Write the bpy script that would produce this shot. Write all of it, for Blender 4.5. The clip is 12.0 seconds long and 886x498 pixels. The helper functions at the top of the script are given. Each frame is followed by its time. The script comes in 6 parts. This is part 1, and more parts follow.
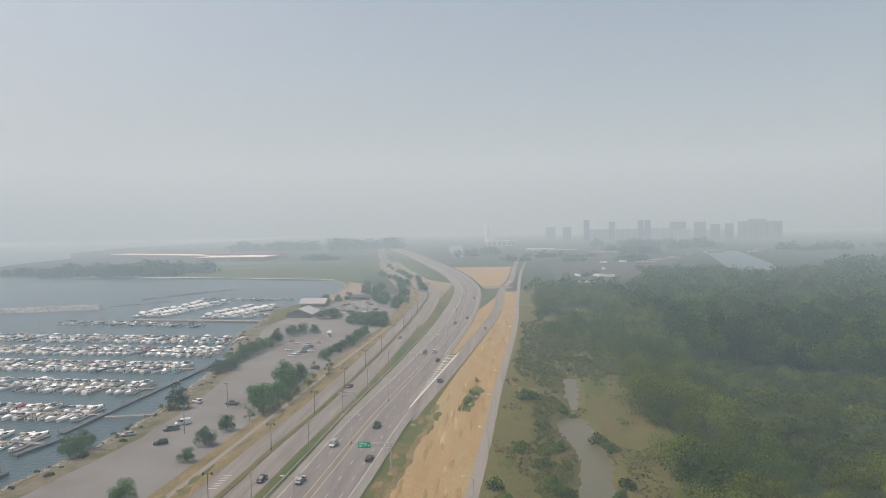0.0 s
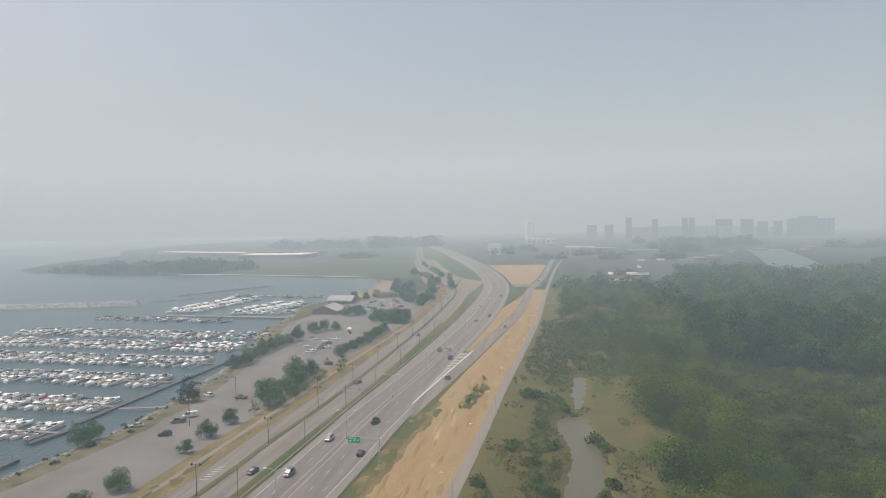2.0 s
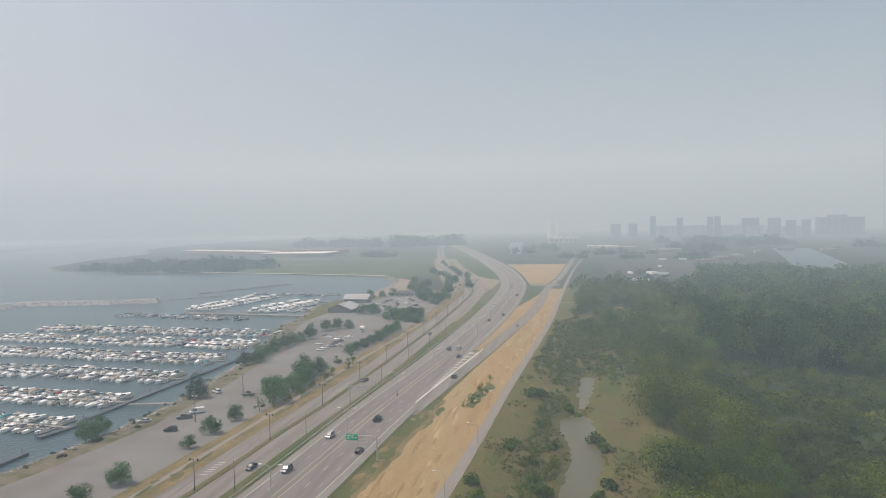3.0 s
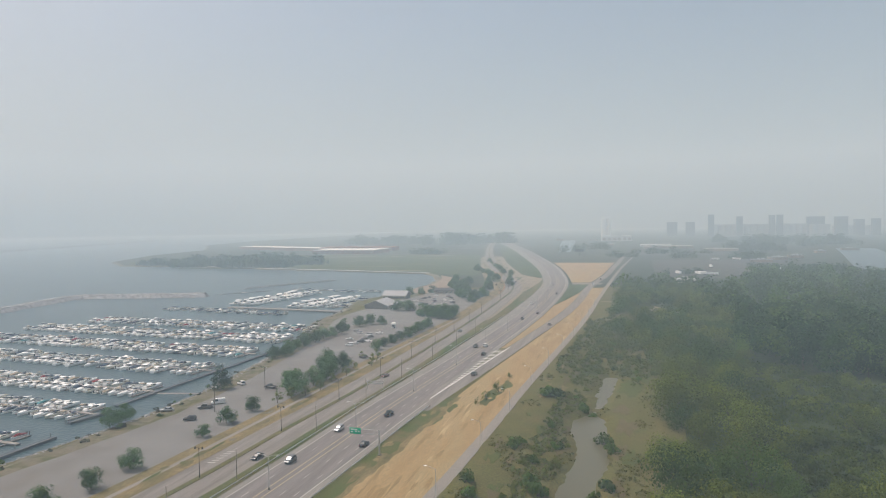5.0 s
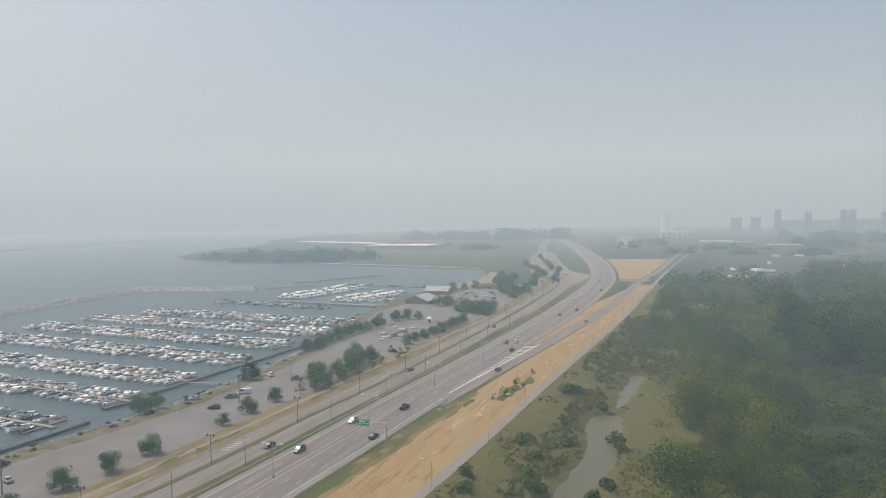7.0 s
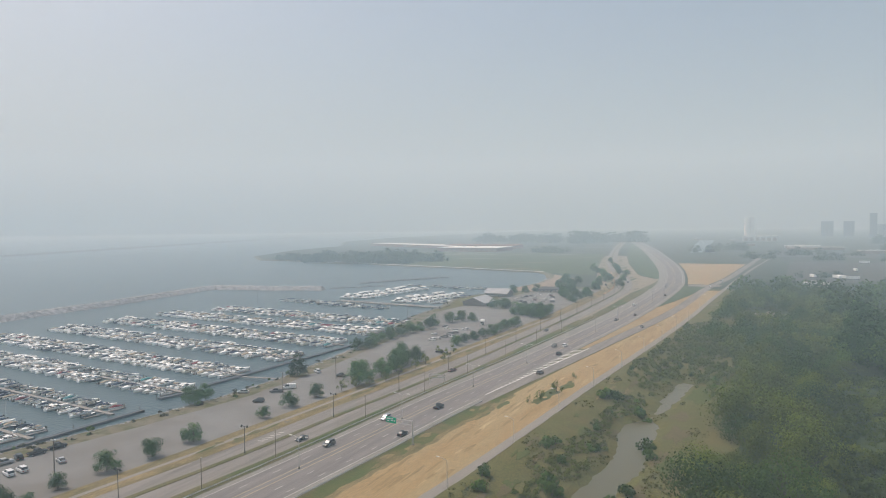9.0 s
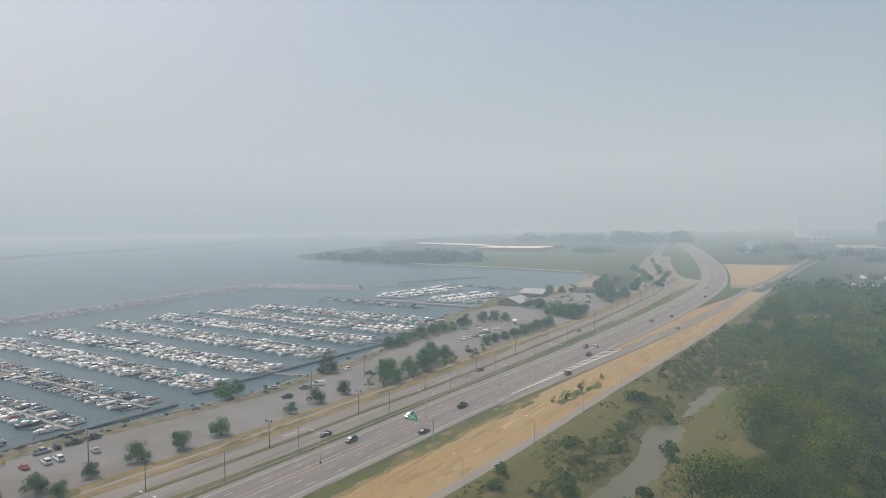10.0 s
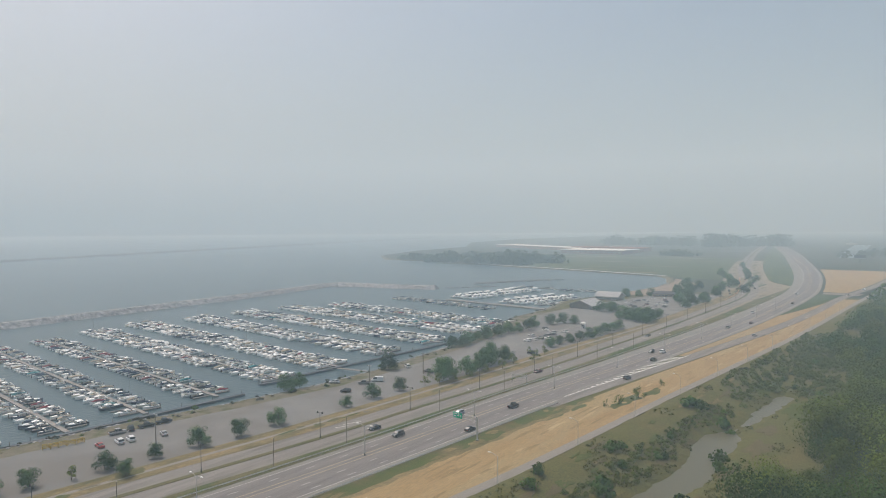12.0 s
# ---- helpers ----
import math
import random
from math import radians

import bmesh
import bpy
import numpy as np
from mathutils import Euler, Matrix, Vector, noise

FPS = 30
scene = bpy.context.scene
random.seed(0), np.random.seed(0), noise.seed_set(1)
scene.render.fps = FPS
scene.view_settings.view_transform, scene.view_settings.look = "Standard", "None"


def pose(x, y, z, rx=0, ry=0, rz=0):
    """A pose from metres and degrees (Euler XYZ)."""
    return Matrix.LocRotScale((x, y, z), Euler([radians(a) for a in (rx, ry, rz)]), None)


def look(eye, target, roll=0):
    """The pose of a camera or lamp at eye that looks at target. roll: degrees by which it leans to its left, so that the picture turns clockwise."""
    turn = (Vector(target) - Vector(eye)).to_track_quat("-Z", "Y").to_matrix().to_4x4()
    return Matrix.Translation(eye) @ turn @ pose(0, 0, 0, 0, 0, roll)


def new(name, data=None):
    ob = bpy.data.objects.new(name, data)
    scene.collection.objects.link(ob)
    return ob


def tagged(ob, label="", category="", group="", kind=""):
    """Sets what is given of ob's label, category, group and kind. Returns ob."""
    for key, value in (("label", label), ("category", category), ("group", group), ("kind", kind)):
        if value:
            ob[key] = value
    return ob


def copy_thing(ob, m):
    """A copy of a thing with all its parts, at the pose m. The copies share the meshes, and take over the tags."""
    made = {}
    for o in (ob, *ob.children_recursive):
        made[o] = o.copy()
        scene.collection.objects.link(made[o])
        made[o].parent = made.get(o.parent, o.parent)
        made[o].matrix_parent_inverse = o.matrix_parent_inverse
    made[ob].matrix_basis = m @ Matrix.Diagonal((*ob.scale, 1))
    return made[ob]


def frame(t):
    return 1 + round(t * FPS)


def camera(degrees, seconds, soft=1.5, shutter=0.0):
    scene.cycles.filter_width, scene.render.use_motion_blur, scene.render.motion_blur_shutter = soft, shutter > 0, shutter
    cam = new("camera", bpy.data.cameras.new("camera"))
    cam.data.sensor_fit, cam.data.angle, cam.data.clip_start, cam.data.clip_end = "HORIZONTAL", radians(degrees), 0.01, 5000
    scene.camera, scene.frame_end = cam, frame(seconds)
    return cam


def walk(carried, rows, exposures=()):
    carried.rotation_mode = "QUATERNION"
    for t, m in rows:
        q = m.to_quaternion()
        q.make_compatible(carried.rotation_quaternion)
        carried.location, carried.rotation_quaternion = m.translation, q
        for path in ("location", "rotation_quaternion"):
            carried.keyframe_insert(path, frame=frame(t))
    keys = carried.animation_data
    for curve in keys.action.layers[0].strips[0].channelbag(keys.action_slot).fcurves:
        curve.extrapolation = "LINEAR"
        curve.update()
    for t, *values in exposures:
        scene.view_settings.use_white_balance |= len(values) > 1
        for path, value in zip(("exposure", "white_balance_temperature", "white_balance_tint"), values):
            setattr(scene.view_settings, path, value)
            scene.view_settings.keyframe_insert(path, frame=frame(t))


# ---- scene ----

# camera and its way
cam = camera(65.7, 12.0, soft=0.95)
PATH = [
    (0, (6.505, -0.494, 69.324), (6.384, 1.501, 69.254), -1.0),
    (0.5, (10.545, -0.639, 69.26), (10.394, 1.354, 69.189), -1.2),
    (1, (14.591, -0.673, 69.198), (14.406, 1.317, 69.126), -1.1),
    (1.5, (18.627, -0.589, 69.148), (18.409, 1.398, 69.075), -1.2),
    (2, (22.638, -0.42, 69.12), (22.389, 1.563, 69.046), -1.1),
    (2.5, (26.586, -0.222, 69.074), (26.302, 1.756, 69.0), -1.2),
    (3, (30.474, 0.095, 69.046), (30.155, 2.068, 68.97), -1.1),
    (5, (45.908, 2.101, 68.716), (45.43, 4.042, 68.636), -0.9),
    (5.5, (49.857, 2.816, 68.667), (49.334, 4.745, 68.589), -0.9),
    (6, (53.75, 3.602, 68.62), (53.191, 5.52, 68.543), -1.0),
    (6.5, (57.638, 4.383, 68.605), (57.037, 6.289, 68.519), -1.0),
    (8.5, (73.032, 7.063, 68.448), (72.238, 8.897, 68.367), -0.7),
    (9, (76.706, 7.831, 68.419), (75.854, 9.638, 68.339), -0.7),
    (9.5, (80.196, 8.637, 68.366), (79.286, 10.417, 68.286), -0.7),
    (10, (83.539, 9.503, 68.315), (82.575, 11.253, 68.236), -0.7),
    (10.5, (86.828, 10.457, 68.278), (85.809, 12.176, 68.201), -0.6),
    (11, (90.057, 11.356, 68.259), (88.985, 13.043, 68.182), -0.6),
    (11.5, (93.39, 12.273, 68.253), (92.263, 13.923, 68.177), -0.5),
    (12, (96.772, 13.142, 68.256), (95.592, 14.755, 68.183), -0.4),
]
walk(cam, [(t, look(eye, target, roll)) for t, eye, target, roll in PATH], exposures=[(0.0, 0.12, 6650, 12.5), (3.0, 0.12, 6590, 12), (5.5, 0.11, 6530, 11), (9.0, 0.1, 6460, 10.5), (12.0, 0.0, 6390, 9)])

# ---- daylight through wildfire smoke ----
SUN_UP, SUN_TURN = radians(60), radians(276)
world = bpy.data.worlds.new("smoky_sky")
scene.world = world
scene.cycles.volume_bounces = 2
world.use_nodes = True
wn = world.node_tree
sky = wn.nodes.new("ShaderNodeTexSky")
sky.sky_type, sky.sun_disc = "NISHITA", False
sky.sun_elevation, sky.sun_rotation = SUN_UP, SUN_TURN
sky.air_density, sky.dust_density, sky.ozone_density = 1.0, 6.0, 1.0
wn.links.new(sky.outputs["Color"], wn.nodes["Background"].inputs["Color"])
wn.nodes["Background"].inputs["Strength"].default_value = 0.12
sun_data = bpy.data.lights.new("sun", "SUN")
sun_data.energy, sun_data.angle, sun_data.color = 2.6, radians(9), (1.0, 0.985, 0.955)
sun = new("sun", sun_data)
# the sky's rotation turns clockwise from +y
sun.matrix_world = look((0, 0, 900), (-900 * math.cos(SUN_UP) * math.sin(SUN_TURN), -900 * math.cos(SUN_UP) * math.cos(SUN_TURN), 900 - 900 * math.sin(SUN_UP)))

# ---- materials ----
def material(name, base, rough=0.9, spread=0.25, scale=1.0, fine=12.0, bump=0.0, second=None, metal=0.0, spec=0.1, per_object=0.0, per_island=0.0, patch=0.5, along=1.0, third=None):
    """A rough surface with variation at two scales (sizes in metres), and tints by object or island."""
    mat = bpy.data.materials.new(name)
    mat.use_nodes = True
    tree = mat.node_tree
    nodes, links = tree.nodes, tree.links
    shader = nodes["Principled BSDF"]
    shader.inputs["Roughness"].default_value = rough
    shader.inputs["Metallic"].default_value = metal
    shader.inputs["Specular IOR Level"].default_value = spec
    coord = nodes.new("ShaderNodeNewGeometry")
    large = nodes.new("ShaderNodeTexNoise")
    large.inputs["Scale"].default_value, large.inputs["Detail"].default_value = 1.0 / scale, 5.0
    small = nodes.new("ShaderNodeTexNoise")
    small.inputs["Scale"].default_value, small.inputs["Detail"].default_value = fine / scale, 3.0
    stretch = nodes.new("ShaderNodeVectorMath")
    stretch.operation = "MULTIPLY"
    stretch.inputs[1].default_value = (1, along, 1)
    links.new(coord.outputs["Position"], stretch.inputs[0])
    for node in (large, small):
        links.new(stretch.outputs["Vector"], node.inputs["Vector"])
    ramp = nodes.new("ShaderNodeMapRange")
    ramp.inputs["From Min"].default_value, ramp.inputs["From Max"].default_value = 0.5 - 0.35 * patch, 0.5 + 0.35 * patch
    links.new(large.outputs["Fac"], ramp.inputs["Value"])
    mix = nodes.new("ShaderNodeMix")
    mix.data_type = "RGBA"
    mix.inputs["A"].default_value = (*base, 1)
    mix.inputs["B"].default_value = (*(second or [c * (1 - spread) for c in base]), 1)
    links.new(ramp.outputs["Result"], mix.inputs["Factor"])
    tint = mix.outputs["Result"]
    if third:
        wide = nodes.new("ShaderNodeTexNoise")
        wide.inputs["Scale"].default_value, wide.inputs["Detail"].default_value = 0.55 / scale, 6.0
        moved = nodes.new("ShaderNodeVectorMath")
        moved.inputs[1].default_value = (310, 170, 40)
        links.new(stretch.outputs["Vector"], moved.inputs[0])
        links.new(moved.outputs["Vector"], wide.inputs["Vector"])
        cut = nodes.new("ShaderNodeMapRange")
        cut.inputs["From Min"].default_value, cut.inputs["From Max"].default_value = 0.5, 0.62
        links.new(wide.outputs["Fac"], cut.inputs["Value"])
        over = nodes.new("ShaderNodeMix")
        over.data_type = "RGBA"
        over.inputs["B"].default_value = (*third, 1)
        links.new(cut.outputs["Result"], over.inputs["Factor"])
        links.new(tint, over.inputs["A"])
        tint = over.outputs["Result"]
    value = nodes.new("ShaderNodeMapRange")
    value.inputs["From Min"].default_value, value.inputs["From Max"].default_value = 0.25, 0.75
    value.inputs["To Min"].default_value, value.inputs["To Max"].default_value = 1 - spread, 1 + spread
    links.new(small.outputs["Fac"], value.inputs["Value"])
    out = value.outputs["Result"]
    for amount, node, socket in ((per_object, "ShaderNodeObjectInfo", "Random"), (per_island, "ShaderNodeNewGeometry", "Random Per Island")):
        if amount:
            info = nodes.new(node)
            vary = nodes.new("ShaderNodeMapRange")
            vary.inputs["To Min"].default_value, vary.inputs["To Max"].default_value = 1 - amount, 1 + amount
            links.new(info.outputs[socket], vary.inputs["Value"])
            times = nodes.new("ShaderNodeMath")
            times.operation = "MULTIPLY"
            links.new(out, times.inputs[0])
            links.new(vary.outputs["Result"], times.inputs[1])
            out = times.outputs["Value"]
    scaled = nodes.new("ShaderNodeVectorMath")
    scaled.operation = "SCALE"
    links.new(tint, scaled.inputs[0])
    links.new(out, scaled.inputs["Scale"])
    links.new(scaled.outputs["Vector"], shader.inputs["Base Color"])
    if bump:
        relief = nodes.new("ShaderNodeBump")
        relief.inputs["Strength"].default_value, relief.inputs["Distance"].default_value = 0.6, bump
        links.new(small.outputs["Fac"], relief.inputs["Height"])
        links.new(relief.outputs["Normal"], shader.inputs["Normal"])
    return mat


def haze_material():
    mat = bpy.data.materials.new("smoke_haze")
    mat.use_nodes = True
    tree = mat.node_tree
    tree.nodes.remove(tree.nodes["Principled BSDF"])
    scatter = tree.nodes.new("ShaderNodeVolumeScatter")
    scatter.inputs["Color"].default_value = (0.675, 0.88, 1.01, 1)
    scatter.inputs["Density"].default_value = HAZE
    scatter.inputs["Anisotropy"].default_value = 0.0
    soot = tree.nodes.new("ShaderNodeVolumeAbsorption")
    soot.inputs["Color"].default_value = (0.0, 0.62, 0.82, 1)
    soot.inputs["Density"].default_value = HAZE * 0.06
    both = tree.nodes.new("ShaderNodeAddShader")
    tree.links.new(scatter.outputs["Volume"], both.inputs[0])
    tree.links.new(soot.outputs["Volume"], both.inputs[1])
    tree.links.new(both.outputs["Shader"], tree.nodes["Material Output"].inputs["Volume"])
    return mat


HAZE = 0.00057
ASPHALT = material("asphalt", (0.196, 0.179, 0.168), 0.9, 0.14, 2.6, 8.0, 0.01, second=(0.152, 0.138, 0.131), along=0.05)
ASPHALT_OLD = material("old_asphalt", (0.228, 0.208, 0.188), 0.92, 0.13, 2.4, 7.0, 0.01, second=(0.158, 0.142, 0.126), along=0.05)
CONCRETE = material("concrete", (0.235, 0.22, 0.195), 0.9, 0.14, 1.5, 8.0, 0.01, second=(0.18, 0.168, 0.15), along=0.08)
LOT = material("parking_asphalt", (0.197, 0.191, 0.181), 0.92, 0.09, 14.0, 40.0, 0.01, second=(0.166, 0.16, 0.151), third=(0.16, 0.148, 0.134))
RUBBLE_VERGE = material("stony_verge", (0.18, 0.152, 0.115), 0.95, 0.4, 3.0, 9.0, 0.1, second=(0.115, 0.105, 0.062), patch=0.8, third=(0.085, 0.088, 0.036))
PATH_MAT = material("path_asphalt", (0.235, 0.215, 0.19), 0.92, 0.10, 3.0, 9.0, 0.01, along=0.1)
GRASS = material("rough_grass", (0.078, 0.084, 0.022), 0.95, 0.4, 9.0, 18.0, 0.2, second=(0.122, 0.1, 0.038), patch=0.8, third=(0.1, 0.096, 0.032))
LUSH = material("lush_grass", (0.07, 0.092, 0.018), 0.95, 0.4, 4.0, 18.0, 0.2, second=(0.075, 0.076, 0.024), patch=0.8)
MUD = material("muddy_bank", (0.128, 0.097, 0.056), 0.95, 0.35, 3.0, 10.0, 0.15, second=(0.085, 0.078, 0.03), patch=0.9)
UNDERGROWTH = material("wood_floor_growth", (0.05, 0.068, 0.016), 0.95, 0.4, 6.0, 12.0, 0.3, second=(0.024, 0.034, 0.01), patch=0.8)
FAR_LAND = material("far_rough_land", (0.03, 0.044, 0.026), 0.95, 0.3, 60.0, 12.0, 0.2, second=(0.058, 0.06, 0.04), patch=0.8)
GREEN = material("mown_grass", (0.06, 0.088, 0.022), 0.95, 0.35, 6.0, 20.0, 0.1, second=(0.1, 0.094, 0.036), patch=0.8, third=(0.125, 0.105, 0.048))
MEDIAN = material("median_grass", (0.082, 0.086, 0.03), 0.95, 0.35, 5.0, 18.0, 0.1, second=(0.135, 0.112, 0.054), patch=0.8, along=0.3, third=(0.062, 0.082, 0.024))
DRY = material("dry_grass", (0.33, 0.24, 0.124), 0.95, 0.2, 5.0, 16.0, 0.06, second=(0.24, 0.16, 0.072), patch=0.75, along=0.16, third=(0.285, 0.215, 0.112))
DRY_DARK = material("trodden_dry_grass", (0.265, 0.18, 0.084), 0.95, 0.25, 3.0, 16.0, 0.08, second=(0.19, 0.14, 0.062), patch=0.8, along=0.2)
DRY_PALE = material("bleached_dry_grass", (0.4, 0.3, 0.165), 0.95, 0.2, 3.0, 16.0, 0.06, second=(0.31, 0.225, 0.115), patch=0.8, along=0.2)
STRAW = material("straw_verge", (0.235, 0.175, 0.09), 0.95, 0.3, 5.0, 9.0, 0.1, second=(0.095, 0.088, 0.036), patch=0.7, along=0.35)
DUST = material("dusty_ground", (0.27, 0.225, 0.17), 0.95, 0.25, 9.0, 9.0, 0.05, second=(0.17, 0.15, 0.105), patch=0.8)
FIELD = material("park_field", (0.045, 0.07, 0.026), 0.95, 0.2, 30.0, 8.0, 0.1, second=(0.075, 0.088, 0.036), patch=0.8, along=2.5)
BANK = material("bank_rubble", (0.21, 0.185, 0.145), 0.95, 0.5, 4.0, 8.0, 0.3, second=(0.085, 0.085, 0.04), patch=0.8)
WHITE_PAINT = material("road_paint_white", (0.52, 0.51, 0.47), 0.8, 0.2, 3.0, 15.0)
GORE_PAINT = material("fresh_road_paint", (0.75, 0.74, 0.71), 0.75, 0.12, 3.0, 15.0)
YELLOW_PAINT = material("road_paint_yellow", (0.5, 0.42, 0.24), 0.8, 0.18, 3.0, 15.0)

# ---- helpers for building ----
def mesh_object(name, verts, faces, mat, parent=None):
    me = bpy.data.meshes.new(name)
    me.from_pydata([tuple(v) for v in verts], [], faces)
    me.materials.append(mat)
    ob = new(name, me)
    ob.parent = parent
    return ob


def part(name, bm, mat, parent, label=""):
    me = bpy.data.meshes.new(name)
    bm.to_mesh(me)
    bm.free()
    me.materials.append(mat)
    ob = new(name, me)
    ob.parent = parent
    if label:
        ob["label"] = label
    return ob


def curve(points):
    """A smooth plan line: x for y, through control points (y, x)."""
    ys, xs = [p[0] for p in points], [p[1] for p in points]
    slopes = np.gradient(xs, ys)

    def at(y):
        y = min(max(y, ys[0]), ys[-1])
        i = min(max(int(np.searchsorted(ys, y)) - 1, 0), len(ys) - 2)
        d = ys[i + 1] - ys[i]
        u = (y - ys[i]) / d
        return float((2 * u**3 - 3 * u**2 + 1) * xs[i] + (u**3 - 2 * u**2 + u) * d * slopes[i] + (3 * u**2 - 2 * u**3) * xs[i + 1] + (u**3 - u**2) * d * slopes[i + 1])
    return at


def steps(y0, y1, near=6.0):
    """Stations along the road, wider apart with distance."""
    out, y = [], y0
    while y < y1:
        out.append(y)
        y += near if abs(y - 250) < 400 else near * 4
    return out + [y1]


def strip(name, line_a, line_b, ys, z, mat, thick=0.0, parent=None):
    """A ribbon between two plan lines, with a skirt down both sides where it is a raised slab."""
    verts, faces = [], []
    for y in ys:
        a, b = line_a(y), line_b(y)
        verts += [(a, y, z - thick), (a, y, z), (b, y, z), (b, y, z - thick)]
    for i in range(len(ys) - 1):
        k = 4 * i
        faces.append((k + 1, k + 2, k + 6, k + 5))
        if thick:
            faces += [(k, k + 1, k + 5, k + 4), (k + 2, k + 3, k + 7, k + 6)]
    return mesh_object(name, verts, faces, mat, parent)


# ---- plan lines: x for y ----
HWY = curve([(-1200, -160), (-400, -92), (0, -57), (100, -46.5), (128, -43.5), (182, -39), (228, -36), (345, -24.3), (515, -12), (631, -9), (750, -11), (860, -22), (1020, -45), (1170, -73), (1361, -114), (1630, -170), (2049, -265), (5000, -900)])
SVC = curve([(-1200, -200), (-400, -125), (0, -82), (124, -68), (165, -63.5), (208, -60.8), (262, -56.5), (345, -52.5), (415, -50), (571, -48), (689, -51), (828, -78), (1039, -130), (1392, -199), (1674, -247), (2300, -340)])
RAMP = curve([(240, -23.5), (262, -20.5), (318, -12.5), (393, -2.6), (457, 5.8), (540, 14.5), (620, 19.5), (700, 22.5), (760, 28), (830, 36), (1003, 48), (1315, 68), (1800, 100)])
ROADSIDE = curve([(-1200, -110), (-400, -38), (0, -14), (100, -5), (171, 3.8), (223, 8.2), (280, 12.4), (344, 18), (425, 25), (524, 32), (584, 35), (700, 41.5), (1000, 61), (1271, 84), (2000, 150), (5000, 400)])


def beside(line, d):
    return lambda y: line(y) + d


def LEFT_EDGE(y):
    return HWY(y) + float(np.interp(y, [140, 220, 300, 373, 468, 545, 626, 771, 850, 1045, 1175, 1450], [-9.9, -10.2, -12.0, -13.8, -15.6, -16.8, -16.2, -16.4, -17, -20, -20, -15]))


def RIGHT_EDGE(y):
    return HWY(y) + float(np.interp(y, [-200, 150, 258, 262, 360, 1175, 1450], [13.2, 13.2, 14.0, 10.6, 9.6, 13.5, 19]))


def DRY_EDGE(y):
    wobble = 1.6 * noise.noise((0.0, y * 0.045, 3.0)) + 0.9 * noise.noise((0.0, y * 0.17, 5.0))
    return wobble * (y < 330) + float(np.interp(y, [-400, 100, 171, 200, 229, 262], [-70, -25.5, -19.6, -16.4, -14.4, -12])) if y < 262 else RAMP(y) + float(np.interp(y, [262, 318, 700], [7, 5.2, 4]))


def GREEN_TIP(y):
    """Where the green triangle gives way to dry grass before the ramp."""
    a, b = RIGHT_EDGE(y) + 0.6, RAMP(y) - 3.6
    return a + (b - a) * min(1.0, max(0.0, (y - 556) / 105)) ** 0.8 + 0.8 * noise.noise((0, y * 0.06, 1)) * (y < 640)


def LOT_EDGE(y):
    return float(np.interp(y, [-300, 0, 100, 165, 217, 330, 400, 470, 680, 900], [-122, -99, -88, -82, -79, -73.5, -69, -65, -68, -92]))


# ---- ground and water ----
SHORE = [(-400, -1200), (-190, -400), (-146, 0), (-140, 60), (-136, 100), (-131, 140), (-124, 175), (-118, 215), (-117, 250), (-121, 290), (-127, 340), (-140, 400), (-156, 450), (-158, 500),
         (-164, 530), (-172, 560), (-165, 600), (-158, 640), (-152, 690), (-148, 740), (-155, 800), (-175, 860), (-195, 890), (-235, 903), (-360, 943), (-475, 970), (-630, 1030), (-790, 1040),
         (-900, 1150), (-1000, 1400), (-1050, 1700), (-1300, 2100), (-1400, 2600), (-1300, 5000)]


def ravine(x, y):
    """The height of the rough land east of the path: a shallow valley with a pond."""
    d = x - ROADSIDE(y)
    if y > 470 or y < -200:
        return 0.0
    ease = min(1.0, (470 - y) / 120, (y + 200) / 120)
    fall = min(max(d - 3, 0) / 22, 1.0)
    h = -3.0 * fall * fall * (3 - 2 * fall)
    best = min(math.hypot(x - px, y - py) - r for px, py, r in POND) + 0.7 + 1.6 * noise.noise((x * 0.22, y * 0.22, 6.0))
    if best < 4:
        h = min(h, -3.0) - 2.4 * min(1.0, (4 - best) / 6)
    h += 0.35 * noise.noise((x * 0.09, y * 0.09, 1.0))
    return h * ease


POND = [(45, 321, 2.4), (44.3, 311, 2.5), (43.4, 300, 2.4), (42.3, 289, 2.0), (41, 277, 1.5), (39.8, 268, 0.8), (39, 261, 0.4), (37.8, 251, 5.2), (37.9, 243, 5.5), (37.9, 234, 5.0), (39.2, 222, 3.8), (39.8, 209, 4.7), (38, 197, 4.2), (36.6, 186, 4.5), (33.5, 172, 4), (30, 158, 3.4), (27, 145, 3)]
POND = [tuple(a + (b - a) * k / 4 for a, b in zip(p, q)) for p, q in zip(POND, POND[1:]) for k in range(4)]


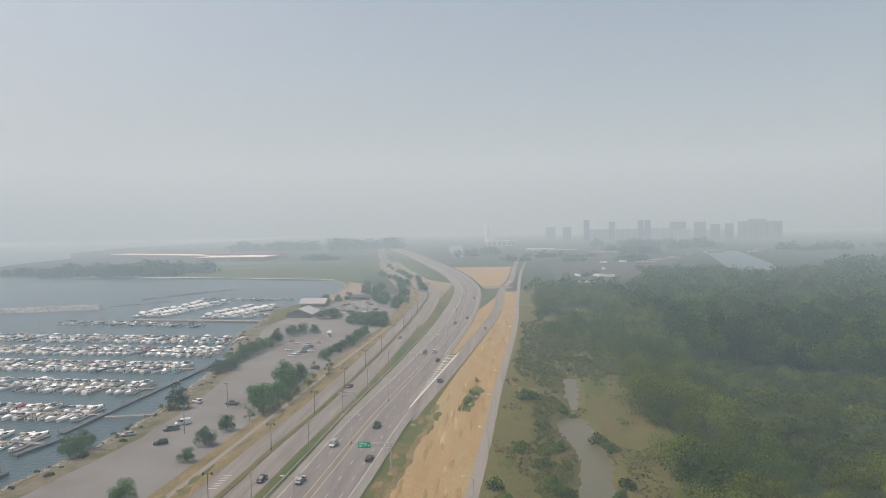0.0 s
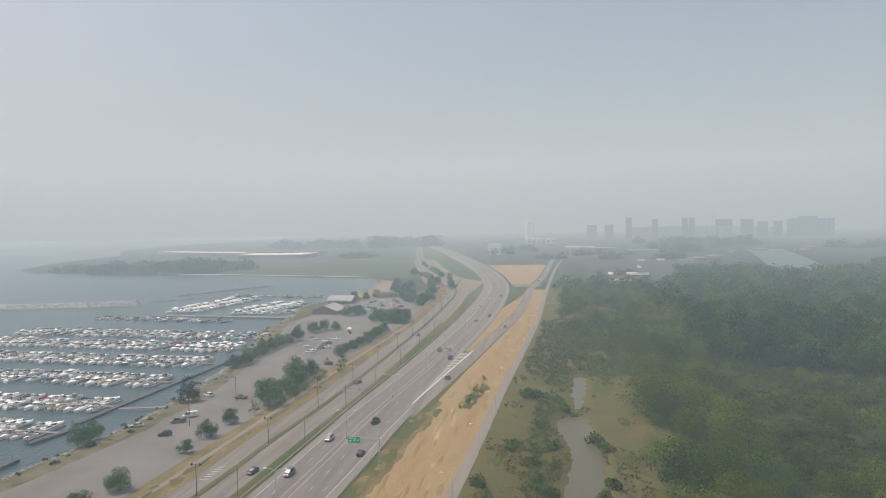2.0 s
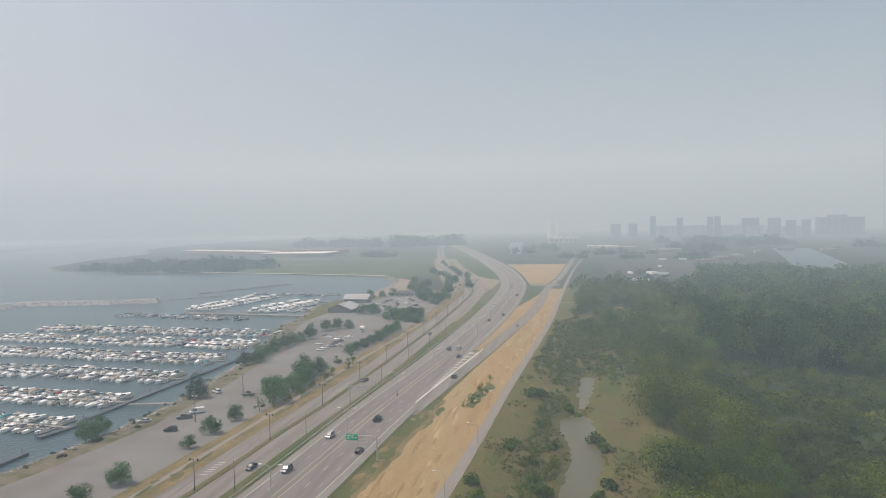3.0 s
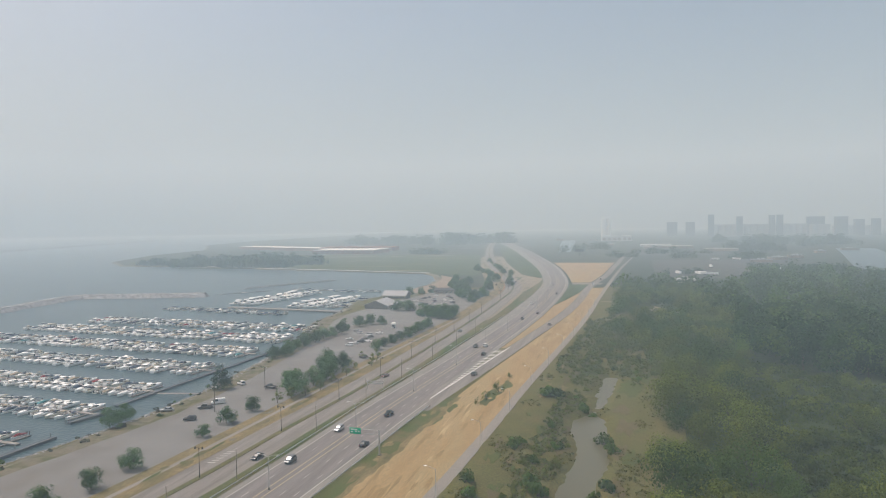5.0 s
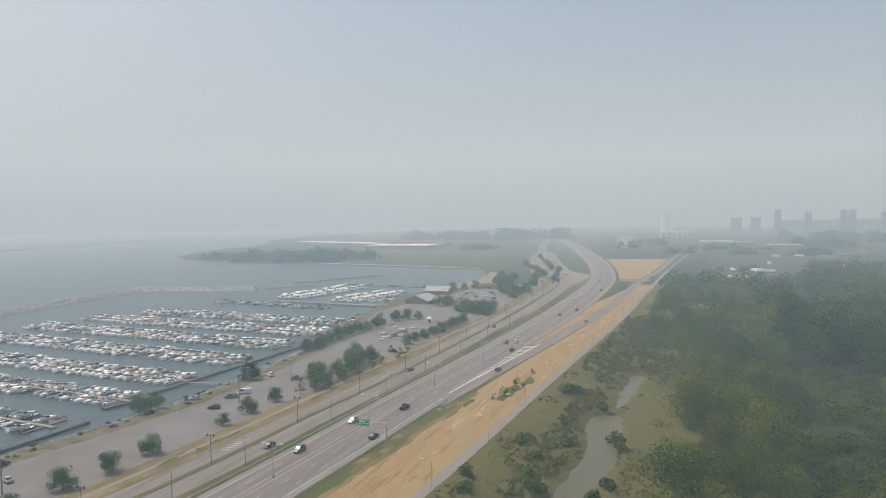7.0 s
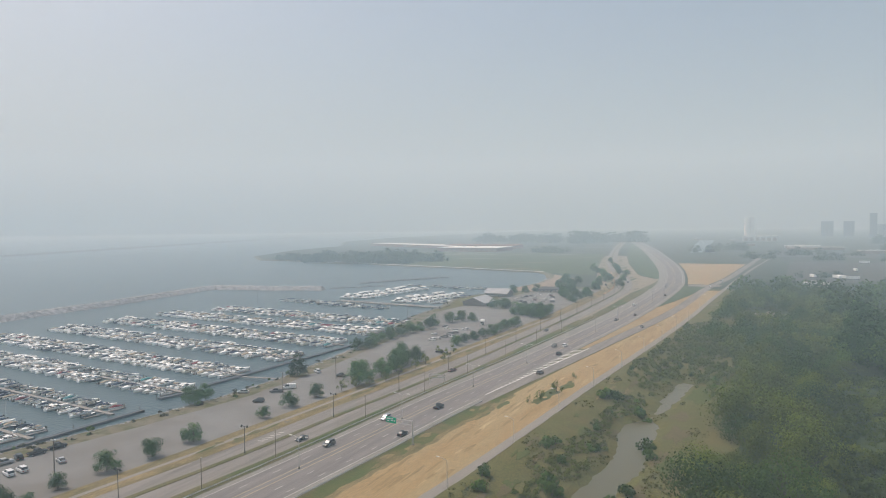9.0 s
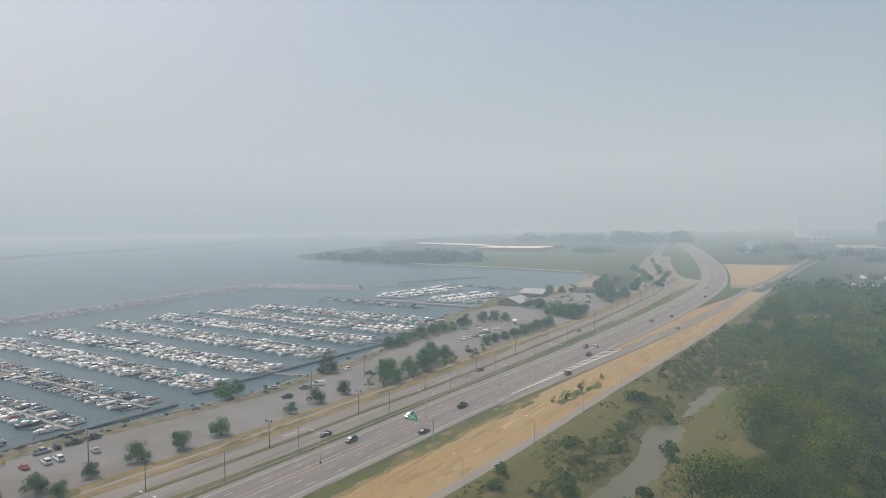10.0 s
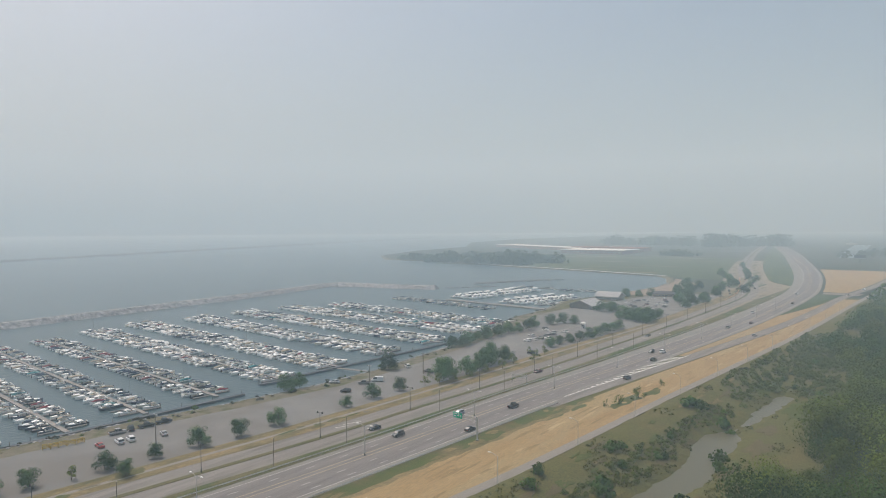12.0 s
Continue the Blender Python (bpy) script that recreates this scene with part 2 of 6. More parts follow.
def build_ground():
    edge_y = steps(-1200, 120, 8) + list(np.arange(123, 345, 3)) + steps(348, 5000, 8)
    outline = [Vector((x, y, 0)) for x, y in SHORE] + [Vector((ROADSIDE(y), y, 0)) for y in reversed(edge_y)]
    from mathutils.geometry import tessellate_polygon
    faces = [tuple(f) for f in tessellate_polygon([outline])]
    verts = [tuple(v) for v in outline]
    # the rough land to the east, a grid that widens with distance
    offs = [0, 2, 4] + list(range(6, 70, 2)) + [75, 90, 120, 170, 260, 450, 900, 2000, 6000]
    rows = []
    for y in edge_y:
        rows.append(len(verts))
        for d in offs:
            x = ROADSIDE(y) + d
            verts.append((x, y, ravine(x, y)))
    for a, b in zip(rows, rows[1:]):
        for i in range(len(offs) - 1):
            faces.append((a + i, a + i + 1, b + i + 1, b + i))
    ground = mesh_object("ground", verts, faces, GRASS)
    bm = bmesh.new()
    bm.from_mesh(ground.data)
    bmesh.ops.recalc_face_normals(bm, faces=bm.faces)
    bm.to_mesh(ground.data)
    bm.free()
    for m in (UNDERGROWTH, FAR_LAND):
        ground.data.materials.append(m)
    for p in ground.data.polygons:
        c = p.center
        if c.y > 700 or c.x > 700 or (c.x < -1000 and c.y > 900):
            p.material_index = 2
        elif c.x > np.interp(c.y, [0, 120, 170, 229, 294, 390, 440, 482, 560, 700], [50, 56, 61, 68, 78, 88, 72, 62, 66, 66]) and c.y > 60:
            p.material_index = 1
    tagged(ground, "rough green and straw-brown open grassland", "ground", kind="structure")


build_ground()


def build_bank():
    """Rubble slope from the land's edge down under the water."""
    rnd = random.Random(3)
    pts = []
    for (xa, ya), (xb, yb) in zip(SHORE, SHORE[1:]):
        n = max(2, int(math.hypot(xb - xa, yb - ya) / (3 if yb < 1100 else 40)))
        pts += [(xa + (xb - xa) * i / n, ya + (yb - ya) * i / n) for i in range(n)]
    verts, faces = [], []
    for i, (x, y) in enumerate(pts):
        ax, ay = pts[max(i - 1, 0)]
        bx, by = pts[min(i + 1, len(pts) - 1)]
        ln = math.hypot(bx - ax, by - ay)
        nx, ny = -(by - ay) / ln, (bx - ax) / ln
        for d, z in ((-2.5, 0.12), (0.2, -0.05), (2.6, -0.7), (5.0, -1.4), (8.0, -2.6)):
            j = rnd.uniform(-0.6, 0.6)
            verts.append((x + nx * (d + j), y + ny * (d + j), z + rnd.uniform(-0.15, 0.15) * (d > -2)))
    for i in range(len(pts) - 1):
        for k in range(4):
            a = i * 5 + k
            faces.append((a, a + 5, a + 6, a + 1))
    tagged(mesh_object("bank", verts, faces, BANK), "rubble and weed covered shore bank above the harbour", "shore bank", kind="structure")


build_bank()


def water_material(name, base, scale, rough, wave_height=0.2):
    mat = bpy.data.materials.new(name)
    mat.use_nodes = True
    nodes, links = mat.node_tree.nodes, mat.node_tree.links
    shader = nodes["Principled BSDF"]
    shader.inputs["Base Color"].default_value = (*base, 1)
    shader.inputs["Roughness"].default_value = rough
    shader.inputs["IOR"].default_value = 1.33
    coord = nodes.new("ShaderNodeNewGeometry")
    wave = nodes.new("ShaderNodeTexNoise")
    wave.inputs["Scale"].default_value, wave.inputs["Detail"].default_value = scale, 4.0
    links.new(coord.outputs["Position"], wave.inputs["Vector"])
    relief = nodes.new("ShaderNodeBump")
    relief.inputs["Strength"].default_value, relief.inputs["Distance"].default_value = 0.7, wave_height
    links.new(wave.outputs["Fac"], relief.inputs["Height"])
    links.new(relief.outputs["Normal"], shader.inputs["Normal"])
    return mat


WATER = water_material("lake_water", (0.03, 0.063, 0.075), 0.55, 0.3, 0.42)
POND_WATER = water_material("pond_water", (0.1, 0.09, 0.048), 0.5, 0.3, 0.02)
tagged(mesh_object("lake_water", [(-5200, -1200, -1.5), (-110, -1200, -1.5), (-80, 900, -1.5), (-400, 5000, -1.5), (-5200, 5000, -1.5)], [(0, 1, 2, 3, 4)], WATER), "grey-blue calm lake and harbour water under haze", "water", kind="structure")
tagged(mesh_object("pond_water", [(14, 140, -4.1), (62, 140, -4.1), (62, 330, -4.1), (14, 330, -4.1)], [(0, 1, 2, 3)], POND_WATER), "muddy grey-green pond between reeds and scrub", "water", kind="structure")

# ---- roads ----
ALL = steps(-1100, 2300, 8)
highway = tagged(strip("highway", LEFT_EDGE, RIGHT_EDGE, ALL, 0.06, ASPHALT, 0.1), "grey asphalt divided highway with faded lane paint", "highway", kind="structure")
tagged(strip("shoulder", beside(LEFT_EDGE, 0.02), beside(HWY, -7.6), ALL, 0.068, CONCRETE), "pale concrete hard shoulder beside the highway", "road shoulder", kind="structure")
tagged(strip("shoulder", lambda y: RIGHT_EDGE(y) - 2.6, beside(RIGHT_EDGE, -0.02), ALL, 0.068, CONCRETE), "pale concrete hard shoulder beside the highway", "road shoulder", kind="structure")
tagged(strip("median_verge", lambda y: SVC(y) + float(np.interp(y, [853, 873, 1000, 1300, 1500], [21, 22, 25, 27, 27])) if y > 860 else LEFT_EDGE(y) - 1 - 21 * ((y - 812) / 48) ** 0.6, LEFT_EDGE, steps(812, 2300, 8), 0.11, FIELD, 0.15), "dark green grass island between highway and service road", "grass verge", kind="structure")
tagged(strip("median_verge", lambda y: SVC(y) + 9 if y < 420 else max(SVC(y) + 9, LEFT_EDGE(y) - float(np.interp(y, [420, 468, 545, 627, 700, 800], [8.5, 7, 8, 11, 9, 0.3]))), lambda y: LEFT_EDGE(y), steps(-1100, 800, 8), 0.11, MEDIAN, 0.15), "green grass strip between highway and service road", "grass verge", kind="structure")
tagged(strip("service_road", beside(SVC, 1), beside(SVC, 9), ALL, 0.05, ASPHALT_OLD, 0.1), "worn pale asphalt service road", "road", kind="structure")
tagged(strip("service_road", beside(SVC, -8), beside(SVC, -1), ALL, 0.05, ASPHALT_OLD, 0.1), "worn pale asphalt service road", "road", kind="structure")
tagged(strip("service_median", beside(SVC, -1), beside(SVC, 1), ALL, 0.16, MEDIAN, 0.15), "narrow weedy kerbed median strip", "median", kind="structure")
tagged(strip("dusty_apron", lambda y: SVC(y) - float(np.interp(y, [470, 620, 760, 1000, 1300], [8, 16, 30, 26, 14])), lambda y: LEFT_EDGE(y) + 0.5, steps(470, 1300, 8), 0.03, DUST), "dusty bare ground with road works beside the service road", "bare ground", kind="structure")
tagged(strip("lot_verge", lambda y: LOT_EDGE(y), beside(SVC, -8), steps(-300, 900, 8), 0.08, STRAW, 0.15), "parched straw and green verge with street trees", "grass verge", kind="structure")
tagged(strip("sidewalk", lambda y: LOT_EDGE(y) + 4.2, lambda y: LOT_EDGE(y) + 5.9, steps(-300, 470, 8), 0.1, PATH_MAT, 0.1), "dusty worn sidewalk through the straw verge", "sidewalk", kind="structure")
tagged(strip("dry_verge", DRY_EDGE, beside(ROADSIDE, -3.4), steps(-1100, 60, 8) + list(np.arange(63, 330, 2.5)) + steps(332, 700, 8), 0.05, DRY), "bare golden dry grass verge along the highway", "grass verge", kind="structure")
tagged(strip("straw_edge", lambda y: DRY_EDGE(y) - 1.3 + 1.1 * noise.noise((2.0, y * 0.12, 0)), lambda y: DRY_EDGE(y) + 0.7 + 0.9 * noise.noise((7.0, y * 0.2, 0)), list(np.arange(63, 262, 1.6)), 0.0735, STRAW), "thin straw-coloured margin of the dry verge", "grass verge", kind="structure")
tagged(strip("dry_verge", beside(RIGHT_EDGE, 0.5), beside(RAMP, -3.5), steps(366, 560, 8), 0.04, DRY), "bare golden dry grass between highway and ramp", "grass verge", kind="structure")
tagged(strip("dry_verge", GREEN_TIP, beside(RAMP, -3.5), steps(560, 735, 8), 0.04, DRY), "bare golden dry grass beside the ramp", "grass verge", kind="structure")
tagged(strip("green_verge", beside(RIGHT_EDGE, 0.5), GREEN_TIP, steps(560, 735, 8), 0.04, FIELD), "dark green grass triangle between highway and ramp", "grass verge", kind="structure")
tagged(strip("dry_field", lambda y: RIGHT_EDGE(y) + 3, lambda y: RAMP(y) - 5, steps(762, 1110, 8), 0.04, DRY), "bare golden field beyond the junction", "field", kind="structure")
tagged(strip("junction_road", lambda y: RIGHT_EDGE(y) + 4, beside(RAMP, 9), [738, 748, 758], 0.05, ASPHALT_OLD), "short pale cross road at the ramp junction", "road", kind="structure")
tagged(strip("swale", beside(RIGHT_EDGE, 0.0), DRY_EDGE, steps(-1100, 60, 8) + list(np.arange(63, 262, 2.5)), 0.03, GREEN), "green grass swale beside the highway guardrail", "grass verge", kind="structure")
ramp = tagged(strip("exit_ramp", beside(RAMP, -3.2), beside(RAMP, 4.2), steps(240, 1300, 8), 0.074, ASPHALT_OLD, 0.08), "pale asphalt exit ramp leaving the highway", "ramp", kind="structure")
tagged(strip("shore_path", beside(ROADSIDE, -3.4), beside(ROADSIDE, 0.1), steps(-1100, 1250, 8), 0.08, PATH_MAT, 0.1), "pale asphalt bicycle path beside dry grass", "path", kind="structure")
tagged(strip("parking_lot", lambda y: float(np.interp(y, [-300, 0, 100, 140, 175, 215, 250, 290, 340, 400, 450, 480, 560, 640], [-170, -138, -127, -122, -115.5, -110, -109.5, -113, -119, -131, -145, -148, -140, -125])), LOT_EDGE, steps(-300, 680, 10), 0.04, LOT), "large worn grey asphalt marina parking lot", "parking lot", kind="structure")

tagged(strip("waterside_verge", lambda y: float(np.interp(y, [p[1] for p in SHORE[:21]], [p[0] for p in SHORE[:21]])) + 1.0, lambda y: float(np.interp(y, [-300, 0, 100, 140, 175, 215, 250, 290, 340, 400, 450, 480, 560, 640], [-170, -138, -127, -122, -115.5, -110, -109.5, -113, -119, -131, -145, -148, -140, -125])) + 0.6 + 0.8 * noise.noise((0, y * 0.12, 9)), steps(-300, 480, 4), 0.055, RUBBLE_VERGE), "stony brown weed-grown verge between lot and bank", "verge", kind="structure")


def box(bm, x0, x1, y0, y1, z0, z1):
    vs = [bm.verts.new((x, y, z)) for z in (z0, z1) for x, y in ((x0, y0), (x1, y0), (x1, y1), (x0, y1))]
    for f in ((3, 2, 1, 0), (4, 5, 6, 7), (0, 1, 5, 4), (1, 2, 6, 5), (2, 3, 7, 6), (3, 0, 4, 7)):
        bm.faces.new([vs[i] for i in f])


def tube(bm, a, b, ra, rb=None, n=6):
    """A tapered round bar from a to b."""
    a, b = Vector(a), Vector(b)
    turn = (b - a).to_track_quat("Z", "Y").to_matrix()
    rb = ra if rb is None else rb
    rings = []
    for c, r in ((a, ra), (b, rb)):
        rings.append([bm.verts.new(c + turn @ Vector((r * math.cos(2 * math.pi * i / n), r * math.sin(2 * math.pi * i / n), 0))) for i in range(n)])
    for i in range(n):
        bm.faces.new((rings[0][i], rings[0][(i + 1) % n], rings[1][(i + 1) % n], rings[1][i]))
    bm.faces.new(rings[1])
    bm.faces.new(rings[0][::-1])


def heading(line, y):
    """Degrees by which the line at y turns from +y."""
    return -math.degrees(math.atan2(line(y + 2) - line(y - 2), 4))


# ---- lane paint ----
def line_paint(name, line, ys, width, mat, parent, z):
    ob = strip(name, beside(line, -width / 2), beside(line, width / 2), ys, z, mat, 0.0, parent)
    return ob


for d in (-1.0, 1.0):
    line_paint("yellow_line", beside(HWY, d), ALL, 0.2, YELLOW_PAINT, highway, 0.075)
line_paint("edge_line", beside(HWY, -7.7), ALL, 0.2, WHITE_PAINT, highway, 0.076)
line_paint("edge_line", lambda y: RIGHT_EDGE(y) - 2.7, steps(-1100, 250, 8), 0.22, WHITE_PAINT, highway, 0.076)
line_paint("edge_line", lambda y: RIGHT_EDGE(y) - 2.7, steps(362, 2300, 8), 0.22, WHITE_PAINT, highway, 0.076)


def lane_dashes():
    bm = bmesh.new()
    box(bm, -0.09, 0.09, -1.55, 1.55, 0, 0.006)
    me = bpy.data.meshes.new("lane_dash")
    bm.to_mesh(me)
    bm.free()
    me.materials.append(WHITE_PAINT)
    for off in (-4.3, 4.6, 8.4):
        y = 120.4 - 12.19 * 3 + (3.0 if off > 0 else 0)
        while y < (250 if off == 8.4 else 640):
            ob = new("lane_dash", me)
            ob.parent = highway
            ob.matrix_basis = pose(HWY(y) + off, y, 0.07, 0, 0, heading(HWY, y))
            y += 12.19


lane_dashes()


def gore_paint():
    """Chevron bars and two lines of the painted wedge where the ramp leaves."""
    tip, left, right = Vector((-23.0, 257, 0)), Vector((-14.6, 361, 0)), Vector((-8.7, 361, 0))
    gore = new("painted_gore")
    for a, b in ((tip, right + Vector((0.45, 8, 0))),):
        bm = bmesh.new()
        side = Vector((0.2, 0, 0))
        vs = [bm.verts.new(p + Vector((0, 0, 0.082))) for p in (a - side, a + side, b + side, b - side)]
        bm.faces.new(vs)
        part("edge_line", bm, GORE_PAINT, gore)
    for i in range(25):
        u = 0.1 + 0.9 * i / 24
        a, b = tip.lerp(left, u), tip.lerp(right, u)
        bm = bmesh.new()
        deep = Vector((0, 0.5, 0))
        skew = Vector((0, -1.5 * (b.x - a.x) / 6, 0))
        vs = [bm.verts.new(p + Vector((0, 0, 0.086))) for p in (a - deep + skew, b - deep, b + deep, a + deep + skew)]
        bm.faces.new(vs)
        part("hatch_bar", bm, GORE_PAINT, gore)
    tagged(gore, "white painted hatched gore where the ramp splits off", "road marking", kind="structure")


gore_paint()

tagged(mesh_object("park_field", [(-640, 1040, 0.04), (-360, 950, 0.04), (-200, 900, 0.04), (-175, 870, 0.04), (-115, 850, 0.04), (-150, 1040, 0.04), (-215, 1380, 0.04), (-440, 1384, 0.04), (-700, 1390, 0.04), (-860, 1120, 0.04)], [tuple(range(10))], FIELD), "mown dark green park field behind the shore", "field", kind="structure")


def ragged_patch(rnd, x, y, z, rx, ry, mat, label):
    """An irregular low patch of other grass."""
    n = 22
    pts = []
    for i in range(n):
        a = 2 * math.pi * i / n
        r = 0.75 + 0.5 * noise.noise((x + 1.3 * math.cos(a), y + 1.3 * math.sin(a), 2.0)) + rnd.uniform(-0.12, 0.12)
        pts.append((x + rx * r * math.cos(a), y + ry * r * math.sin(a), z))
    tagged(mesh_object("grass_patch", pts, [tuple(range(n))], mat), label, "grass patch", kind="structure")


def grass_patches():
    rnd = random.Random(14)
    for x, y, rx, ry in ((-1, 257, 3.0, 7), (0, 268, 3.8, 11), (3, 284, 3.2, 10), (-13.5, 232, 2.0, 10), (-12, 246, 2.2, 8)):
        ragged_patch(rnd, x, y, 0.056 + 0.002 * (y % 7) + 0.00005 * (y - 200), rx, ry, GREEN, "green tufted patch in the dry grass")
    for i in range(16):
        y = rnd.uniform(120, 258)
        ragged_patch(rnd, (RIGHT_EDGE(y) + DRY_EDGE(y)) / 2 + rnd.uniform(-2, 3), y, 0.036 + 0.0009 * i, rnd.uniform(0.7, 2.0), rnd.uniform(2, 6), STRAW, "straw-coloured patch in the green swale")
    for i in range(80):
        y = rnd.uniform(110, 520)
        left, right = max(DRY_EDGE(y), RAMP(y) + 5 if y > 300 else -999) + 1.5, ROADSIDE(y) - 4.6
        if right - left > 2:
            ragged_patch(rnd, rnd.uniform(left, right), y, 0.0512 + 0.00006 * i, rnd.uniform(0.35, 1.1), rnd.uniform(3, 11), rnd.choice((DRY_DARK, DRY_DARK, DRY_PALE)), "uneven streak of trodden dry grass")
    for i in range(34):
        y = rnd.uniform(60, 420)
        x = LOT_EDGE(y) + (SVC(y) - 8 - LOT_EDGE(y)) * rnd.uniform(0.15, 0.85)
        ragged_patch(rnd, x, y, 0.106 + 0.0006 * i, rnd.uniform(0.7, 1.9), rnd.uniform(2, 7), rnd.choice((MEDIAN, RUBBLE_VERGE, GREEN)), "weedy patch on the parched verge")


grass_patches()


def apron_patches():
    """Weeds, worn asphalt and bare dirt on the dusty ground by the service road, and mown bands on the park field."""
    rnd = random.Random(66)
    for i in range(70):
        y = rnd.uniform(590, 1250)
        left, right = SVC(y) - 24, SVC(y) + float(np.interp(y, [590, 700, 850, 1300], [8, 14, 19, 25]))
        x = left + (right - left) * rnd.uniform(0.05, 0.95)
        if abs(x - SVC(y)) < 9:
            x = SVC(y) + (14 if x > SVC(y) else -13)
        ragged_patch(rnd, x, y, 0.036 + 0.00018 * i, rnd.uniform(1.5, 3.5), rnd.uniform(8, 26), rnd.choice((STRAW, FIELD, ASPHALT, FIELD, RUBBLE_VERGE, GREEN)), "worn and weedy patch on the dusty road works")
    for i in range(30):
        y = rnd.uniform(930, 1370)
        x = rnd.uniform(-640, -150) - 0.25 * (y - 930)
        if x < SVC(y) - 60:
            ragged_patch(rnd, x, y, 0.05 + 0.001 * i, rnd.uniform(30, 110), rnd.uniform(4, 12), rnd.choice((STRAW, DUST, MEDIAN, STRAW, LUSH)), "paler band of dry grass on the park field")
    for i in range(16):
        ragged_patch(rnd, rnd.uniform(-560, -230), rnd.uniform(1290, 1440), 0.085 + 0.0015 * i, rnd.uniform(15, 45), rnd.uniform(4, 12), rnd.choice((DUST, CONCRETE, DUST)), "pale bare ground beside the harbour sheds")


apron_patches()


def draped_patch(rnd, x, y, rx, ry, mat, label):
    """A ragged patch of other growth lying on the uneven slope."""
    verts, faces, n, rings = [(x, y, ravine(x, y) + 0.12)], [], 26, 6
    rag = [0.75 + 0.7 * noise.noise((x + 1.5 * math.cos(6.283 * i / n), y + 1.5 * math.sin(6.283 * i / n), 7.0)) + rnd.uniform(-0.1, 0.1) for i in range(n)]
    for k in range(1, rings + 1):
        for i in range(n):
            a, r = 2 * math.pi * i / n, rag[i] * k / rings
            px, py = x + rx * r * math.cos(a), y + ry * r * math.sin(a)
            verts.append((px, py, ravine(px, py) + (0.12 if k < rings else -0.05)))
    for i in range(n):
        j = (i + 1) % n
        faces.append((0, 1 + i, 1 + j))
        for k in range(rings - 1):
            a = 1 + k * n
            faces.append((a + i, a + n + i, a + n + j, a + j))
    tagged(mesh_object("ground_patch", verts, faces, mat), label, "ground patch", kind="structure")


def slope_patches():
    rnd = random.Random(31)
    draped_patch(rnd, 80, 532, 17, 26, DUST, "bare pinkish-tan clearing beyond the brush")
    draped_patch(rnd, 44, 585, 14, 3, DUST, "pale track end beside the bicycle path")
    for x, y, rx, ry in ((53, 300, 6, 18), (58, 322, 8, 16), (54, 336, 9, 10), (51, 212, 3, 12), (36, 330, 6, 14)):
        draped_patch(rnd, x, y, rx, ry, LUSH, "bright green grass on the pond's bank")
    for x, y, rx, ry in ((50, 243, 4, 13), (49, 265, 3.5, 10), (48.5, 218, 2.5, 10), (30, 214, 2.2, 6), (47, 188, 3, 9), (31, 238, 1.6, 5)):
        draped_patch(rnd, x, y, rx, ry, MUD, "bare reddish-brown muddy bank by the pond")
    for i in range(26):
        y = rnd.uniform(110, 330)
        draped_patch(rnd, ROADSIDE(y) + rnd.uniform(3, 14), y, rnd.uniform(0.8, 2.2), rnd.uniform(2, 8), rnd.choice((LUSH, MUD, STRAW)), "patch of differing growth on the rough slope")


slope_patches()

# ---- smoke haze ----
def build_haze():
    bm = bmesh.new()
    bmesh.ops.create_cone(bm, cap_ends=True, segments=96, radius1=4650, radius2=4650, depth=470)
    bmesh.ops.translate(bm, verts=bm.verts, vec=(50, 5, 215))
    haze = part("smoke_haze", bm, haze_material(), None)
    tagged(haze, "thin grey wildfire smoke filling the air", "haze", kind="structure")


build_haze()

# ---- more materials ----
def leaf_material(name, base, second, clump=6.0, leafy=0.12):
    """Foliage: a rough leaf surface that lets a part of the light through."""
    mat = material(name, base, 0.75, 0.16, clump, 3.0, 0.0, second=second, per_object=0.36, per_island=leafy, spec=0.05, patch=0.6)
    nodes, links = mat.node_tree.nodes, mat.node_tree.links
    shader = nodes["Principled BSDF"]
    glow = nodes.new("ShaderNodeBsdfTranslucent")
    links.new(shader.inputs["Base Color"].links[0].from_socket, glow.inputs["Color"])
    both = nodes.new("ShaderNodeMixShader")
    both.inputs["Fac"].default_value = 0.2
    links.new(shader.outputs["BSDF"], both.inputs[1])
    links.new(glow.outputs["BSDF"], both.inputs[2])
    links.new(both.outputs["Shader"], nodes["Material Output"].inputs["Surface"])
    return mat


LEAF = leaf_material("leaves_green", (0.085, 0.138, 0.02), (0.052, 0.092, 0.014))
STREET_LEAF = leaf_material("leaves_street", (0.07, 0.14, 0.034), (0.04, 0.09, 0.022))
OLIVE = leaf_material("leaves_olive", (0.118, 0.136, 0.03), (0.08, 0.1, 0.023))
LEAF_PALE = leaf_material("leaves_yellow_green", (0.13, 0.16, 0.02), (0.086, 0.116, 0.015))
# light green; part of the paleness stands in for haze over mid-distance trees
LEAF_MID = leaf_material("leaves_mid_green", (0.145, 0.178, 0.026), (0.1, 0.135, 0.02))
LEAF_DARK = leaf_material("leaves_dark", (0.044, 0.086, 0.018), (0.026, 0.056, 0.013))
# paler and bluer than the near leaves: haze mixed into the leaf colour
FAR_LEAF = leaf_material("leaves_far_haze_tint", (0.07, 0.105, 0.042), (0.048, 0.076, 0.032), 20.0)
SHRUB = leaf_material("leaves_shrub", (0.068, 0.092, 0.012), (0.04, 0.058, 0.009), 5.0, 0.12)
BRUSH = leaf_material("leaves_brush", (0.155, 0.185, 0.036), (0.105, 0.14, 0.028))
REED = leaf_material("leaves_reed", (0.078, 0.074, 0.028), (0.055, 0.06, 0.021))
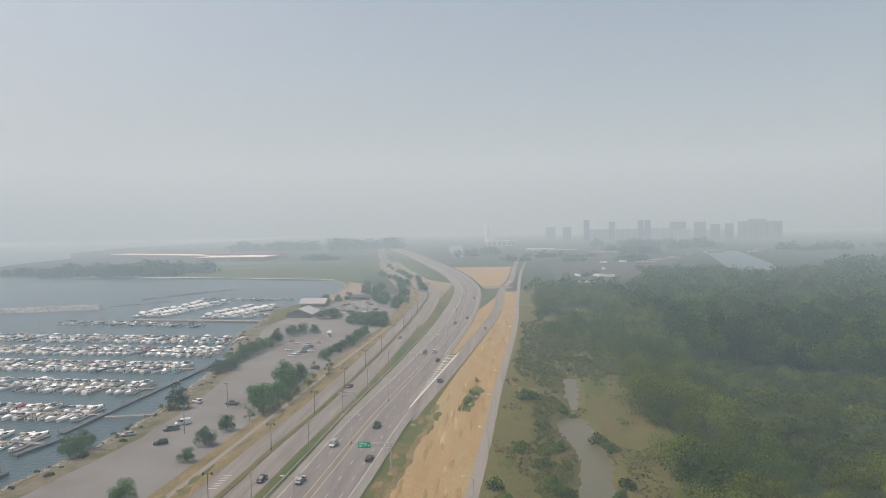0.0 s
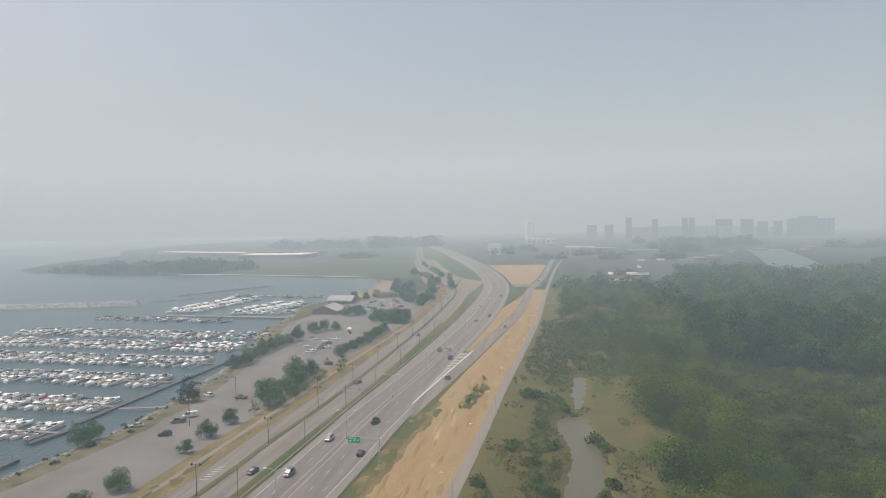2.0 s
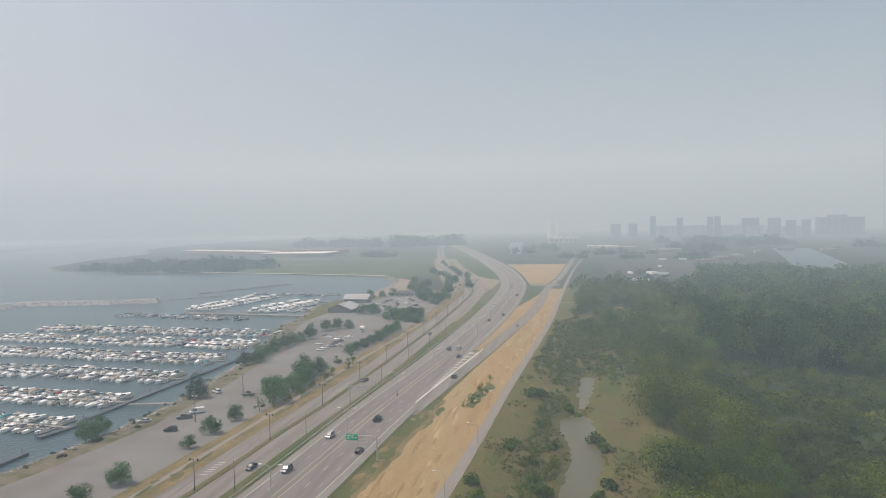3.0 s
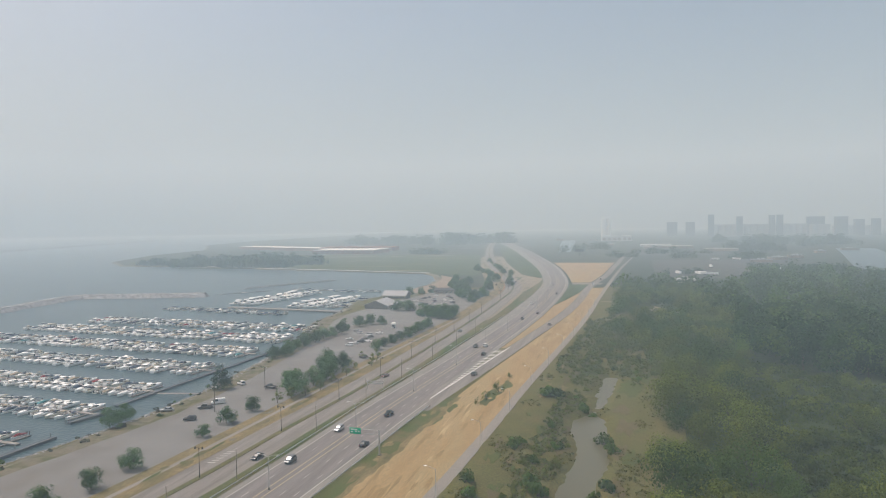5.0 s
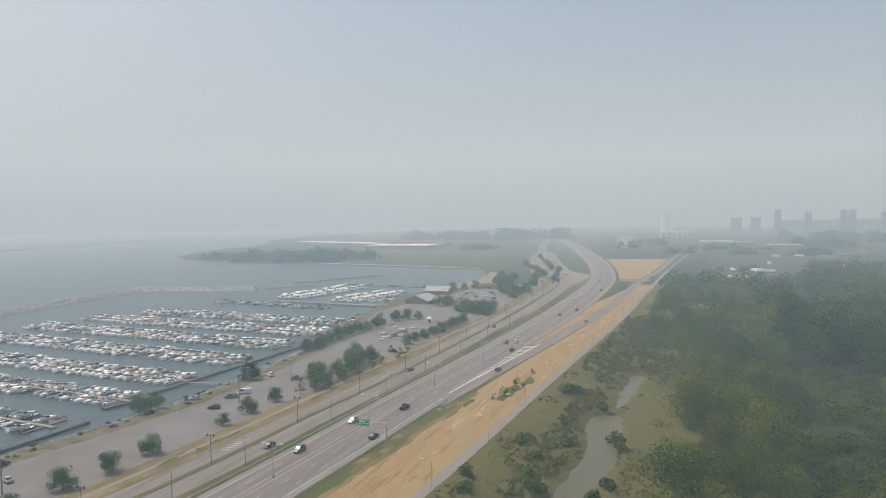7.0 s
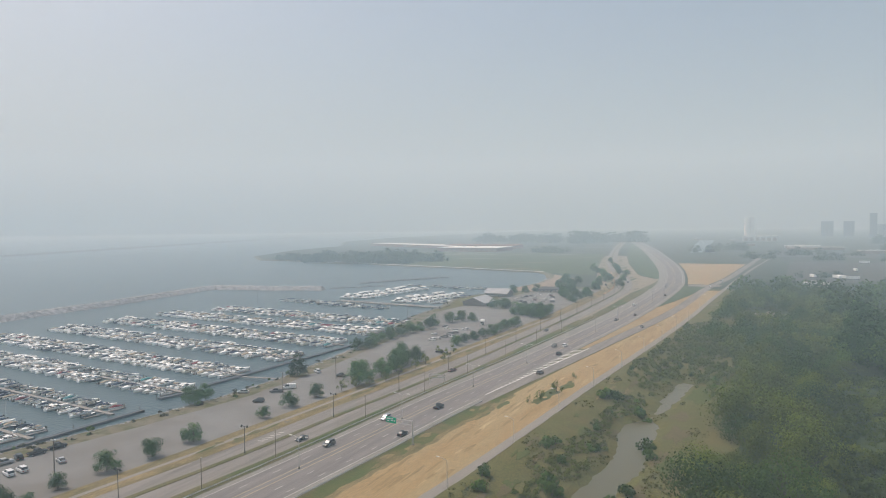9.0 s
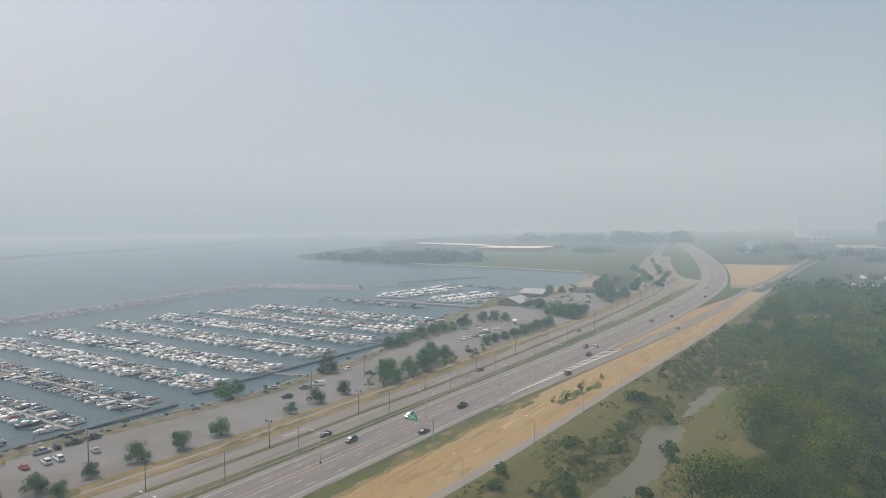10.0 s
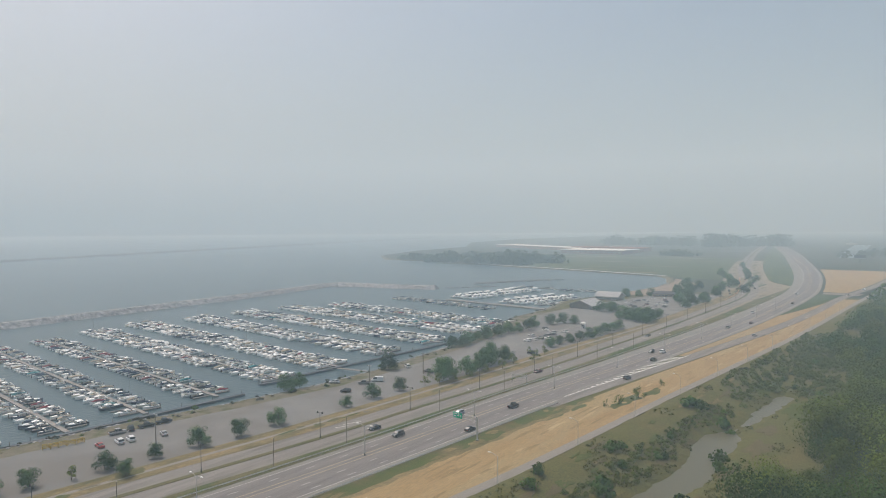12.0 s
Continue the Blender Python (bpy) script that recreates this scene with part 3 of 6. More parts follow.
TUFT = leaf_material("leaves_coarse_grass", (0.2, 0.19, 0.06), (0.13, 0.14, 0.04), 9.0, 0.2)
BARK = material("bark", (0.10, 0.08, 0.06), 0.95, 0.3, 0.6, 9.0, 0.03)
GALV = material("galvanised_steel", (0.48, 0.48, 0.47), 0.55, 0.12, 2.0, 12.0, metal=0.25, spec=0.5)
DARK_STEEL = material("dark_painted_steel", (0.05, 0.05, 0.05), 0.55, 0.2, 1.0, 9.0)
WOOD_POLE = material("grey_weathered_wood", (0.23, 0.2, 0.17), 0.9, 0.25, 0.7, 14.0, 0.01)
SIGN_GREEN = material("sign_green", (0.0, 0.46, 0.24), 0.5, 0.06, 2.0, 8.0)
SIGN_WHITE = material("sign_white", (0.8, 0.8, 0.78), 0.5, 0.06, 2.0, 8.0)
DOCK = material("dock_planks", (0.22, 0.205, 0.19), 0.9, 0.2, 2.5, 14.0, 0.01)
DOCK_PALE = material("dock_concrete", (0.27, 0.25, 0.23), 0.9, 0.15, 4.0, 14.0, 0.01)
WALKWAY = material("dark_grey_walkway", (0.105, 0.115, 0.13), 0.75, 0.15, 2.5, 14.0, 0.01)
GEL = material("white_gelcoat", (0.9, 0.88, 0.84), 0.45, 0.05, 3.0, 6.0, per_object=0.12, per_island=0.0, spec=0.5)
GEL_CREAM = material("cream_gelcoat", (0.7, 0.66, 0.56), 0.35, 0.08, 3.0, 6.0, per_object=0.14, spec=0.5)
CANVAS_NAVY = material("navy_canvas", (0.03, 0.04, 0.07), 0.85, 0.2, 1.0, 7.0, per_object=0.4)
CANVAS_TAN = material("tan_canvas", (0.36, 0.30, 0.22), 0.85, 0.15, 1.0, 7.0, per_object=0.25)
CANVAS_RED = material("maroon_canvas", (0.22, 0.03, 0.04), 0.85, 0.2, 1.0, 7.0, per_object=0.3)
CANVAS_TEAL = material("teal_canvas", (0.05, 0.19, 0.20), 0.85, 0.2, 1.0, 7.0, per_object=0.3)
HULL_NAVY = material("navy_hull_paint", (0.03, 0.04, 0.07), 0.3, 0.1, 2.0, 6.0, per_object=0.3, spec=0.5)
TEAK = material("cockpit_floor", (0.14, 0.115, 0.09), 0.8, 0.2, 1.0, 9.0)
GLASS_DARK = material("tinted_glass", (0.02, 0.025, 0.03), 0.25, 0.1, 1.0, 5.0, spec=0.8)
RUBBER = material("tyre_rubber", (0.02, 0.02, 0.02), 0.9, 0.2, 0.5, 9.0)
ALLOY = material("wheel_alloy", (0.4, 0.4, 0.41), 0.4, 0.1, 0.5, 9.0, metal=0.7)
PAINTS = {
    "white": material("car_paint_white", (0.7, 0.7, 0.69), 0.3, 0.04, 2.0, 5.0, spec=0.5),
    "silver": material("car_paint_silver", (0.38, 0.39, 0.40), 0.3, 0.04, 2.0, 5.0, metal=0.4, spec=0.5),
    "black": material("car_paint_black", (0.018, 0.018, 0.022), 0.25, 0.1, 2.0, 5.0, spec=0.5),
    "grey": material("car_paint_grey", (0.10, 0.105, 0.11), 0.3, 0.06, 2.0, 5.0, metal=0.3, spec=0.5),
    "navy": material("car_paint_navy", (0.02, 0.03, 0.07), 0.28, 0.08, 2.0, 5.0, spec=0.5),
    "maroon": material("car_paint_maroon", (0.10, 0.018, 0.018), 0.28, 0.08, 2.0, 5.0, spec=0.5),
    "red": material("car_paint_red", (0.35, 0.03, 0.025), 0.28, 0.06, 2.0, 5.0, spec=0.5),
}


def fast_mesh(name, verts, quads, mats, index=None):
    """A large quad mesh from arrays."""
    me = bpy.data.meshes.new(name)
    nv, nf = len(verts), len(quads)
    me.vertices.add(nv)
    me.vertices.foreach_set("co", np.asarray(verts, np.float32).ravel())
    me.loops.add(nf * 4)
    me.loops.foreach_set("vertex_index", np.asarray(quads, np.int32).ravel())
    me.polygons.add(nf)
    me.polygons.foreach_set("loop_start", np.arange(0, nf * 4, 4, dtype=np.int32))
    me.polygons.foreach_set("loop_total", np.full(nf, 4, np.int32))
    for m in mats:
        me.materials.append(m)
    if index is not None:
        me.polygons.foreach_set("material_index", np.asarray(index, np.int32))
    me.update(calc_edges=True)
    me.validate()
    return me


# ---- trees ----
def crown_arrays(rng, wide, high, base, lumps, leaves, leaf, flat=0.88, lump=0.19):
    """Leaf quads on a cluster of overlapping lumps: an uneven crown with gaps. Returns vertices and quads."""
    cx = rng.normal(0, 0.29, (lumps, 2)) * wide
    cx = np.clip(cx, -0.42 * wide, 0.42 * wide)
    reach = np.hypot(cx[:, 0], cx[:, 1]) / (0.5 * wide)
    dome = np.sqrt(np.clip(1.05 - reach**2, 0.05, 1))
    cz = base + (high - base) * (0.04 + 0.9 * rng.random(lumps) ** 1.05 * dome)
    rad = wide * (lump + 0.63 * lump * rng.random(lumps))
    cz = np.clip(cz, base + rad * flat * 0.75, high - rad * flat)
    pick = rng.integers(0, lumps, leaves)
    d = rng.normal(0, 1, (leaves, 3))
    d[:, 2] += 0.25
    d /= np.linalg.norm(d, axis=1)[:, None]
    depth = 1.16 - 0.46 * rng.random(leaves)
    centre = np.stack([cx[pick, 0], cx[pick, 1], cz[pick]], 1)
    pos = centre + d * (rad[pick] * depth)[:, None] * np.array([1, 1, flat])
    out = pos - np.array([0, 0, base + 0.4 * (high - base)])
    out /= np.linalg.norm(out, axis=1)[:, None]
    nrm = 0.95 * d + 0.28 * out + rng.normal(0, 0.2, (leaves, 3))
    nrm /= np.linalg.norm(nrm, axis=1)[:, None]
    other = rng.normal(0, 1, (leaves, 3))
    u = np.cross(nrm, other)
    u /= np.linalg.norm(u, axis=1)[:, None]
    v = np.cross(nrm, u)
    size = leaf * (0.55 + 0.9 * rng.random(leaves))[:, None]
    u, v = u * size * 0.5, v * size * 0.38
    verts = np.stack([pos - u, pos - v, pos + u, pos + v], 1).reshape(-1, 3)
    quads = np.arange(leaves * 4).reshape(-1, 4)
    return verts, quads


def trunk_bmesh(rng, high, wide, base):
    bm = bmesh.new()
    r = 0.018 * high + 0.05
    lean = Vector((rng.normal(0, 0.03) * high, rng.normal(0, 0.03) * high, base + 0.15 * high))
    tube(bm, (0, 0, -0.3), lean, r, r * 0.7, 7)
    for _ in range(5):
        a = rng.random() * 6.28
        end = lean + Vector((math.cos(a) * wide * 0.3, math.sin(a) * wide * 0.3, (high - base) * (0.25 + 0.3 * rng.random())))
        tube(bm, lean - Vector((0, 0, 0.4)), end, r * 0.5, r * 0.15, 5)
    return bm


TREE_KINDS = {}


def tree_kind(key, mat, wide, high, base, lumps, leaves, leaf, count=3, flat=0.88, lump=0.19):
    made = []
    for i in range(count):
        rng = np.random.default_rng(hash_of(key) + i)
        verts, quads = crown_arrays(rng, wide, high, base, lumps, leaves, leaf, flat, lump)
        crown = fast_mesh("crown", verts, quads, [mat])
        bm = trunk_bmesh(rng, high, wide, base)
        trunk = bpy.data.meshes.new("trunk")
        bm.to_mesh(trunk)
        bm.free()
        trunk.materials.append(BARK)
        made.append((crown, trunk, verts, quads))
    TREE_KINDS[key] = (made, mat)


def hash_of(word):
    return sum(ord(c) * (i + 7) for i, c in enumerate(word))


def plant(name, key, x, y, z, scale, label, category, group="", stretch=1.0, rnd=random.Random(8)):
    made, _ = TREE_KINDS[key]
    crown, trunk, _, _ = rnd.choice(made)
    root = new(name)
    for nm, me in (("trunk", trunk), ("crown", crown)):
        ob = new(nm, me)
        ob.parent = root
    root.matrix_basis = pose(x, y, z, 0, 0, rnd.uniform(0, 360)) @ Matrix.Diagonal((scale, scale, scale * stretch, 1))
    return tagged(root, label, category, group)


def thicket(name, key, spots, label, category):
    """Many plants that nobody could count, joined into one object."""
    made, mat = TREE_KINDS[key]
    rnd = np.random.default_rng(hash_of(name + key) + len(spots))
    all_v, all_q, k = [], [], 0
    for x, y, z, s in spots:
        verts, quads = made[rnd.integers(len(made))][2:]
        a = rnd.random() * 6.283
        c, sn = math.cos(a) * s, math.sin(a) * s
        v = np.stack([verts[:, 0] * c - verts[:, 1] * sn + x, verts[:, 0] * sn + verts[:, 1] * c + y, verts[:, 2] * s + z], 1)
        all_v.append(v)
        all_q.append(quads + k)
        k += len(v)
    ob = new(name, fast_mesh(name, np.concatenate(all_v), np.concatenate(all_q), [mat]))
    return tagged(ob, label, category, kind="stuff")


tree_kind("street", STREET_LEAF, 6.8, 7.0, 0.5, 22, 1600, 0.54, 4, 0.85, 0.225)
tree_kind("street_dark", STREET_LEAF, 6.6, 7.6, 0.4, 22, 1650, 0.54, 4, 0.88, 0.22)
tree_kind("lot_tree", STREET_LEAF, 6.4, 6.8, 0.9, 22, 2900, 0.36, 4, 0.88, 0.2)
tree_kind("spruce", LEAF_DARK, 6.0, 9.0, 0.2, 40, 2200, 0.45, 1, 0.7, 0.17)
tree_kind("young", LEAF_PALE, 3.6, 5.5, 1.6, 8, 260, 0.5)
tree_kind("sapling", LEAF_MID, 3.6, 4.6, 0.4, 9, 300, 0.36, 3, 1.0, 0.17)
tree_kind("wood", LEAF, 11.0, 14.0, 1.5, 18, 1700, 0.82, 4, 0.88, 0.19)
tree_kind("wood_mid", LEAF, 12.0, 14.0, 1.5, 12, 520, 1.25, 4, 0.88, 0.23)
tree_kind("wood_mid_dark", LEAF_DARK, 12.0, 16.0, 1.5, 12, 520, 1.25, 4, 0.95, 0.23)
tree_kind("wood_far", LEAF, 13.0, 13.0, 1.0, 8, 170, 2.0, 4, 0.8, 0.25)
tree_kind("brush", BRUSH, 6.0, 4.0, 0.0, 7, 260, 0.8, 4)
tree_kind("wood_dark", LEAF_DARK, 10.6, 16.0, 1.5, 18, 1700, 0.85, 4, 0.95, 0.19)
tree_kind("wood_pale", LEAF_PALE, 10.0, 10.5, 0.6, 20, 2300, 0.5, 3, 0.85, 0.2)
tree_kind("shrub", SHRUB, 7.5, 3.2, 0.0, 9, 280, 0.7, 5, 0.6, 0.2)
tree_kind("shrub_pale", LEAF_PALE, 6.5, 2.8, 0.0, 9, 240, 0.7, 4, 0.6, 0.2)
tree_kind("edge", LEAF_PALE, 14.0, 11.5, 0.6, 22, 3000, 0.58, 4, 0.85, 0.2)
tree_kind("edge_green", LEAF, 13.0, 12.0, 0.6, 22, 2900, 0.58, 3, 0.85, 0.2)
tree_kind("edge_mid", LEAF_MID, 13.0, 10.5, 0.5, 18, 950, 0.9, 4, 0.85, 0.19)
tree_kind("edge_mid_green", LEAF, 13.0, 11.0, 0.5, 18, 950, 0.9, 4, 0.85, 0.19)
tree_kind("bush", LEAF, 3.4, 2.6, 0.0, 7, 220, 0.6, 3)
tree_kind("olive", OLIVE, 3.0, 2.2, 0.0, 6, 220, 0.45, 4)
tree_kind("reed", REED, 3.0, 1.9, 0.0, 7, 160, 0.6, 3)
tree_kind("tuft", TUFT, 2.2, 0.6, 0.0, 5, 24, 0.5, 5, 0.5, 0.2)
tree_kind("far", FAR_LEAF, 17.0, 14.0, -1.0, 9, 90, 3.3, 4, 0.9, 0.24)


def street_trees():
    rnd = random.Random(21)
    spots = [(-92, 101, 0.85, "young"), (-92, 110, 0.95, "lot_tree"), (-83, 111, 0.8, "lot_tree"), (-90, 124, 0.75, "lot_tree"), (-89, 138, 1.05, "lot_tree"), (-87, 152, 1.0, "lot_tree"), (-86, 167, 1.05, "lot_tree"),
             (-83, 197, 0.72, "lot_tree"), (-84, 212, 1.05, "lot_tree"), (-83, 228, 0.95, "lot_tree"), (-113, 256, 1.15, "spruce"),
             (-122, 201, 1.2, "lot_tree"), (-122, 209, 1.05, "lot_tree"), (-79, 253, 1.55, "lot_tree"), (-84, 262, 1.2, "lot_tree"), (-77, 268, 1.3, "lot_tree"), (-76, 280, 1.3, "lot_tree"), (-80, 291, 1.35, "lot_tree"), (-78, 303, 1.2, "lot_tree"), (-84, 299, 1.5, "lot_tree"),
             (-96, 92, 0.9, "lot_tree"), (-98, 84, 0.9, "lot_tree"), (-94, 75, 1.0, "lot_tree"), (-99, 60, 1.0, "lot_tree")]
    for x, y, s, key in spots:
        plant("street_tree", key, x, y, 0.06, s * (0.88 if y < 240 else 1.0), "leafy green street tree on the straw verge", "tree", "trees along the parking lot")
    row = [(-122.4, 321), (-119, 327), (-122, 335), (-122.5, 346), (-121.8, 356), (-121.5, 367), (-121.9, 379), (-120, 389), (-117.5, 398), (-121, 412), (-116, 427), (-112, 437), (-105, 439)]
    for x, y in row:
        plant("street_tree", rnd.choice(("street", "street_dark")), x + rnd.uniform(-0.8, 0.8), y, 0.05, rnd.uniform(0.8, 1.08), "dark green tree in a row at the waterside lot edge", "tree", "trees at the waterside")
    row = [(-78, 352), (-77.5, 362), (-75.5, 372), (-74.5, 382), (-73, 392), (-72.5, 402), (-71.5, 413), (-71, 424), (-71, 433)]
    clump = [(-87, 482), (-83, 491), (-89, 495), (-80, 477), (-78, 489), (-73, 470), (-72, 482), (-70, 491), (-66, 476), (-66, 467), (-76, 499), (-69, 502), (-115, 508), (-111, 518), (-107, 511)]
    beyond = [(-69, 570), (-70, 590), (-67, 610), (-71, 628), (-83, 598), (-88, 607), (-92, 620), (-86, 631), (-96, 637), (-90, 649), (-100, 656), (-108, 668), (-98, 673), (-112, 686), (-104, 700), (-110, 716), (-106, 731), (-119, 702), (-121, 736), (-127, 765),
              (-72, 670), (-78, 691), (-80, 716), (-84, 736), (-88, 759), (-82, 776), (-84, 798), (-94, 815), (-100, 836), (-106, 856), (-118, 890), (-130, 925), (-140, 954), (-136, 938), (-59, 716), (-130, 628), (-122, 640), (-140, 622)]
    for spots, low, high, label in ((row, 0.72, 0.98, "round green tree in a row between lot and road"), (clump, 0.95, 1.3, "tall dark green tree in a clump on the lot"), (beyond, 0.85, 1.3, "dark green tree by the beach car park")):
        for x, y in spots:
            plant("street_tree", rnd.choice(("street", "street_dark")), x, y, 0.05, rnd.uniform(low, high), label, "tree", "trees by the service road")
    for x, y in [(-74, 830), (-78, 862), (-96, 905), (-104, 940), (-112, 975), (-66, 775), (-122, 1010), (-90, 880), (-140, 1080), (-152, 1130)]:
        plant("street_tree", "street", x, y, 0.05, rnd.uniform(0.7, 1.1), "green tree among the dusty road works", "tree", "trees by the road works")
    for x, y in [(-79, 240), (-76, 246), (-73, 252), (-71, 262), (-70, 288), (-72, 276), (-71, 300), (-70, 330), (-68, 318), (-77, 327), (-66, 310)]:
        plant("young_tree", "young", x, y, 0.06, rnd.uniform(0.7, 1.0), "thin pale young tree on the dry verge", "tree", "young trees on the verge")
    for x, y, s, h in [(-3.2, 251, 0.5, 1.5), (-1.2, 259, 1.05, 1.0), (1.5, 272, 1.15, 1.1), (2.3, 296, 0.55, 1.6)]:
        plant("young_tree", "sapling", x, y, 0.0, s, "thin light green sapling on the dry grass", "tree", "saplings on the dry grass", h)
    for x, y, s in [(-2.2, 262, 0.45), (0.4, 268, 0.5), (2.6, 277, 0.4)]:
        plant("bush", "olive", x, y, 0.0, s, "low green bush on the dry grass", "bush", "bushes on the dry grass")


street_trees()


def far_enough(x, y, spots, d):
    return all((x - a) ** 2 + (y - b) ** 2 > d * d for a, b in spots)


def scatter(rnd, x0, x1, y0, y1, gap, tries, inside):
    spots, cells = [], {}
    for _ in range(tries):
        x, y = rnd.uniform(x0, x1), rnd.uniform(y0, y1)
        if not inside(x, y):
            continue
        c = (int(x // gap), int(y // gap))
        near = [s for i in (-1, 0, 1) for j in (-1, 0, 1) for s in cells.get((c[0] + i, c[1] + j), ())]
        if far_enough(x, y, near, gap):
            spots.append((x, y))
            cells.setdefault(c, []).append((x, y))
    return spots


def woods_edge(y):
    """The western edge of the wood east of the pond."""
    return float(np.interp(y, [0, 120, 170, 200, 229, 294, 340, 390, 440, 482, 560, 627, 800, 1001], [44, 48, 53, 56, 60, 69, 74, 80, 62, 48, 50, 50, 62, 74]))


def wall_line(x):
    """Where the tall dark trees begin behind the scrub."""
    return float(np.interp(x, [86, 110, 127, 153, 183, 250, 400], [374, 366, 344, 336, 314, 300, 290]))


def in_scrub(x, y):
    return 188 + 0.08 * (x - 95) < y < wall_line(x) and x > np.interp(y, [188, 250, 320, 366], [95, 87, 95, 110])


def build_woods():
    rnd = random.Random(5)
    # tall trees at the near edge of the wood
    rim = scatter(rnd, 44, 205, 108, 345, 9.8, 6000, lambda x, y: woods_edge(y) + 4 < x and not in_scrub(x, y) and (x < np.interp(y, [108, 188], [120, 205]) if y < 192 else x < 112))
    for x, y in rim:
        key = rnd.choice(("edge", "edge", "edge_green", "wood_pale"))
        tall = rnd.choice((0.6, 0.8, 0.95, 1.1, 1.25)) * (0.72 if x > woods_edge(y) + 34 else 1.0)
        plant("edge_tree", key, x, y, ravine(x, y), tall, "broad green tree at the edge of the wood", "tree", "trees of the wood's edge")
    # low vine-covered scrub behind the edge
    scrub = scatter(rnd, 84, 330, 100, 372, 4.9, 12000, in_scrub)
    scrub.sort(key=lambda p: math.hypot(p[0] - 70, p[1] - 150))
    near, rest = scrub[:60], scrub[60:]
    for x, y in near:
        plant("shrub", "shrub", x, y, ravine(x, y) - 0.3, rnd.uniform(0.8, 1.2), "sprawling green shrub in dense scrub", "shrub", "shrubs of the scrubland")
    pale = [p for p in rest if noise.noise((p[0] * 0.045, p[1] * 0.06, 2.5)) > 0.16]
    for key, some in (("shrub", [p for p in rest if p not in pale]), ("shrub_pale", pale)):
        thicket("scrub", key, [(x, y, ravine(x, y) - 0.4, rnd.choice((0.5, 0.7, 0.85, 1.0, 1.5))) for x, y in some], "dense green vine-covered scrub below the wood", "scrub")
    for x, y, s in [(124, 248, 1.0), (131, 255, 0.7), (112, 296, 0.6), (150, 282, 0.7), (172, 240, 0.75), (160, 296, 0.6), (103, 232, 0.5), (190, 262, 0.7), (142, 318, 0.6)]:
        plant("scrub_tree", "wood_pale", x, y, ravine(x, y), s, "rounded yellow-green tree standing in scrub", "tree", "trees in the scrub")
    # the wall of tall dark trees
    tall = scatter(rnd, 90, 345, 284, 500, 8.4, 6000, lambda x, y: y > wall_line(x) and x > np.interp(y, [366, 400, 470], [108, 114, 125]))
    tall.sort(key=lambda p: p[1])
    for x, y in tall[:80]:
        plant("forest_tree", rnd.choice(("wood_dark", "wood_dark", "wood")), x, y, ravine(x, y), rnd.uniform(0.95, 1.45), "tall dark green tree in a dense wood", "tree", "tall trees of the wood")
    rest_tall = tall[80:]
    rnd.shuffle(rest_tall)
    for i in range(3):
        thicket("wood", "wood_mid_dark", [(x, y, 0, rnd.uniform(0.85, 1.4)) for x, y in rest_tall[i::6]], "dense dark green mixed wood", "wood")
        thicket("wood", "wood_mid", [(x, y, 0, rnd.uniform(0.7, 1.25)) for x, y in rest_tall[i + 3::6]], "dense green mixed wood", "wood")
    far = scatter(rnd, 40, 620, 440, 900, 14, 5000, lambda x, y: x > woods_edge(y) + (66 if y < 660 else 2) and not (52 < x < 100 and 500 < y < 580) and not (x < 170 + 0.25 * (y - 715) and y > 712) and not (300 < x and y > 900) and not (x > 280 and y > 850))
    for i in range(3):
        thicket("distant_wood", "wood_far", [(x, y, 0, rnd.uniform(0.7, 1.35)) for x, y in far[i::3]], "hazy green woodland towards the river", "wood")
    # scrub along the pond and on the open slope
    open_land = scatter(rnd, 8, 80, 130, 480, 2.1, 9000, lambda x, y: x < woods_edge(y) + 2 and x > ROADSIDE(y) + 4 and all(math.hypot(x - px, y - py) > r + 3 for px, py, r in POND)
                        and (abs(x - (ROADSIDE(y) + 20)) < 6 if y < 300 else True) and rnd.random() < (0.16 if y > 280 else 0.6))
    for i, (x, y) in enumerate(open_land):
        if i < 130:
            plant("bush", rnd.choice(("bush", "olive", "olive")), x, y, ravine(x, y) - 0.1, rnd.uniform(0.4, 1.0), "green bush on the rough slope by the pond", "bush", "bushes by the pond")
    thicket("bushes", "olive", [(x, y, ravine(x, y) - 0.1, rnd.uniform(0.5, 1.1) * (1.4 if y > 320 else 1)) for x, y in open_land[130:]], "low green bushes on rough grass", "bushes")
    tufts = scatter(rnd, -4, 82, 110, 350, 1.7, 16000, lambda x, y: ROADSIDE(y) + 1.5 < x < woods_edge(y) + 5 and all(math.hypot(x - px, y - py) > r + 0.8 for px, py, r in POND) and noise.noise((x * 0.09, y * 0.05, 11.0)) > 0.16)
    thicket("coarse_grass", "tuft", [(x, y, ravine(x, y) - 0.05, rnd.uniform(0.5, 1.2)) for x, y in tufts], "coarse olive grass tussocks on the slope", "grass")
    brush = scatter(rnd, 18, 80, 285, 640, 4.2, 9000, lambda x, y: ROADSIDE(y) + np.interp(y, [285, 330, 420], [16, 15, 14]) < x < woods_edge(y) + 3 and (y > 345 or x < 36)
                    and not (46 < x < 62 and 455 < y < 500) and noise.noise((x * 0.06, y * 0.06, 4.0)) > 0.02)
    thicket("brush", "brush", [(x, y, ravine(x, y) - 0.3, rnd.uniform(0.5, 1.05)) for x, y in brush[::2]], "light green brush between path and wood", "brush")
    thicket("brush", "olive", [(x, y, ravine(x, y) - 0.2, rnd.uniform(0.7, 1.3)) for x, y in brush[1::2]], "olive brush between path and wood", "brush")
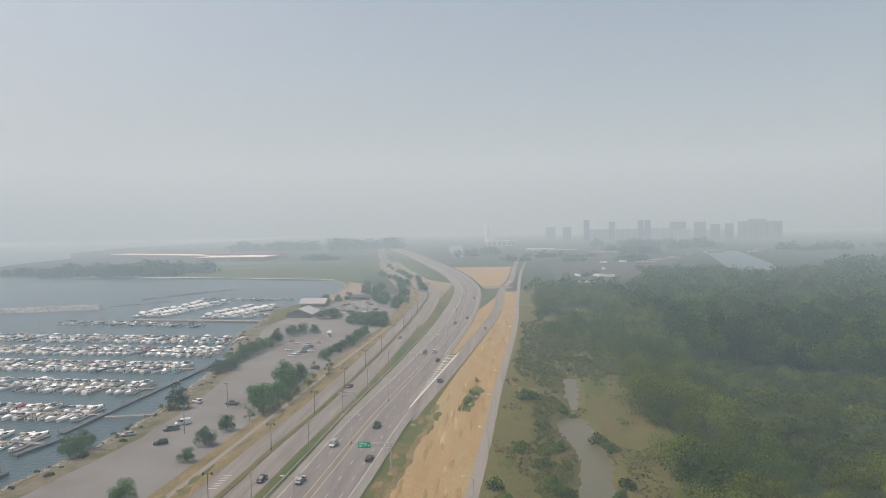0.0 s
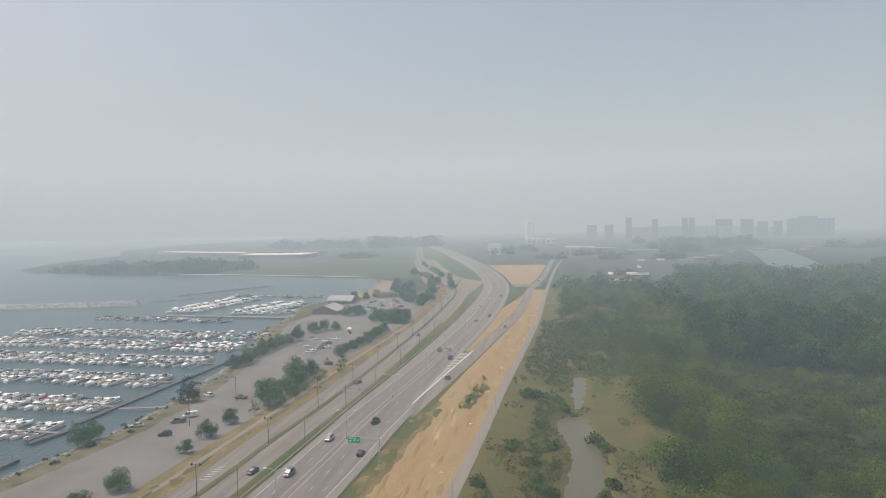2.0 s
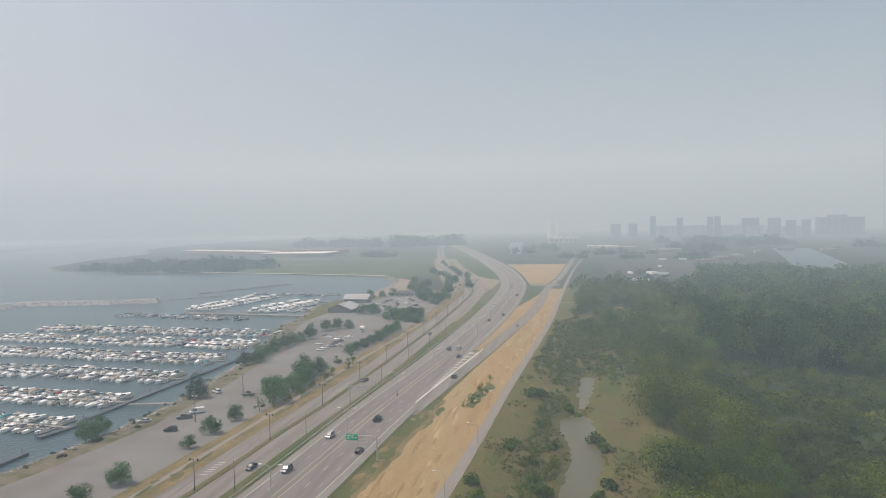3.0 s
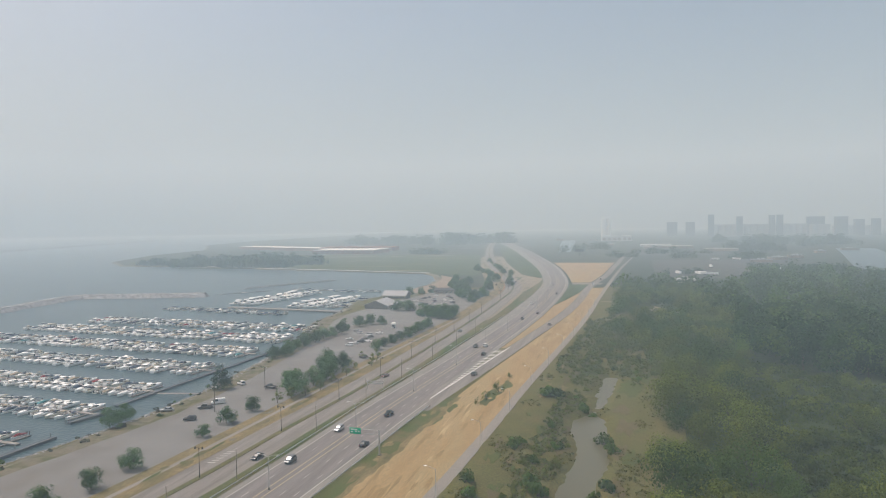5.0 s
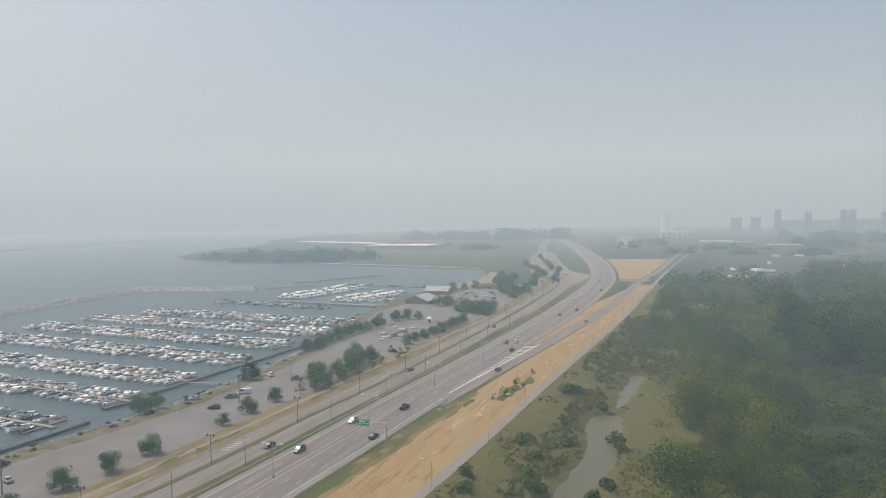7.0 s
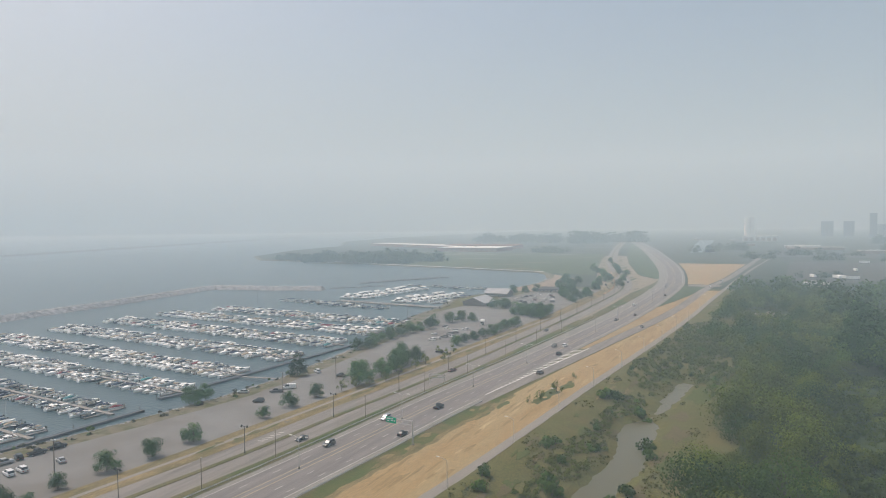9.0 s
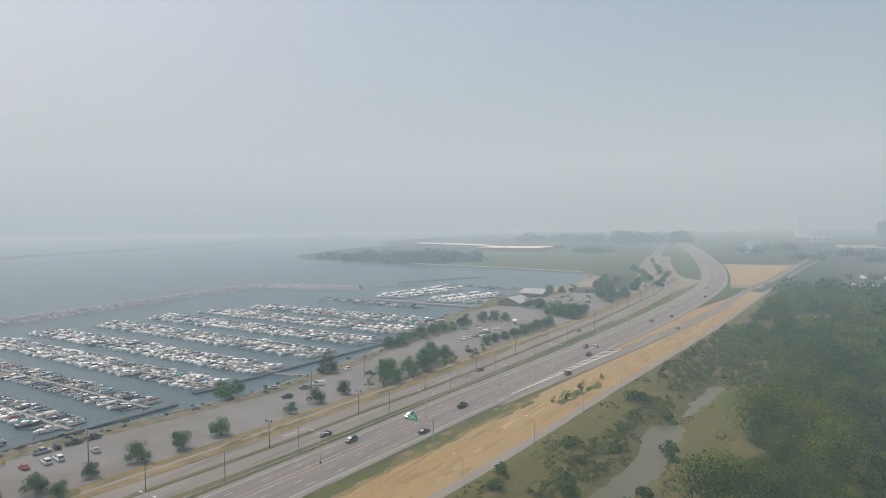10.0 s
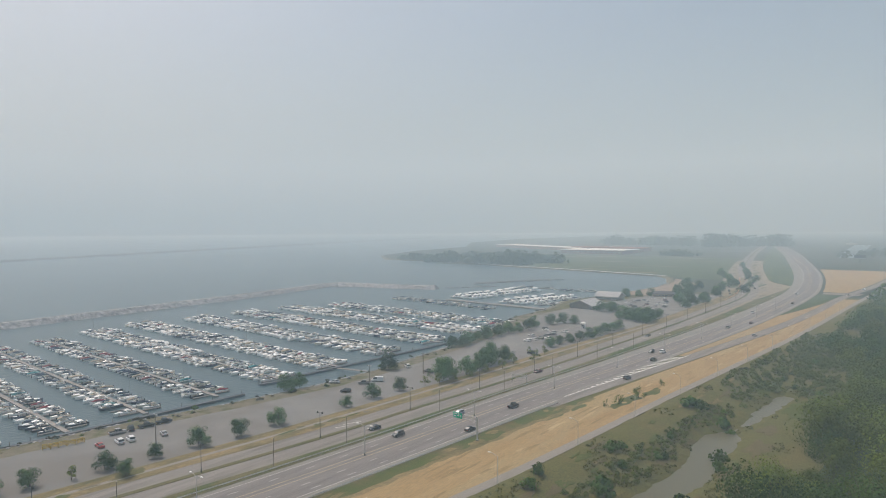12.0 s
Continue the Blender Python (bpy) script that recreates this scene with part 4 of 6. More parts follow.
    border = scatter(rnd, 30, 136, 312, 660, 8.6, 6000, lambda x, y: max(woods_edge(y) - np.interp(y, [300, 360, 420], [0, 10, 20]), ROADSIDE(y) + 17) < x < woods_edge(y) + np.interp(y, [345, 400, 470, 660], [28, 40, 74, 70]) and y > 345 and not (60 < x < 96 and 488 < y < 568) and not (44 < x < 64 and 440 < y < 500))
    for i in range(3):
        thicket("wood_border", "edge_mid", [(x, y, ravine(x, y), rnd.uniform(0.65, 1.2)) for x, y in border[i::6]], "light green trees bordering the wood, paled for haze", "trees")
        thicket("wood_border", "edge_mid_green", [(x, y, ravine(x, y), rnd.uniform(0.6, 1.15)) for x, y in border[i + 3::6]], "green broad trees bordering the wood", "trees")
    for x, y, s in [(16, 209, 1.2), (18, 212, 1.0), (21, 271, 1.8), (24, 274, 1.6), (8, 176, 1.3), (10, 168, 1.2), (43, 226, 1.5), (46, 218, 1.4), (35, 262, 1.3), (38.5, 259, 0.9), (40, 180, 1.4), (44, 186, 1.3), (24, 183, 1.5), (27, 178, 1.4)]:
        plant("bush", "bush", x, y, ravine(x, y) - 0.1, s, "rounded dark green bush on rough grass", "bush", "bushes on the slope")
    # woods and tree belts in the distance
    belts = []
    for x0, x1, y0, y1, n, size in ((-770, -640, 1030, 1110, 40, 0.8), (-700, -520, 1000, 1150, 120, 1.15), (-540, -430, 985, 1110, 70, 1.1), (-365, -303, 1405, 1440, 18, 1.0), (-820, -560, 2050, 2300, 120, 1.7), (-560, -250, 1980, 2250, 150, 1.8),
                                    (-60, 30, 1500, 1760, 26, 1.0), (30, 70, 1250, 1400, 10, 0.8), (290, 420, 1480, 1800, 60, 1.0), (330, 600, 1700, 2100, 110, 1.3), (640, 1050, 1500, 1700, 80, 1.0), (430, 820, 870, 1020, 150, 1.15), (700, 1100, 1040, 1250, 60, 1.0), (115, 330, 860, 1010, 46, 0.6), (150, 300, 1080, 1260, 30, 0.65), (100, 240, 1380, 1440, 14, 0.8)):
        while n > 0:
            cx, cy, grow, k = rnd.uniform(x0, x1), rnd.uniform(y0, y1), rnd.uniform(0.6, 1.35), rnd.randint(3, 12)
            belts += [(cx + rnd.gauss(0, 14), cy + rnd.gauss(0, 12), 0, size * grow * rnd.uniform(0.7, 1.15)) for _ in range(k)]
            n -= k
    thicket("tree_belt", "far", belts, "hazy distant belts of trees", "trees")


build_woods()

# ---- roadside furniture ----
def shared(name, bm, mat):
    me = bpy.data.meshes.new(name)
    bm.to_mesh(me)
    bm.free()
    me.materials.append(mat)
    return me


def piece(name, me, parent, m, label=""):
    ob = new(name, me)
    ob.parent = parent
    ob.matrix_basis = m
    if label:
        ob["label"] = label
    return ob


def post_mesh():
    bm = bmesh.new()
    box(bm, -0.07, 0.07, -0.09, 0.09, 0, 0.78)
    return shared("post", bm, WOOD_POLE)


POST = post_mesh()


def guardrail(line, y0, y1, z, label):
    root = new("guardrail")
    ys = list(np.arange(y0, y1 + 0.1, 4.0))
    # folded W-shaped steel beam
    prof = [(0.0, 0.42), (0.07, 0.47), (0.0, 0.55), (0.0, 0.60), (0.07, 0.68), (0.0, 0.74), (-0.03, 0.74), (-0.03, 0.42)]
    verts, faces, n = [], [], len(prof)
    for y in ys:
        verts += [(line(y) + a, y, z + b) for a, b in prof]
    for i in range(len(ys) - 1):
        for k in range(n):
            faces.append((i * n + k, i * n + (k + 1) % n, (i + 1) * n + (k + 1) % n, (i + 1) * n + k))
    mesh_object("rail", verts, faces, GALV, root)
    for y in ys:
        piece("post", POST, root, pose(line(y) - 0.12, y, z, 0, 0, heading(line, y)))
    tagged(root, label, "guardrail")


guardrail(lambda y: LEFT_EDGE(y) - 0.6, 70, 480, 0.1, "galvanised steel guardrail on the grass beside the highway")
guardrail(lambda y: RIGHT_EDGE(y) + 0.4, 70, 246, 0.03, "galvanised steel guardrail beside the highway shoulder")


def twin_lamp(x, y, h=9.0):
    root = new("street_lamp")
    bm = bmesh.new()
    tube(bm, (0, 0, 0.6), (0, 0, h), 0.11, 0.07, 8)
    part("pole", bm, GALV, root)
    bm = bmesh.new()
    tube(bm, (0, 0, 0), (0, 0, 0.7), 0.28, 0.22, 8)
    part("base", bm, CONCRETE, root)
    for s in (-1, 1):
        bm = bmesh.new()
        tube(bm, (0, 0, h - 0.5), (s * 1.2, 0, h + 0.15), 0.05, 0.045)
        tube(bm, (s * 1.2, 0, h + 0.15), (s * 2.4, 0, h + 0.25), 0.045, 0.04)
        arm = part("arm", bm, GALV, root)
        bm = bmesh.new()
        box(bm, min(s * 2.3, s * 3.1), max(s * 2.3, s * 3.1), -0.16, 0.16, h + 0.17, h + 0.33)
        part("lamp_head", bm, SIGN_WHITE, arm)
    root.matrix_basis = pose(x, y, 0.06)
    return tagged(root, "tall galvanised twin-arm lamp in the highway median", "street lamp", "highway lamps")


lamp = twin_lamp(HWY(161), 161)
for y in (108, 214, 267, 320, 373, 426, 479, 540, 600):
    copy_thing(lamp, pose(HWY(y), y, 0.06, 0, 0, heading(HWY, y)))


def path_lamp(x, y, h=7.2):
    root = new("path_lamp")
    bm = bmesh.new()
    tube(bm, (0, 0, 0), (0, 0, h), 0.1, 0.06, 8)
    part("pole", bm, GALV, root)
    bm = bmesh.new()
    tube(bm, (0, 0, h - 0.1), (-1.5, 0, h + 0.55), 0.045, 0.04)
    tube(bm, (-1.5, 0, h + 0.55), (-2.3, 0, h + 0.65), 0.04, 0.04)
    arm = part("arm", bm, GALV, root)
    bm = bmesh.new()
    box(bm, -3.0, -2.2, -0.15, 0.15, h + 0.58, h + 0.73)
    part("lamp_head", bm, SIGN_WHITE, arm)
    root.matrix_basis = pose(x, y, 0.03)
    return tagged(root, "slim galvanised single-arm lamp beside the path", "street lamp", "path lamps")


lamp = path_lamp(ROADSIDE(165) - 0.2, 165)
for y in (123, 206, 246, 287, 328, 369, 410, 451, 492, 540, 590):
    copy_thing(lamp, pose(ROADSIDE(y) - 0.2, y, 0.03, 0, 0, heading(ROADSIDE, y)))


def double_pendant_lamp(x, y, h=8.2):
    root = new("ornamental_lamp")
    bm = bmesh.new()
    tube(bm, (0, 0, 0), (0, 0, 1.1), 0.2, 0.12, 8)
    tube(bm, (0, 0, 1.0), (0, 0, h), 0.1, 0.07, 8)
    part("pole", bm, DARK_STEEL, root)
    for s in (-1, 1):
        bm = bmesh.new()
        tube(bm, (0, 0, h - 0.3), (s * 1.1, 0, h + 0.25), 0.05, 0.04)
        arm = part("arm", bm, DARK_STEEL, root)
        bm = bmesh.new()
        tube(bm, (s * 1.1, 0, h - 0.35), (s * 1.1, 0, h + 0.3), 0.3, 0.1, 8)
        part("lamp_head", bm, DARK_STEEL, arm)
    root.matrix_basis = pose(x, y, 0.16)
    return tagged(root, "dark ornamental twin lamp in the service road median", "street lamp", "service road lamps")


lamp = double_pendant_lamp(SVC(165), 165)
for y in (83, 124.5, 207.5, 249, 291, 333, 375, 417, 459, 501, 545, 590, 640):
    copy_thing(lamp, pose(SVC(y), y, 0.16, 0, 0, heading(SVC, y)))


def plain_pole(x, y, h, name="utility_pole", label="bare grey pole on the grass between the roads"):
    root = new(name)
    bm = bmesh.new()
    tube(bm, (0, 0, 0), (0, 0, h), 0.12, 0.08, 8)
    part("pole", bm, WOOD_POLE, root)
    bm = bmesh.new()
    tube(bm, (-0.1, 0, h), (0.25, 0, h + 0.12), 0.09, 0.07)
    part("cap", bm, GALV, root)
    root.matrix_basis = pose(x, y, 0.08)
    return tagged(root, label, "pole", "poles between the roads")


pole = plain_pole(LEFT_EDGE(139) - 2.6, 139, 8.2)
for y in (96, 166, 211, 252, 289, 330, 372, 414):
    copy_thing(pole, pose(LEFT_EDGE(y) - 2.6, y, 0.08))


def tall_pole(x, y, h):
    root = new("floodlight_mast")
    bm = bmesh.new()
    tube(bm, (0, 0, 0), (0, 0, h), 0.2, 0.12, 8)
    part("mast", bm, WOOD_POLE, root)
    for s in (-1, 1):
        bm = bmesh.new()
        box(bm, s * 0.7 - 0.3, s * 0.7 + 0.3, -0.2, 0.2, h - 0.3, h + 0.1)
        part("lamp_head", bm, GALV, root)
    root.matrix_basis = pose(x, y, 0.05)
    return tagged(root, "tall wooden lot pole with box lights on asphalt", "pole", "lot poles")


mast = tall_pole(-96, 224, 9.5)
for x, y in ((-101, 131), (-94, 258), (-116, 262)):
    copy_thing(mast, pose(x, y, 0.05))


def sign_gantry():
    root = new("sign_gantry")
    x, y, h = -21.1, 191.8, 7.5
    bm = bmesh.new()
    tube(bm, (0, 0, -0.6), (0, 0, h), 0.26, 0.2, 10)
    part("post", bm, GALV, root)
    bm = bmesh.new()
    box(bm, -0.5, 0.5, -0.5, 0.5, -0.8, 0.25)
    part("footing", bm, CONCRETE, root)
    for z in (h - 0.15, h - 1.45):
        bm = bmesh.new()
        tube(bm, (0, 0, z), (-9.2, 0, z), 0.11, 0.09, 8)
        part("arm", bm, GALV, root)
    for i in range(4):
        bm = bmesh.new()
        tube(bm, (-1.2 - 2 * i, 0, h - 0.15), (-2.2 - 2 * i, 0, h - 1.45), 0.045)
        part("brace", bm, GALV, root)
    bm = bmesh.new()
    box(bm, -9.4, -5.8, -0.3, -0.22, h - 1.6, h + 0.2)
    bmesh.ops.bevel(bm, geom=bm.edges[:], offset=0.03, segments=1, affect="EDGES")
    panel = part("sign_panel", bm, SIGN_GREEN, root, "green road sign panel")
    for bx0, bx1, bz in ((-9.1, -7.8, h - 0.25), (-7.5, -6.9, h - 0.25), (-9.1, -8.3, h - 1.0), (-7.7, -7.1, h - 0.8)):
        bm = bmesh.new()
        box(bm, bx0, bx1, -0.32, -0.3, bz - 0.17, bz + 0.17)
        part("lettering_bar", bm, SIGN_WHITE, panel)
    bm = bmesh.new()
    vs = [bm.verts.new(p) for p in ((-6.4, -0.325, h - 1.2), (-6.1, -0.325, h - 0.6), (-6.7, -0.325, h - 0.6))]
    bm.faces.new(vs)
    part("arrow", bm, SIGN_WHITE, panel)
    root.matrix_basis = pose(x, y, 0.0, 0, 0, heading(HWY, y))
    tagged(root, "galvanised cantilever gantry with a green road sign", "road sign")


sign_gantry()


def two_post_sign(x, y):
    root = new("roadside_sign")
    for s in (-3.2, 3.2):
        bm = bmesh.new()
        tube(bm, (s, 0, 0), (s, 0, 4.0), 0.12, 0.1, 8)
        part("post", bm, GALV, root)
    for z in (2.4, 3.5):
        bm = bmesh.new()
        box(bm, -3.4, 3.4, -0.08, 0.08, z - 0.14, z + 0.14)
        part("crossbar", bm, GALV, root)
    root.matrix_basis = pose(x, y, 0.08, 0, 0, 14)
    tagged(root, "grey steel two-post sign frame on the grass", "road sign")


two_post_sign(-49, 267)


def crosswalk():
    root = new("crosswalk")
    for i in range(6):
        y = 176.2 + i * 1.9
        bm = bmesh.new()
        c = SVC(y) - 4.4
        vs = [bm.verts.new(p) for p in ((c - 1.1, y - 0.3, 0.058), (c + 1.1, y + 0.1, 0.058), (c + 1.1, y + 0.5, 0.058), (c - 1.1, y + 0.1, 0.058))]
        bm.faces.new(vs)
        part("stripe", bm, WHITE_PAINT, root)
    tagged(root, "white painted crosswalk stripes on the service road", "road marking", kind="structure")


crosswalk()


# ---- vehicles ----
def loft(bm, sections):
    """Closed rings of equal length joined in order, with caps."""
    rings = [[bm.verts.new(p) for p in s] for s in sections]
    n = len(rings[0])
    for a, b in zip(rings, rings[1:]):
        for i in range(n):
            bm.faces.new((a[i], a[(i + 1) % n], b[(i + 1) % n], b[i]))
    bm.faces.new(rings[0][::-1])
    bm.faces.new(rings[-1])
    bmesh.ops.recalc_face_normals(bm, faces=bm.faces)


def car_ring(y, w, z0, z1):
    return [(-w, y, z0 + 0.12), (-w * 0.9, y, z0), (w * 0.9, y, z0), (w, y, z0 + 0.12), (w, y, z1 - 0.12), (w * 0.86, y, z1), (-w * 0.86, y, z1), (-w, y, z1 - 0.12)]


def wheel_meshes():
    out = []
    for mat, r, w in ((RUBBER, 0.34, 0.11), (ALLOY, 0.21, 0.125)):
        bm = bmesh.new()
        tube(bm, (-w, 0, 0), (w, 0, 0), r, r, 14)
        out.append(shared("wheel", bm, mat))
    return out


WHEELS = wheel_meshes()
CAR_SHAPES = {
    # body stations (y, half width, low, high), cabin stations (y, half width, low, high)
    "sedan": ([(-2.35, 0.70, 0.35, 0.72), (-2.2, 0.86, 0.25, 0.92), (-1.2, 0.90, 0.22, 0.98), (0.8, 0.90, 0.22, 0.95), (2.0, 0.86, 0.24, 0.80), (2.35, 0.66, 0.32, 0.62)],
              [(-1.85, 0.70, 0.9, 0.98), (-1.0, 0.68, 0.9, 1.42), (0.2, 0.68, 0.9, 1.45), (1.15, 0.74, 0.86, 0.96)], 1.4),
    "suv": ([(-2.3, 0.80, 0.4, 0.95), (-2.2, 0.92, 0.3, 1.08), (-1.2, 0.95, 0.28, 1.10), (0.9, 0.95, 0.28, 1.08), (2.0, 0.90, 0.3, 0.98), (2.3, 0.72, 0.38, 0.75)],
            [(-2.15, 0.76, 1.0, 1.2), (-1.8, 0.74, 1.0, 1.70), (0.3, 0.74, 1.0, 1.74), (1.25, 0.80, 1.0, 1.10)], 1.4),
    "pickup": ([(-2.75, 0.86, 0.5, 0.98), (-2.6, 0.93, 0.4, 1.05), (-1.0, 0.95, 0.36, 1.08), (1.1, 0.95, 0.36, 1.08), (2.4, 0.92, 0.38, 1.02), (2.75, 0.76, 0.45, 0.8)],
               [(-0.75, 0.78, 1.0, 1.1), (-0.6, 0.76, 1.0, 1.80), (0.7, 0.76, 1.0, 1.82), (1.5, 0.82, 1.0, 1.1)], 1.7),
    "van": ([(-2.7, 0.88, 0.4, 1.1), (-2.6, 0.96, 0.3, 1.2), (-1.0, 0.98, 0.3, 1.2), (1.2, 0.98, 0.3, 1.2), (2.3, 0.92, 0.32, 1.05), (2.6, 0.76, 0.4, 0.8)],
            [(-2.65, 0.86, 1.1, 1.9), (-2.5, 0.86, 1.1, 2.05), (0.9, 0.86, 1.1, 2.05), (1.9, 0.86, 1.1, 1.25)], 1.6),
}


def make_car(shape, paint, label, category):
    body, cabin, axle = CAR_SHAPES[shape]
    root = new("parked_" + shape if "parked" in label else shape)
    bm = bmesh.new()
    loft(bm, [car_ring(*s) for s in body])
    part("body", bm, PAINTS[paint], root)
    bm = bmesh.new()
    loft(bm, [car_ring(*s) for s in cabin])
    cab = part("cabin", bm, GLASS_DARK, root, "dark tinted window glass")
    bm = bmesh.new()
    y0, y1, top, w = cabin[1][0], cabin[2][0], cabin[2][3], cabin[1][1]
    box(bm, -w * 0.92, w * 0.92, y0 - 0.05, y1 + 0.05, top - 0.06, top + 0.025)
    for s in (-1, 1):
        for yy, zz in ((y0 + 0.45, 0), ((y0 + y1) / 2 + 0.1, 0)):
            box(bm, min(s * w, s * (w + 0.06)), max(s * w, s * (w + 0.06)), yy - 0.06, yy + 0.06, cabin[1][2], top - 0.05)
    if shape == "van":
        box(bm, -w - 0.06, w + 0.06, y0 - 0.15, y1 - 0.9, 1.15, top - 0.03)
    part("roof", bm, PAINTS[paint], root)
    if shape == "pickup":
        bm = bmesh.new()
        box(bm, -0.8, 0.8, -2.6, -0.85, 1.06, 1.10)
        part("bed_liner", bm, RUBBER, root)
    for x in (-0.82, 0.82):
        for y in (-axle, axle):
            w = piece("wheel", WHEELS[0], root, pose(x, y, 0.34))
            piece("rim", WHEELS[1], w, Matrix.Identity(4))
    for x in (-0.6, 0.6):
        for y, mat, nm in ((body[-1][0] - 0.08, SIGN_WHITE, "headlight"), (body[0][0] + 0.08, PAINTS["red"], "tail_light")):
            bm = bmesh.new()
            box(bm, x - 0.16, x + 0.16, y - 0.1, y + 0.1, 0.6, 0.76)
            part(nm, bm, mat, root)
    return tagged(root, label, category)


CARS = {}


def car(shape, paint, x, y, turn, z, place):
    words = {"sedan": "sedan", "suv": "sport utility car", "pickup": "pickup truck", "van": "van"}[shape]
    key = (shape, paint, place)
    m = pose(x, y, z, 0, 0, turn)
    if key in CARS:
        return copy_thing(CARS[key], m)
    CARS[key] = make_car(shape, paint, f"{paint} {words} {place}", "pickup" if shape == "pickup" else "van" if shape == "van" else "car")
    CARS[key].matrix_basis = m
    return CARS[key]


def place_cars():
    lot = "parked on the marina lot"
    for shape, paint, x, y, turn in [("sedan", "silver", -114.5, 222, 115), ("suv", "black", -99, 213, 112), ("pickup", "grey", -102.5, 228, 120), ("van", "white", -101.5, 235, 125), ("suv", "white", -109, 265, 60), ("pickup", "black", -93.5, 261.5, 85),
                                     ("sedan", "red", -113, 119.5, 80), ("suv", "white", -111.5, 125, 78), ("suv", "white", -111, 128.4, 78), ("pickup", "silver", -121.5, 129.8, -10), ("suv", "black", -122, 134.6, 70), ("pickup", "black", -121, 139.6, -8),
                                     ("pickup", "black", -120.5, 145.8, -8), ("sedan", "silver", -108, 138, 70), ("suv", "white", -97, 360, 85), ("sedan", "silver", -96, 366, 85), ("suv", "black", -94.5, 371, 85), ("sedan", "white", -91, 374, 85), ("suv", "grey", -96, 382, 85),
                                     ("sedan", "black", -95, 388, 85), ("suv", "silver", -98, 394, 85), ("sedan", "white", -107, 402, 70), ("sedan", "white", -94, 402, 85), ("suv", "black", -77, 328, 80), ("sedan", "grey", -111, 408, 70), ("sedan", "silver", -104, 378, 85),
                                     ("sedan", "white", -119, 571, 60), ("suv", "silver", -117, 581, 60), ("sedan", "black", -117, 592, 60), ("sedan", "grey", -115, 600, 60), ("suv", "white", -112, 531, 60), ("sedan", "white", -108, 540, 60), ("suv", "black", -104, 548, 60),
                                     ("sedan", "silver", -100, 556, 60), ("sedan", "white", -98, 520, 60), ("suv", "grey", -95, 530, 60), ("sedan", "maroon", -102, 570, 60), ("suv", "white", -96, 580, 60), ("sedan", "black", -94, 596, 60), ("sedan", "white", -104, 620, 20), ("suv", "white", -88, 508, 60), ("sedan", "silver", -122, 555, 60), ("sedan", "white", -90, 545, 60), ("suv", "black", -86, 520, 60), ("sedan", "silver", -92, 562, 60), ("suv", "white", -88, 575, 60), ("sedan", "grey", -110, 556, 60), ("suv", "silver", -107, 585, 60), ("sedan", "white", -112, 613, 60), ("sedan", "maroon", -99, 608, 60), ("suv", "black", -84, 560, 60), ("sedan", "white", -82, 612, 30), ("sedan", "silver", -78, 630, 30)]:
        car(shape, paint, x, y, turn, 0.05, lot)
    for shape, paint, x, y, off in [("suv", "silver", -42.2, 212, 180), ("sedan", "black", -28.6, 199, 0), ("suv", "white", -21.5, 369, 0), ("suv", "black", -26.5, 366, 180), ("suv", "black", -18.0, 345, 0), ("sedan", "grey", -15, 475, 180), ("pickup", "black", -31.5, 232, 0), ("sedan", "maroon", -7, 504, 0), ("suv", "white", -18, 560, 180), ("sedan", "black", -4, 640, 0), ("sedan", "silver", -14, 720, 180), ("suv", "grey", -44.5, 181, 180)]:
        car(shape, paint, x, y, off + heading(HWY, y), 0.07, "on the asphalt highway")
    car("sedan", "maroon", -52.5, 290, 166, 0.06, "on the worn service road")
    car("sedan", "black", -55.5, 182, 174, 0.06, "on the worn service road")
    car("sedan", "grey", -46, 416, 176, 0.06, "on the worn service road")
    for y, paint, shape in ((451, "silver", "sedan"), (300, "grey", "suv"), (735, "white", "sedan"), (800, "white", "van")):
        car(shape, paint, RAMP(y) + 1, y, heading(RAMP, y), 0.08, "on the pale exit ramp")


place_cars()

# ---- marina ----
def boat_hull(length, beam, high, sheer=0.25):
    """Stations from stern to bow, each a half-open U closed by the deck."""
    bm = bmesh.new()
    out = []
    for u, w, k in ((0.0, 0.86, 0.55), (0.3, 1.0, 0.5), (0.6, 0.96, 0.5), (0.82, 0.66, 0.6), (0.95, 0.26, 0.8), (1.0, 0.05, 0.95)):
        y = (u - 0.5) * length
        b = w * beam / 2
        z = high + sheer * u * u
        out.append([(-b, y, z), (-b * 0.98, y, z * 0.55), (-b * k, y, -0.25 + 0.35 * max(0, u - 0.8) * 4), (b * k, y, -0.25 + 0.35 * max(0, u - 0.8) * 4), (b * 0.98, y, z * 0.55), (b, y, z)])
    loft(bm, out)
    return bm


def deck_house(stations):
    """A low cabin or cover from (y, half width, low, high) stations."""
    bm = bmesh.new()
    loft(bm, [[(-w, y, a), (w, y, a), (w * 0.96, y, a + (b - a) * 0.6), (w * 0.72, y, b), (-w * 0.72, y, b), (-w * 0.96, y, a + (b - a) * 0.6)] for y, w, a, b in stations])
    return bm


